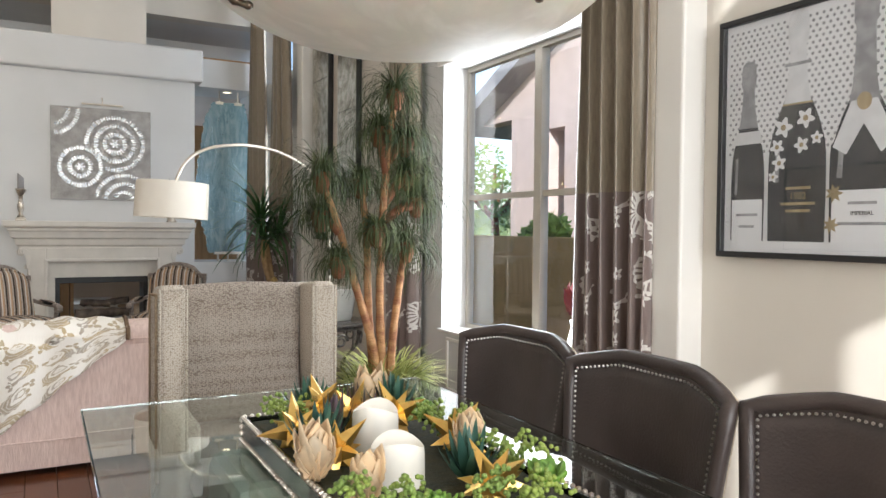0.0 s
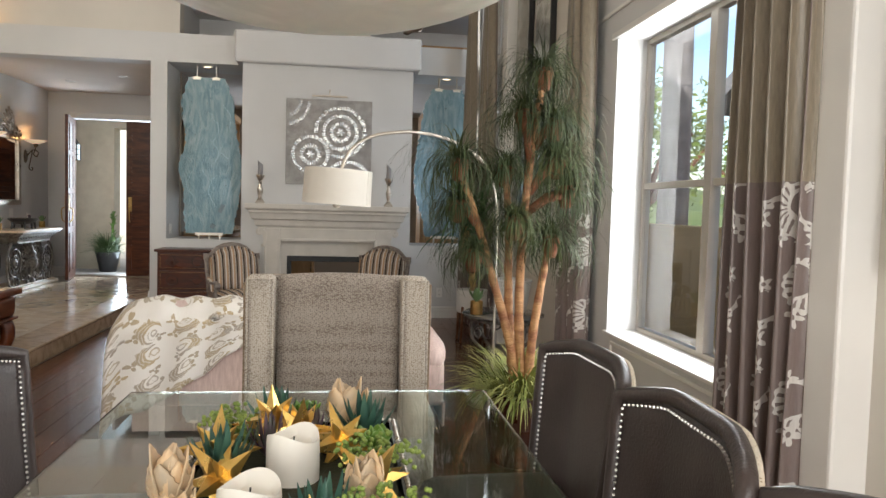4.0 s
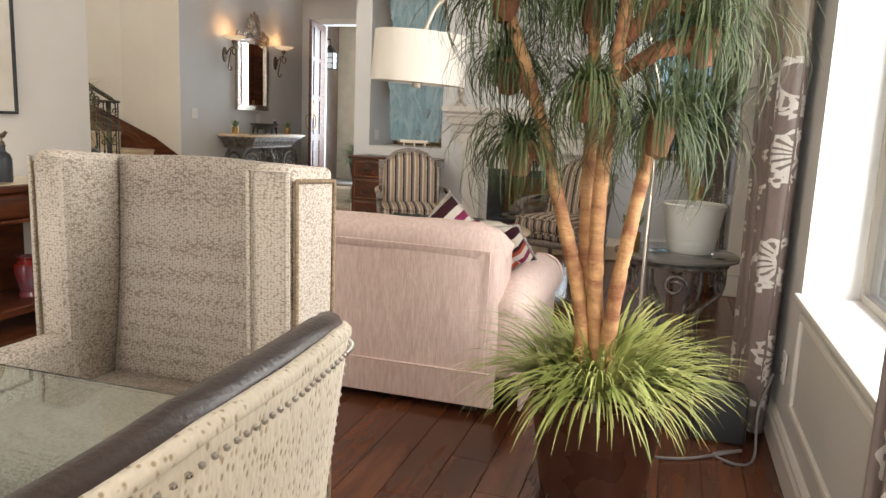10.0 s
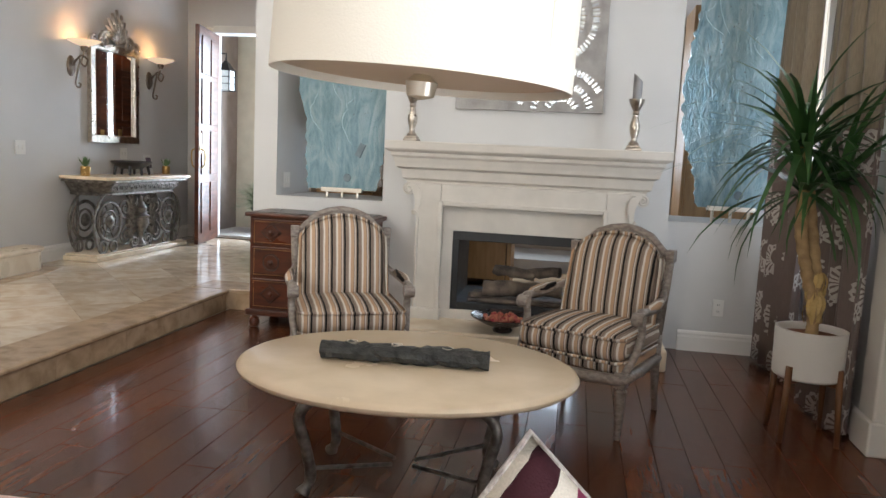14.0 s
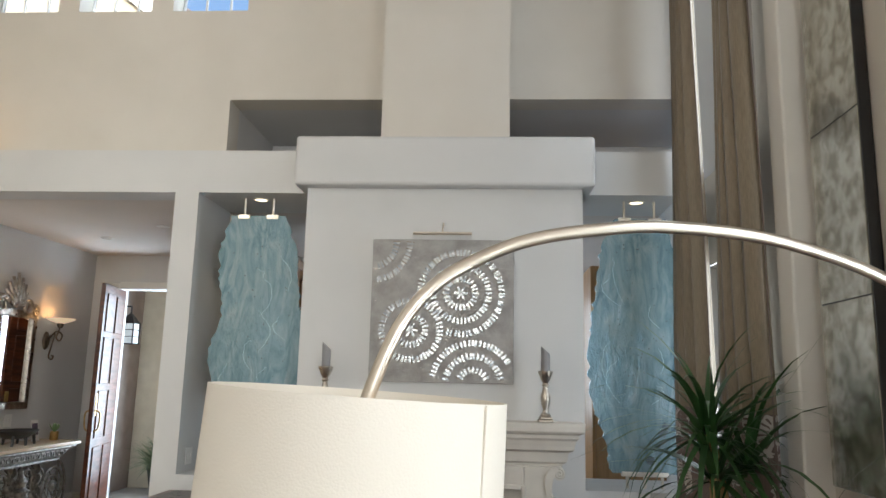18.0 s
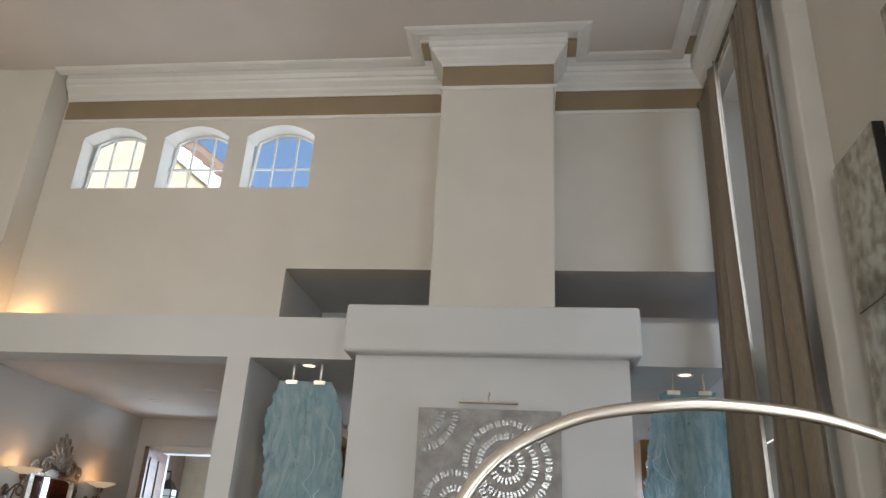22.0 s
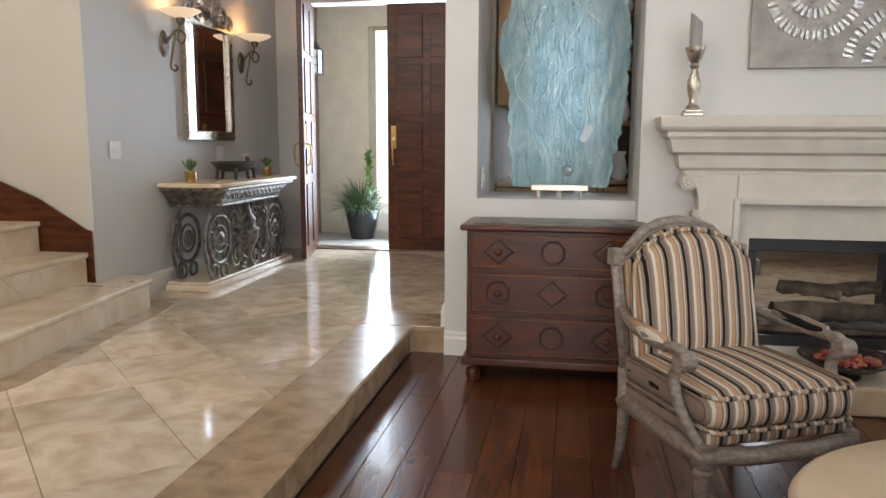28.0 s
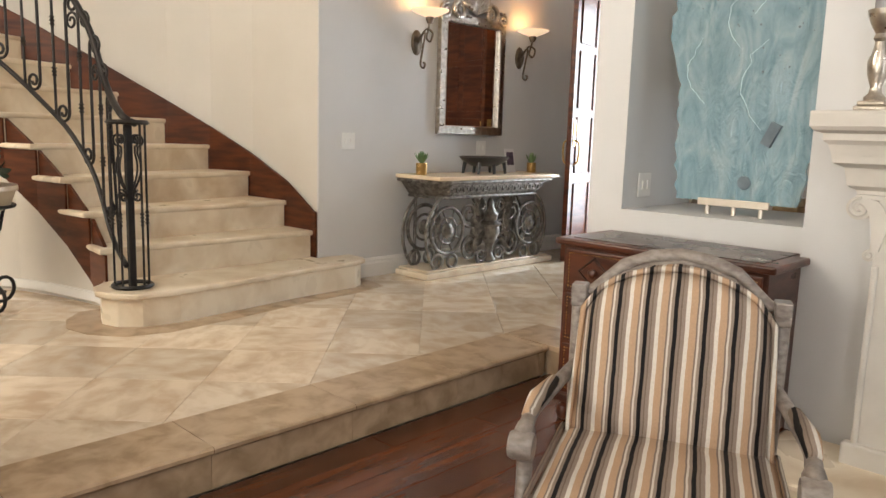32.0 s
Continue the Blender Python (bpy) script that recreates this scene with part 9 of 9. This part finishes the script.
shell_wall("ceiling_beyond", CEIL, (-1.27, 3.2, 9.62, 13.4, 2.93, 3.06))
shell_wall("wall_beyond_west", bpy.data.materials["taupe_paint"], (-1.27, -1.25, 9.63, 13.2, 0, 2.93))
cab = empty("display_cabinet", pose(-0.30, 10.9, 0), "honey wood display cabinet with open shelves of white crockery", "cabinet")
part("side", boxes((-0.26, -0.22, -0.2, 0.2, 0, 2.6)), OAK, cab)
part("side", boxes((0.62, 0.66, -0.2, 0.2, 0, 2.6)), OAK, cab)
part("back", boxes((-0.22, 0.62, 0.17, 0.2, 0, 2.6)), surf("dark_cabinet_back", (0.10, 0.055, 0.025), (0.13, 0.07, 0.03), 0.5, 5), cab)
for z in (0.9, 1.35, 1.75, 2.15, 2.57):
    part("shelf", boxes((-0.22, 0.62, -0.19, 0.17, z, z + 0.03)), OAK, cab)
part("door", boxes((-0.21, 0.61, -0.2, -0.18, 0.1, 0.88), bevel=0.004), OAK, cab)
rng = random.Random(2)
for z in (0.93, 1.38, 1.78, 2.18):
    for k in range(3):
        x = -0.10 + 0.27 * k
        v_ = part("white_jug", lathe([(0, 0), (0.05, 0), (0.075, 0.06), (0.06, 0.13), (0.045, 0.18), (0.06, 0.22), (0.05, 0.22), (0, 0.15)], 18), WHITE_PLASTIC, smooth=True)
        v_.location = (-0.30 + x, 10.86, z)
        tagged(v_, "white glazed jug on a cabinet shelf", "jug", "white jugs in the cabinet")
cab2 = empty("tall_cabinet", pose(2.35, 11.4, 0), "honey wood tall cabinet with crown moulding beyond the niche", "cabinet")
part("body", boxes((-0.45, 0.45, -0.3, 0.3, 0, 2.75), bevel=0.006), OAK, cab2)
for x in (-0.22, 0.22):
    part("door", boxes((x - 0.2, x + 0.2, -0.322, -0.3, 0.15, 2.55), bevel=0.006), OAK, cab2)
for k, y in enumerate((10.15, 11.05, 11.95)):
    wcb = empty("wall_cabinet", pose(-1.24, y, 0), "dark honey wood wall cabinet with panelled doors and a lit shelf", "cabinet", "cabinets beyond the niche")
    part("base", boxes((0, 0.5, -0.44, 0.44, 0, 0.92), bevel=0.005), OAK, wcb)
    part("worktop", boxes((0, 0.53, -0.445, 0.445, 0.922, 0.96), bevel=0.006), NOSE, wcb)
    part("upper", boxes((0, 0.32, -0.44, 0.44, 1.45, 1.50), (0, 0.32, -0.44, -0.41, 1.50, 2.6), (0, 0.32, 0.41, 0.44, 1.50, 2.6), (0, 0.03, -0.41, 0.41, 1.50, 2.6), (0.03, 0.32, -0.41, 0.41, 1.98, 2.01), (0, 0.34, -0.45, 0.45, 2.6, 2.68)), OAK, wcb)
    for s in (-0.22, 0.22):
        part("door", boxes((0.502, 0.52, s - 0.205, s + 0.205, 0.12, 0.88), bevel=0.006), OAK, wcb)
    for y2, z in ((-0.2, 1.502), (0.15, 2.012)):
        v_ = part("glass_vase", lathe([(0, 0), (0.05, 0), (0.08, 0.1), (0.04, 0.2), (0.075, 0.28), (0.06, 0.28), (0, 0.2)], 18), WHITE_PLASTIC, smooth=True)
        v_.location = (-1.06, y + y2, z)
        tagged(v_, "pale vase on a shelf of the wall cabinet", "vase", "vases beyond the niche")
crown = empty("high_cabinet", pose(1.98, 10.15, 3.062), "honey wood cabinet top with stepped crown in the upper niche", "cabinet")
part("body", boxes((-0.40, 0.36, -0.2, 0.22, 0.0, 0.30)), OAK, crown)
part("crown", boxes((-0.43, 0.39, -0.23, 0.22, 0.30, 0.34), (-0.46, 0.42, -0.26, 0.22, 0.34, 0.375), (-0.49, 0.45, -0.29, 0.22, 0.375, 0.41), bevel=0.006), OAK, crown)
for x in (-0.62, 0.02):
    sh_ = empty("window_shutter", pose(x + 0.2, 13.14, 0.9), "white slatted shutter in a wood frame", "shutter", "shutters")
    part("shutter_frame", boxes((-0.32, -0.27, -0.02, 0.02, 0, 1.4), (0.27, 0.32, -0.02, 0.02, 0, 1.4), (-0.27, 0.27, -0.02, 0.02, 0, 0.06), (-0.27, 0.27, -0.02, 0.02, 1.34, 1.4)), OAK, sh_)
    sl0 = boxes((-0.27, 0.27, -0.003, 0.003, -0.03, 0.03))
    bmesh.ops.transform(sl0, matrix=pose(0, 0, 0, 35, 0, 0), verts=sl0.verts)
    first = part("slat", sl0, WHITE_PLASTIC, sh_)
    first.location.z = 0.10
    for k in range(1, 20):
        o = new("slat", first.data)
        o.parent, o.location = sh_, (0, 0, 0.10 + 0.063 * k)

# ---- outside ----
structure(part("ground", boxes((-150, 150, -150, 150, -0.5, -0.22)), surf("garden_soil", (0.16, 0.12, 0.08), (0.11, 0.10, 0.05), 0.95, 0.6, 0.4, 6)), "garden ground")
structure(part("wall_garden", boxes((4.4, 4.65, -6, 20, -0.22, 1.22)), surf("ochre_stucco", (0.62, 0.43, 0.19), (0.57, 0.39, 0.17), 0.9, 4, 0.4, 60)), "ochre stucco garden wall")
hs = empty("neighbour_house", pose(9.0, 0, -0.22), "pale pink stucco neighbouring house with a grey tiled gable roof", "house")
HSW = surf("pink_stucco", (0.62, 0.50, 0.46), (0.57, 0.46, 0.42), 0.9, 3, 0.3, 50)
part("pier", boxes((0, 0.5, 12.15, 13.46, 0, 3.9)), HSW, hs)
part("wall", boxes((0, 5.0, 2.0, 11.6, 0, 3.9)), HSW, hs)
part("lintel", boxes((0, 0.5, 11.6, 12.15, 3.55, 3.9)), HSW, hs)
part("gable", prism([(14.7, 3.9), (9.0, 6.52), (3.3, 3.9)], 0.4, axis="x", at=0.0), HSW, hs)
part("roof", prism([(15.1, 3.70), (9.0, 6.50), (2.9, 3.70), (2.9, 4.02), (9.0, 6.85), (15.1, 4.02)], 6.0, axis="x", at=-0.55), surf("grey_roof_tile", (0.24, 0.235, 0.25), (0.33, 0.32, 0.33), 0.8, 5, 0.5, 20, stretch=(6, 1, 1)), hs)
wing = empty("courtyard_house_wing", pose(-8.6, 18.5, 0), "cream stucco house wing with a white eave and clay tiles", "house")
part("wall", prism([(-6, 0), (2.6, 0), (2.6, 8.8), (-1.5, 12.0), (-6, 12.0)], 3.0, axis="y", at=0.0), STUCCO, wing)
part("fascia", prism([(-1.6, 12.1), (3.0, 8.5), (3.0, 9.0), (-1.6, 12.6)], 3.4, axis="y", at=-0.35), TRIM, wing)
ct_m = surf("clay_roof_tile", (0.34, 0.24, 0.19), (0.24, 0.18, 0.15), 0.85, 9, 0.4, 30)
for k in range(14):
    part("roof_tile", tube([(-1.5 + 0.33 * k, -0.3, 12.62 - 0.258 * k), (-1.14 + 0.33 * k, -0.3, 12.36 - 0.258 * k)], [0.19, 0.16], 8), ct_m, wing)

def leafy_tree(x, y, h, r, seed, dense=1400):
    t = empty("garden_tree", pose(x, y, -0.22), "leafy green garden tree beyond the wall", "tree", "garden trees")
    rng = random.Random(seed)
    part("trunk", tube([(0, 0, 0), (0.05, 0.03, h * 0.3), (0.0, 0.1, h * 0.6), (0.05, 0.1, h * 0.85)], [0.16, 0.13, 0.09, 0.04], 10), HUSK, t, smooth="all")
    verts, faces = [], []
    for k in range(5):
        a = rng.uniform(0, 6.28)
        part("limb", tube([(0, 0.05, h * 0.45), (0.5 * r * math.cos(a), 0.5 * r * math.sin(a), h * 0.65), (0.8 * r * math.cos(a), 0.8 * r * math.sin(a), h * 0.8)], [0.07, 0.05, 0.02], 7), HUSK, t)
    lumps = [(rng.uniform(-0.6, 0.6) * r, rng.uniform(-0.6, 0.6) * r, h * rng.uniform(0.5, 0.95), r * rng.uniform(0.3, 0.55)) for _ in range(9)]
    for k in range(dense):
        cx, cy, cz, cr = rng.choice(lumps)
        d = Vector((rng.gauss(0, 1), rng.gauss(0, 1), rng.gauss(0, 1))).normalized() * cr * rng.uniform(0.6, 1.0)
        p = Vector((cx, cy, cz)) + d
        s = rng.uniform(0.05, 0.11)
        u_ = Vector((rng.gauss(0, 1), rng.gauss(0, 1), rng.gauss(0, 1))).normalized()
        w_v = u_.orthogonal().normalized()
        b0 = len(verts)
        verts += [tuple(p - u_ * s), tuple(p + w_v * s * 0.5), tuple(p + u_ * s), tuple(p - w_v * s * 0.5)]
        faces.append((b0, b0 + 1, b0 + 2, b0 + 3))
    me = bpy.data.meshes.new("crown")
    me.from_pydata(verts, [], faces)
    me.materials.append(FOL_GARDEN)
    o = new("crown", me)
    o.parent = t
for x, y, h, r, s in ((11.5, 18.0, 4.0, 2.0, 1), (12.5, 15.0, 3.4, 1.6, 2), (6.3, 16.0, 4.6, 2.2, 3), (7.6, 19.0, 4.4, 2.2, 4), (6.0, 12.6, 3.6, 1.5, 5), (5.2, 7.2, 1.75, 0.45, 6)):
    leafy_tree(x, y, h, r, s, 2200)
pt = empty("palm_trunk", pose(5.3, 9.85, -0.22), "thick grey palm trunk beyond the garden wall", "tree")
part("trunk", tube([(0, 0, 0), (0.02, 0.02, 2.0), (0.0, 0.05, 6.0)], [0.24, 0.21, 0.19], 14), surf("grey_palm_bark", (0.20, 0.19, 0.19), (0.14, 0.13, 0.13), 0.9, 7, 0.5, 30), pt, smooth="all")
structure(part("backdrop_hill", tube([(60 * math.cos(a * math.pi / 24), 60 * math.sin(a * math.pi / 24), -2) for a in range(48)], [5.5 + 1.5 * noise.noise((a * 0.7, 1, 2)) for a in range(48)], 8, closed=True), surf("far_trees", (0.09, 0.13, 0.05), (0.13, 0.17, 0.07), 0.9, 0.4)), "distant green hills")

# ---- floor pieces ----
# hardwood planks along y
plank_meshes = {}
def plank_mesh(w, L):
    key = (round(w, 3), round(L, 2))
    if key not in plank_meshes:
        bm = bmesh.new()
        box(bm, -w / 2, w / 2, -L / 2, L / 2, -0.012, 0.0, bevel=0.0014, seg=1)
        me = bpy.data.meshes.new("plank")
        bm.to_mesh(me); bm.free()
        me.materials.append(PLANK)
        plank_meshes[key] = me
    return plank_meshes[key]
floor_ob = bpy.data.objects["floor"]
rng = random.Random(11)
PWID = 0.142
x = -1.64 + PWID / 2
while x < 2.62:
    y = -3.4 - rng.random() * 0.9
    while y < 8.99:
        L = rng.choice((0.75, 0.95, 1.2, 1.45))
        y1 = min(y + L, 8.99)
        if y1 > -3.4 and y1 - y > 0.05:
            ln = round(y1 - y, 2)
            o = new("plank", plank_mesh(PWID - 0.002, ln - 0.002))
            o.parent, o.location = floor_ob, (x, (y + y1) / 2, 0)
        y = y1 + 0.0005
    x += PWID
# travertine tiles laid on the diagonal
hall_ob = bpy.data.objects["floor_hall"]
S = 0.455
bm = bmesh.new()
box(bm, -S / 2 + 0.0008, S / 2 - 0.0008, -S / 2 + 0.0008, S / 2 - 0.0008, -0.012, 0.0, bevel=0.0012, seg=1)
tile_me = bpy.data.meshes.new("tile")
bm.to_mesh(tile_me); bm.free()
tile_me.materials.append(TILE)
ca, sa = math.cos(radians(45)), math.sin(radians(45))
def inside(px_, py_):
    return (-6.8 < px_ < -1.93 and 3.4 < py_ < 11.88) or (-2.0 < px_ < -1.47 and 9.28 < py_ < 11.88)
for i in range(-30, 30):
    for j in range(-30, 30):
        cx, cy = -2.6 + (i * ca - j * sa) * S, 8.0 + (i * sa + j * ca) * S
        corners = [(cx + S * 0.7 * a, cy + S * 0.7 * b) for a, b in ((1, 0), (-1, 0), (0, 1), (0, -1))]
        if all(inside(*c) for c in corners):
            o = new("tile", tile_me)
            o.parent = hall_ob
            o.matrix_basis = pose(cx, cy, FLOOR2, 0, 0, 45 + 90 * ((i + j) % 4))
        elif any(inside(*c) for c in corners) or inside(cx, cy):
            # cut piece against the border
            bmc = bmesh.new()
            box(bmc, -S / 2 + 0.0008, S / 2 - 0.0008, -S / 2 + 0.0008, S / 2 - 0.0008, -0.012, 0.0)
            bmesh.ops.transform(bmc, matrix=pose(cx, cy, FLOOR2, 0, 0, 45), verts=bmc.verts)
            cuts = [((-6.8, 0, 0), (-1, 0, 0)), ((0, 3.4, 0), (0, -1, 0)), ((0, 11.88, 0), (0, 1, 0))]
            cuts += [((-1.945, 0, 0), (1, 0, 0))] if cy < 9.3 else [((-1.47, 0, 0), (1, 0, 0))]
            for co, no in cuts:
                bmesh.ops.bisect_plane(bmc, geom=bmc.verts[:] + bmc.edges[:] + bmc.faces[:], plane_co=co, plane_no=no, clear_outer=True)
                bmesh.ops.holes_fill(bmc, edges=[e for e in bmc.edges if e.is_boundary])
            if bmc.faces:
                part("tile", bmc, TILE, hall_ob)
            else:
                bmc.free()
# border slabs with a rounded nosing, and risers
y = 3.4
while y < 8.94:
    y1 = min(y + 0.61, 8.94)
    b_ = prism([(-1.943, FLOOR2 - 0.03), (-1.645, FLOOR2 - 0.03), (-1.632, FLOOR2 - 0.018), (-1.632, FLOOR2 - 0.006), (-1.642, FLOOR2 + 0.001), (-1.943, FLOOR2 + 0.001)], y1 - y - 0.003, axis="y", at=y)
    part("nosing_slab", b_, NOSE, hall_ob)
    part("riser_slab", boxes((-1.70, -1.655, y, y1 - 0.002, 0.0, FLOOR2 - 0.03)), NOSE, hall_ob)
    y = y1
part("nosing_slab", boxes((-1.943, -1.452, 8.955, 9.28, FLOOR2 - 0.03, FLOOR2 + 0.001), bevel=0.004), NOSE, hall_ob)
part("riser_slab", boxes((-1.70, -1.452, 8.965, 9.0, 0.0, FLOOR2 - 0.03)), NOSE, hall_ob)
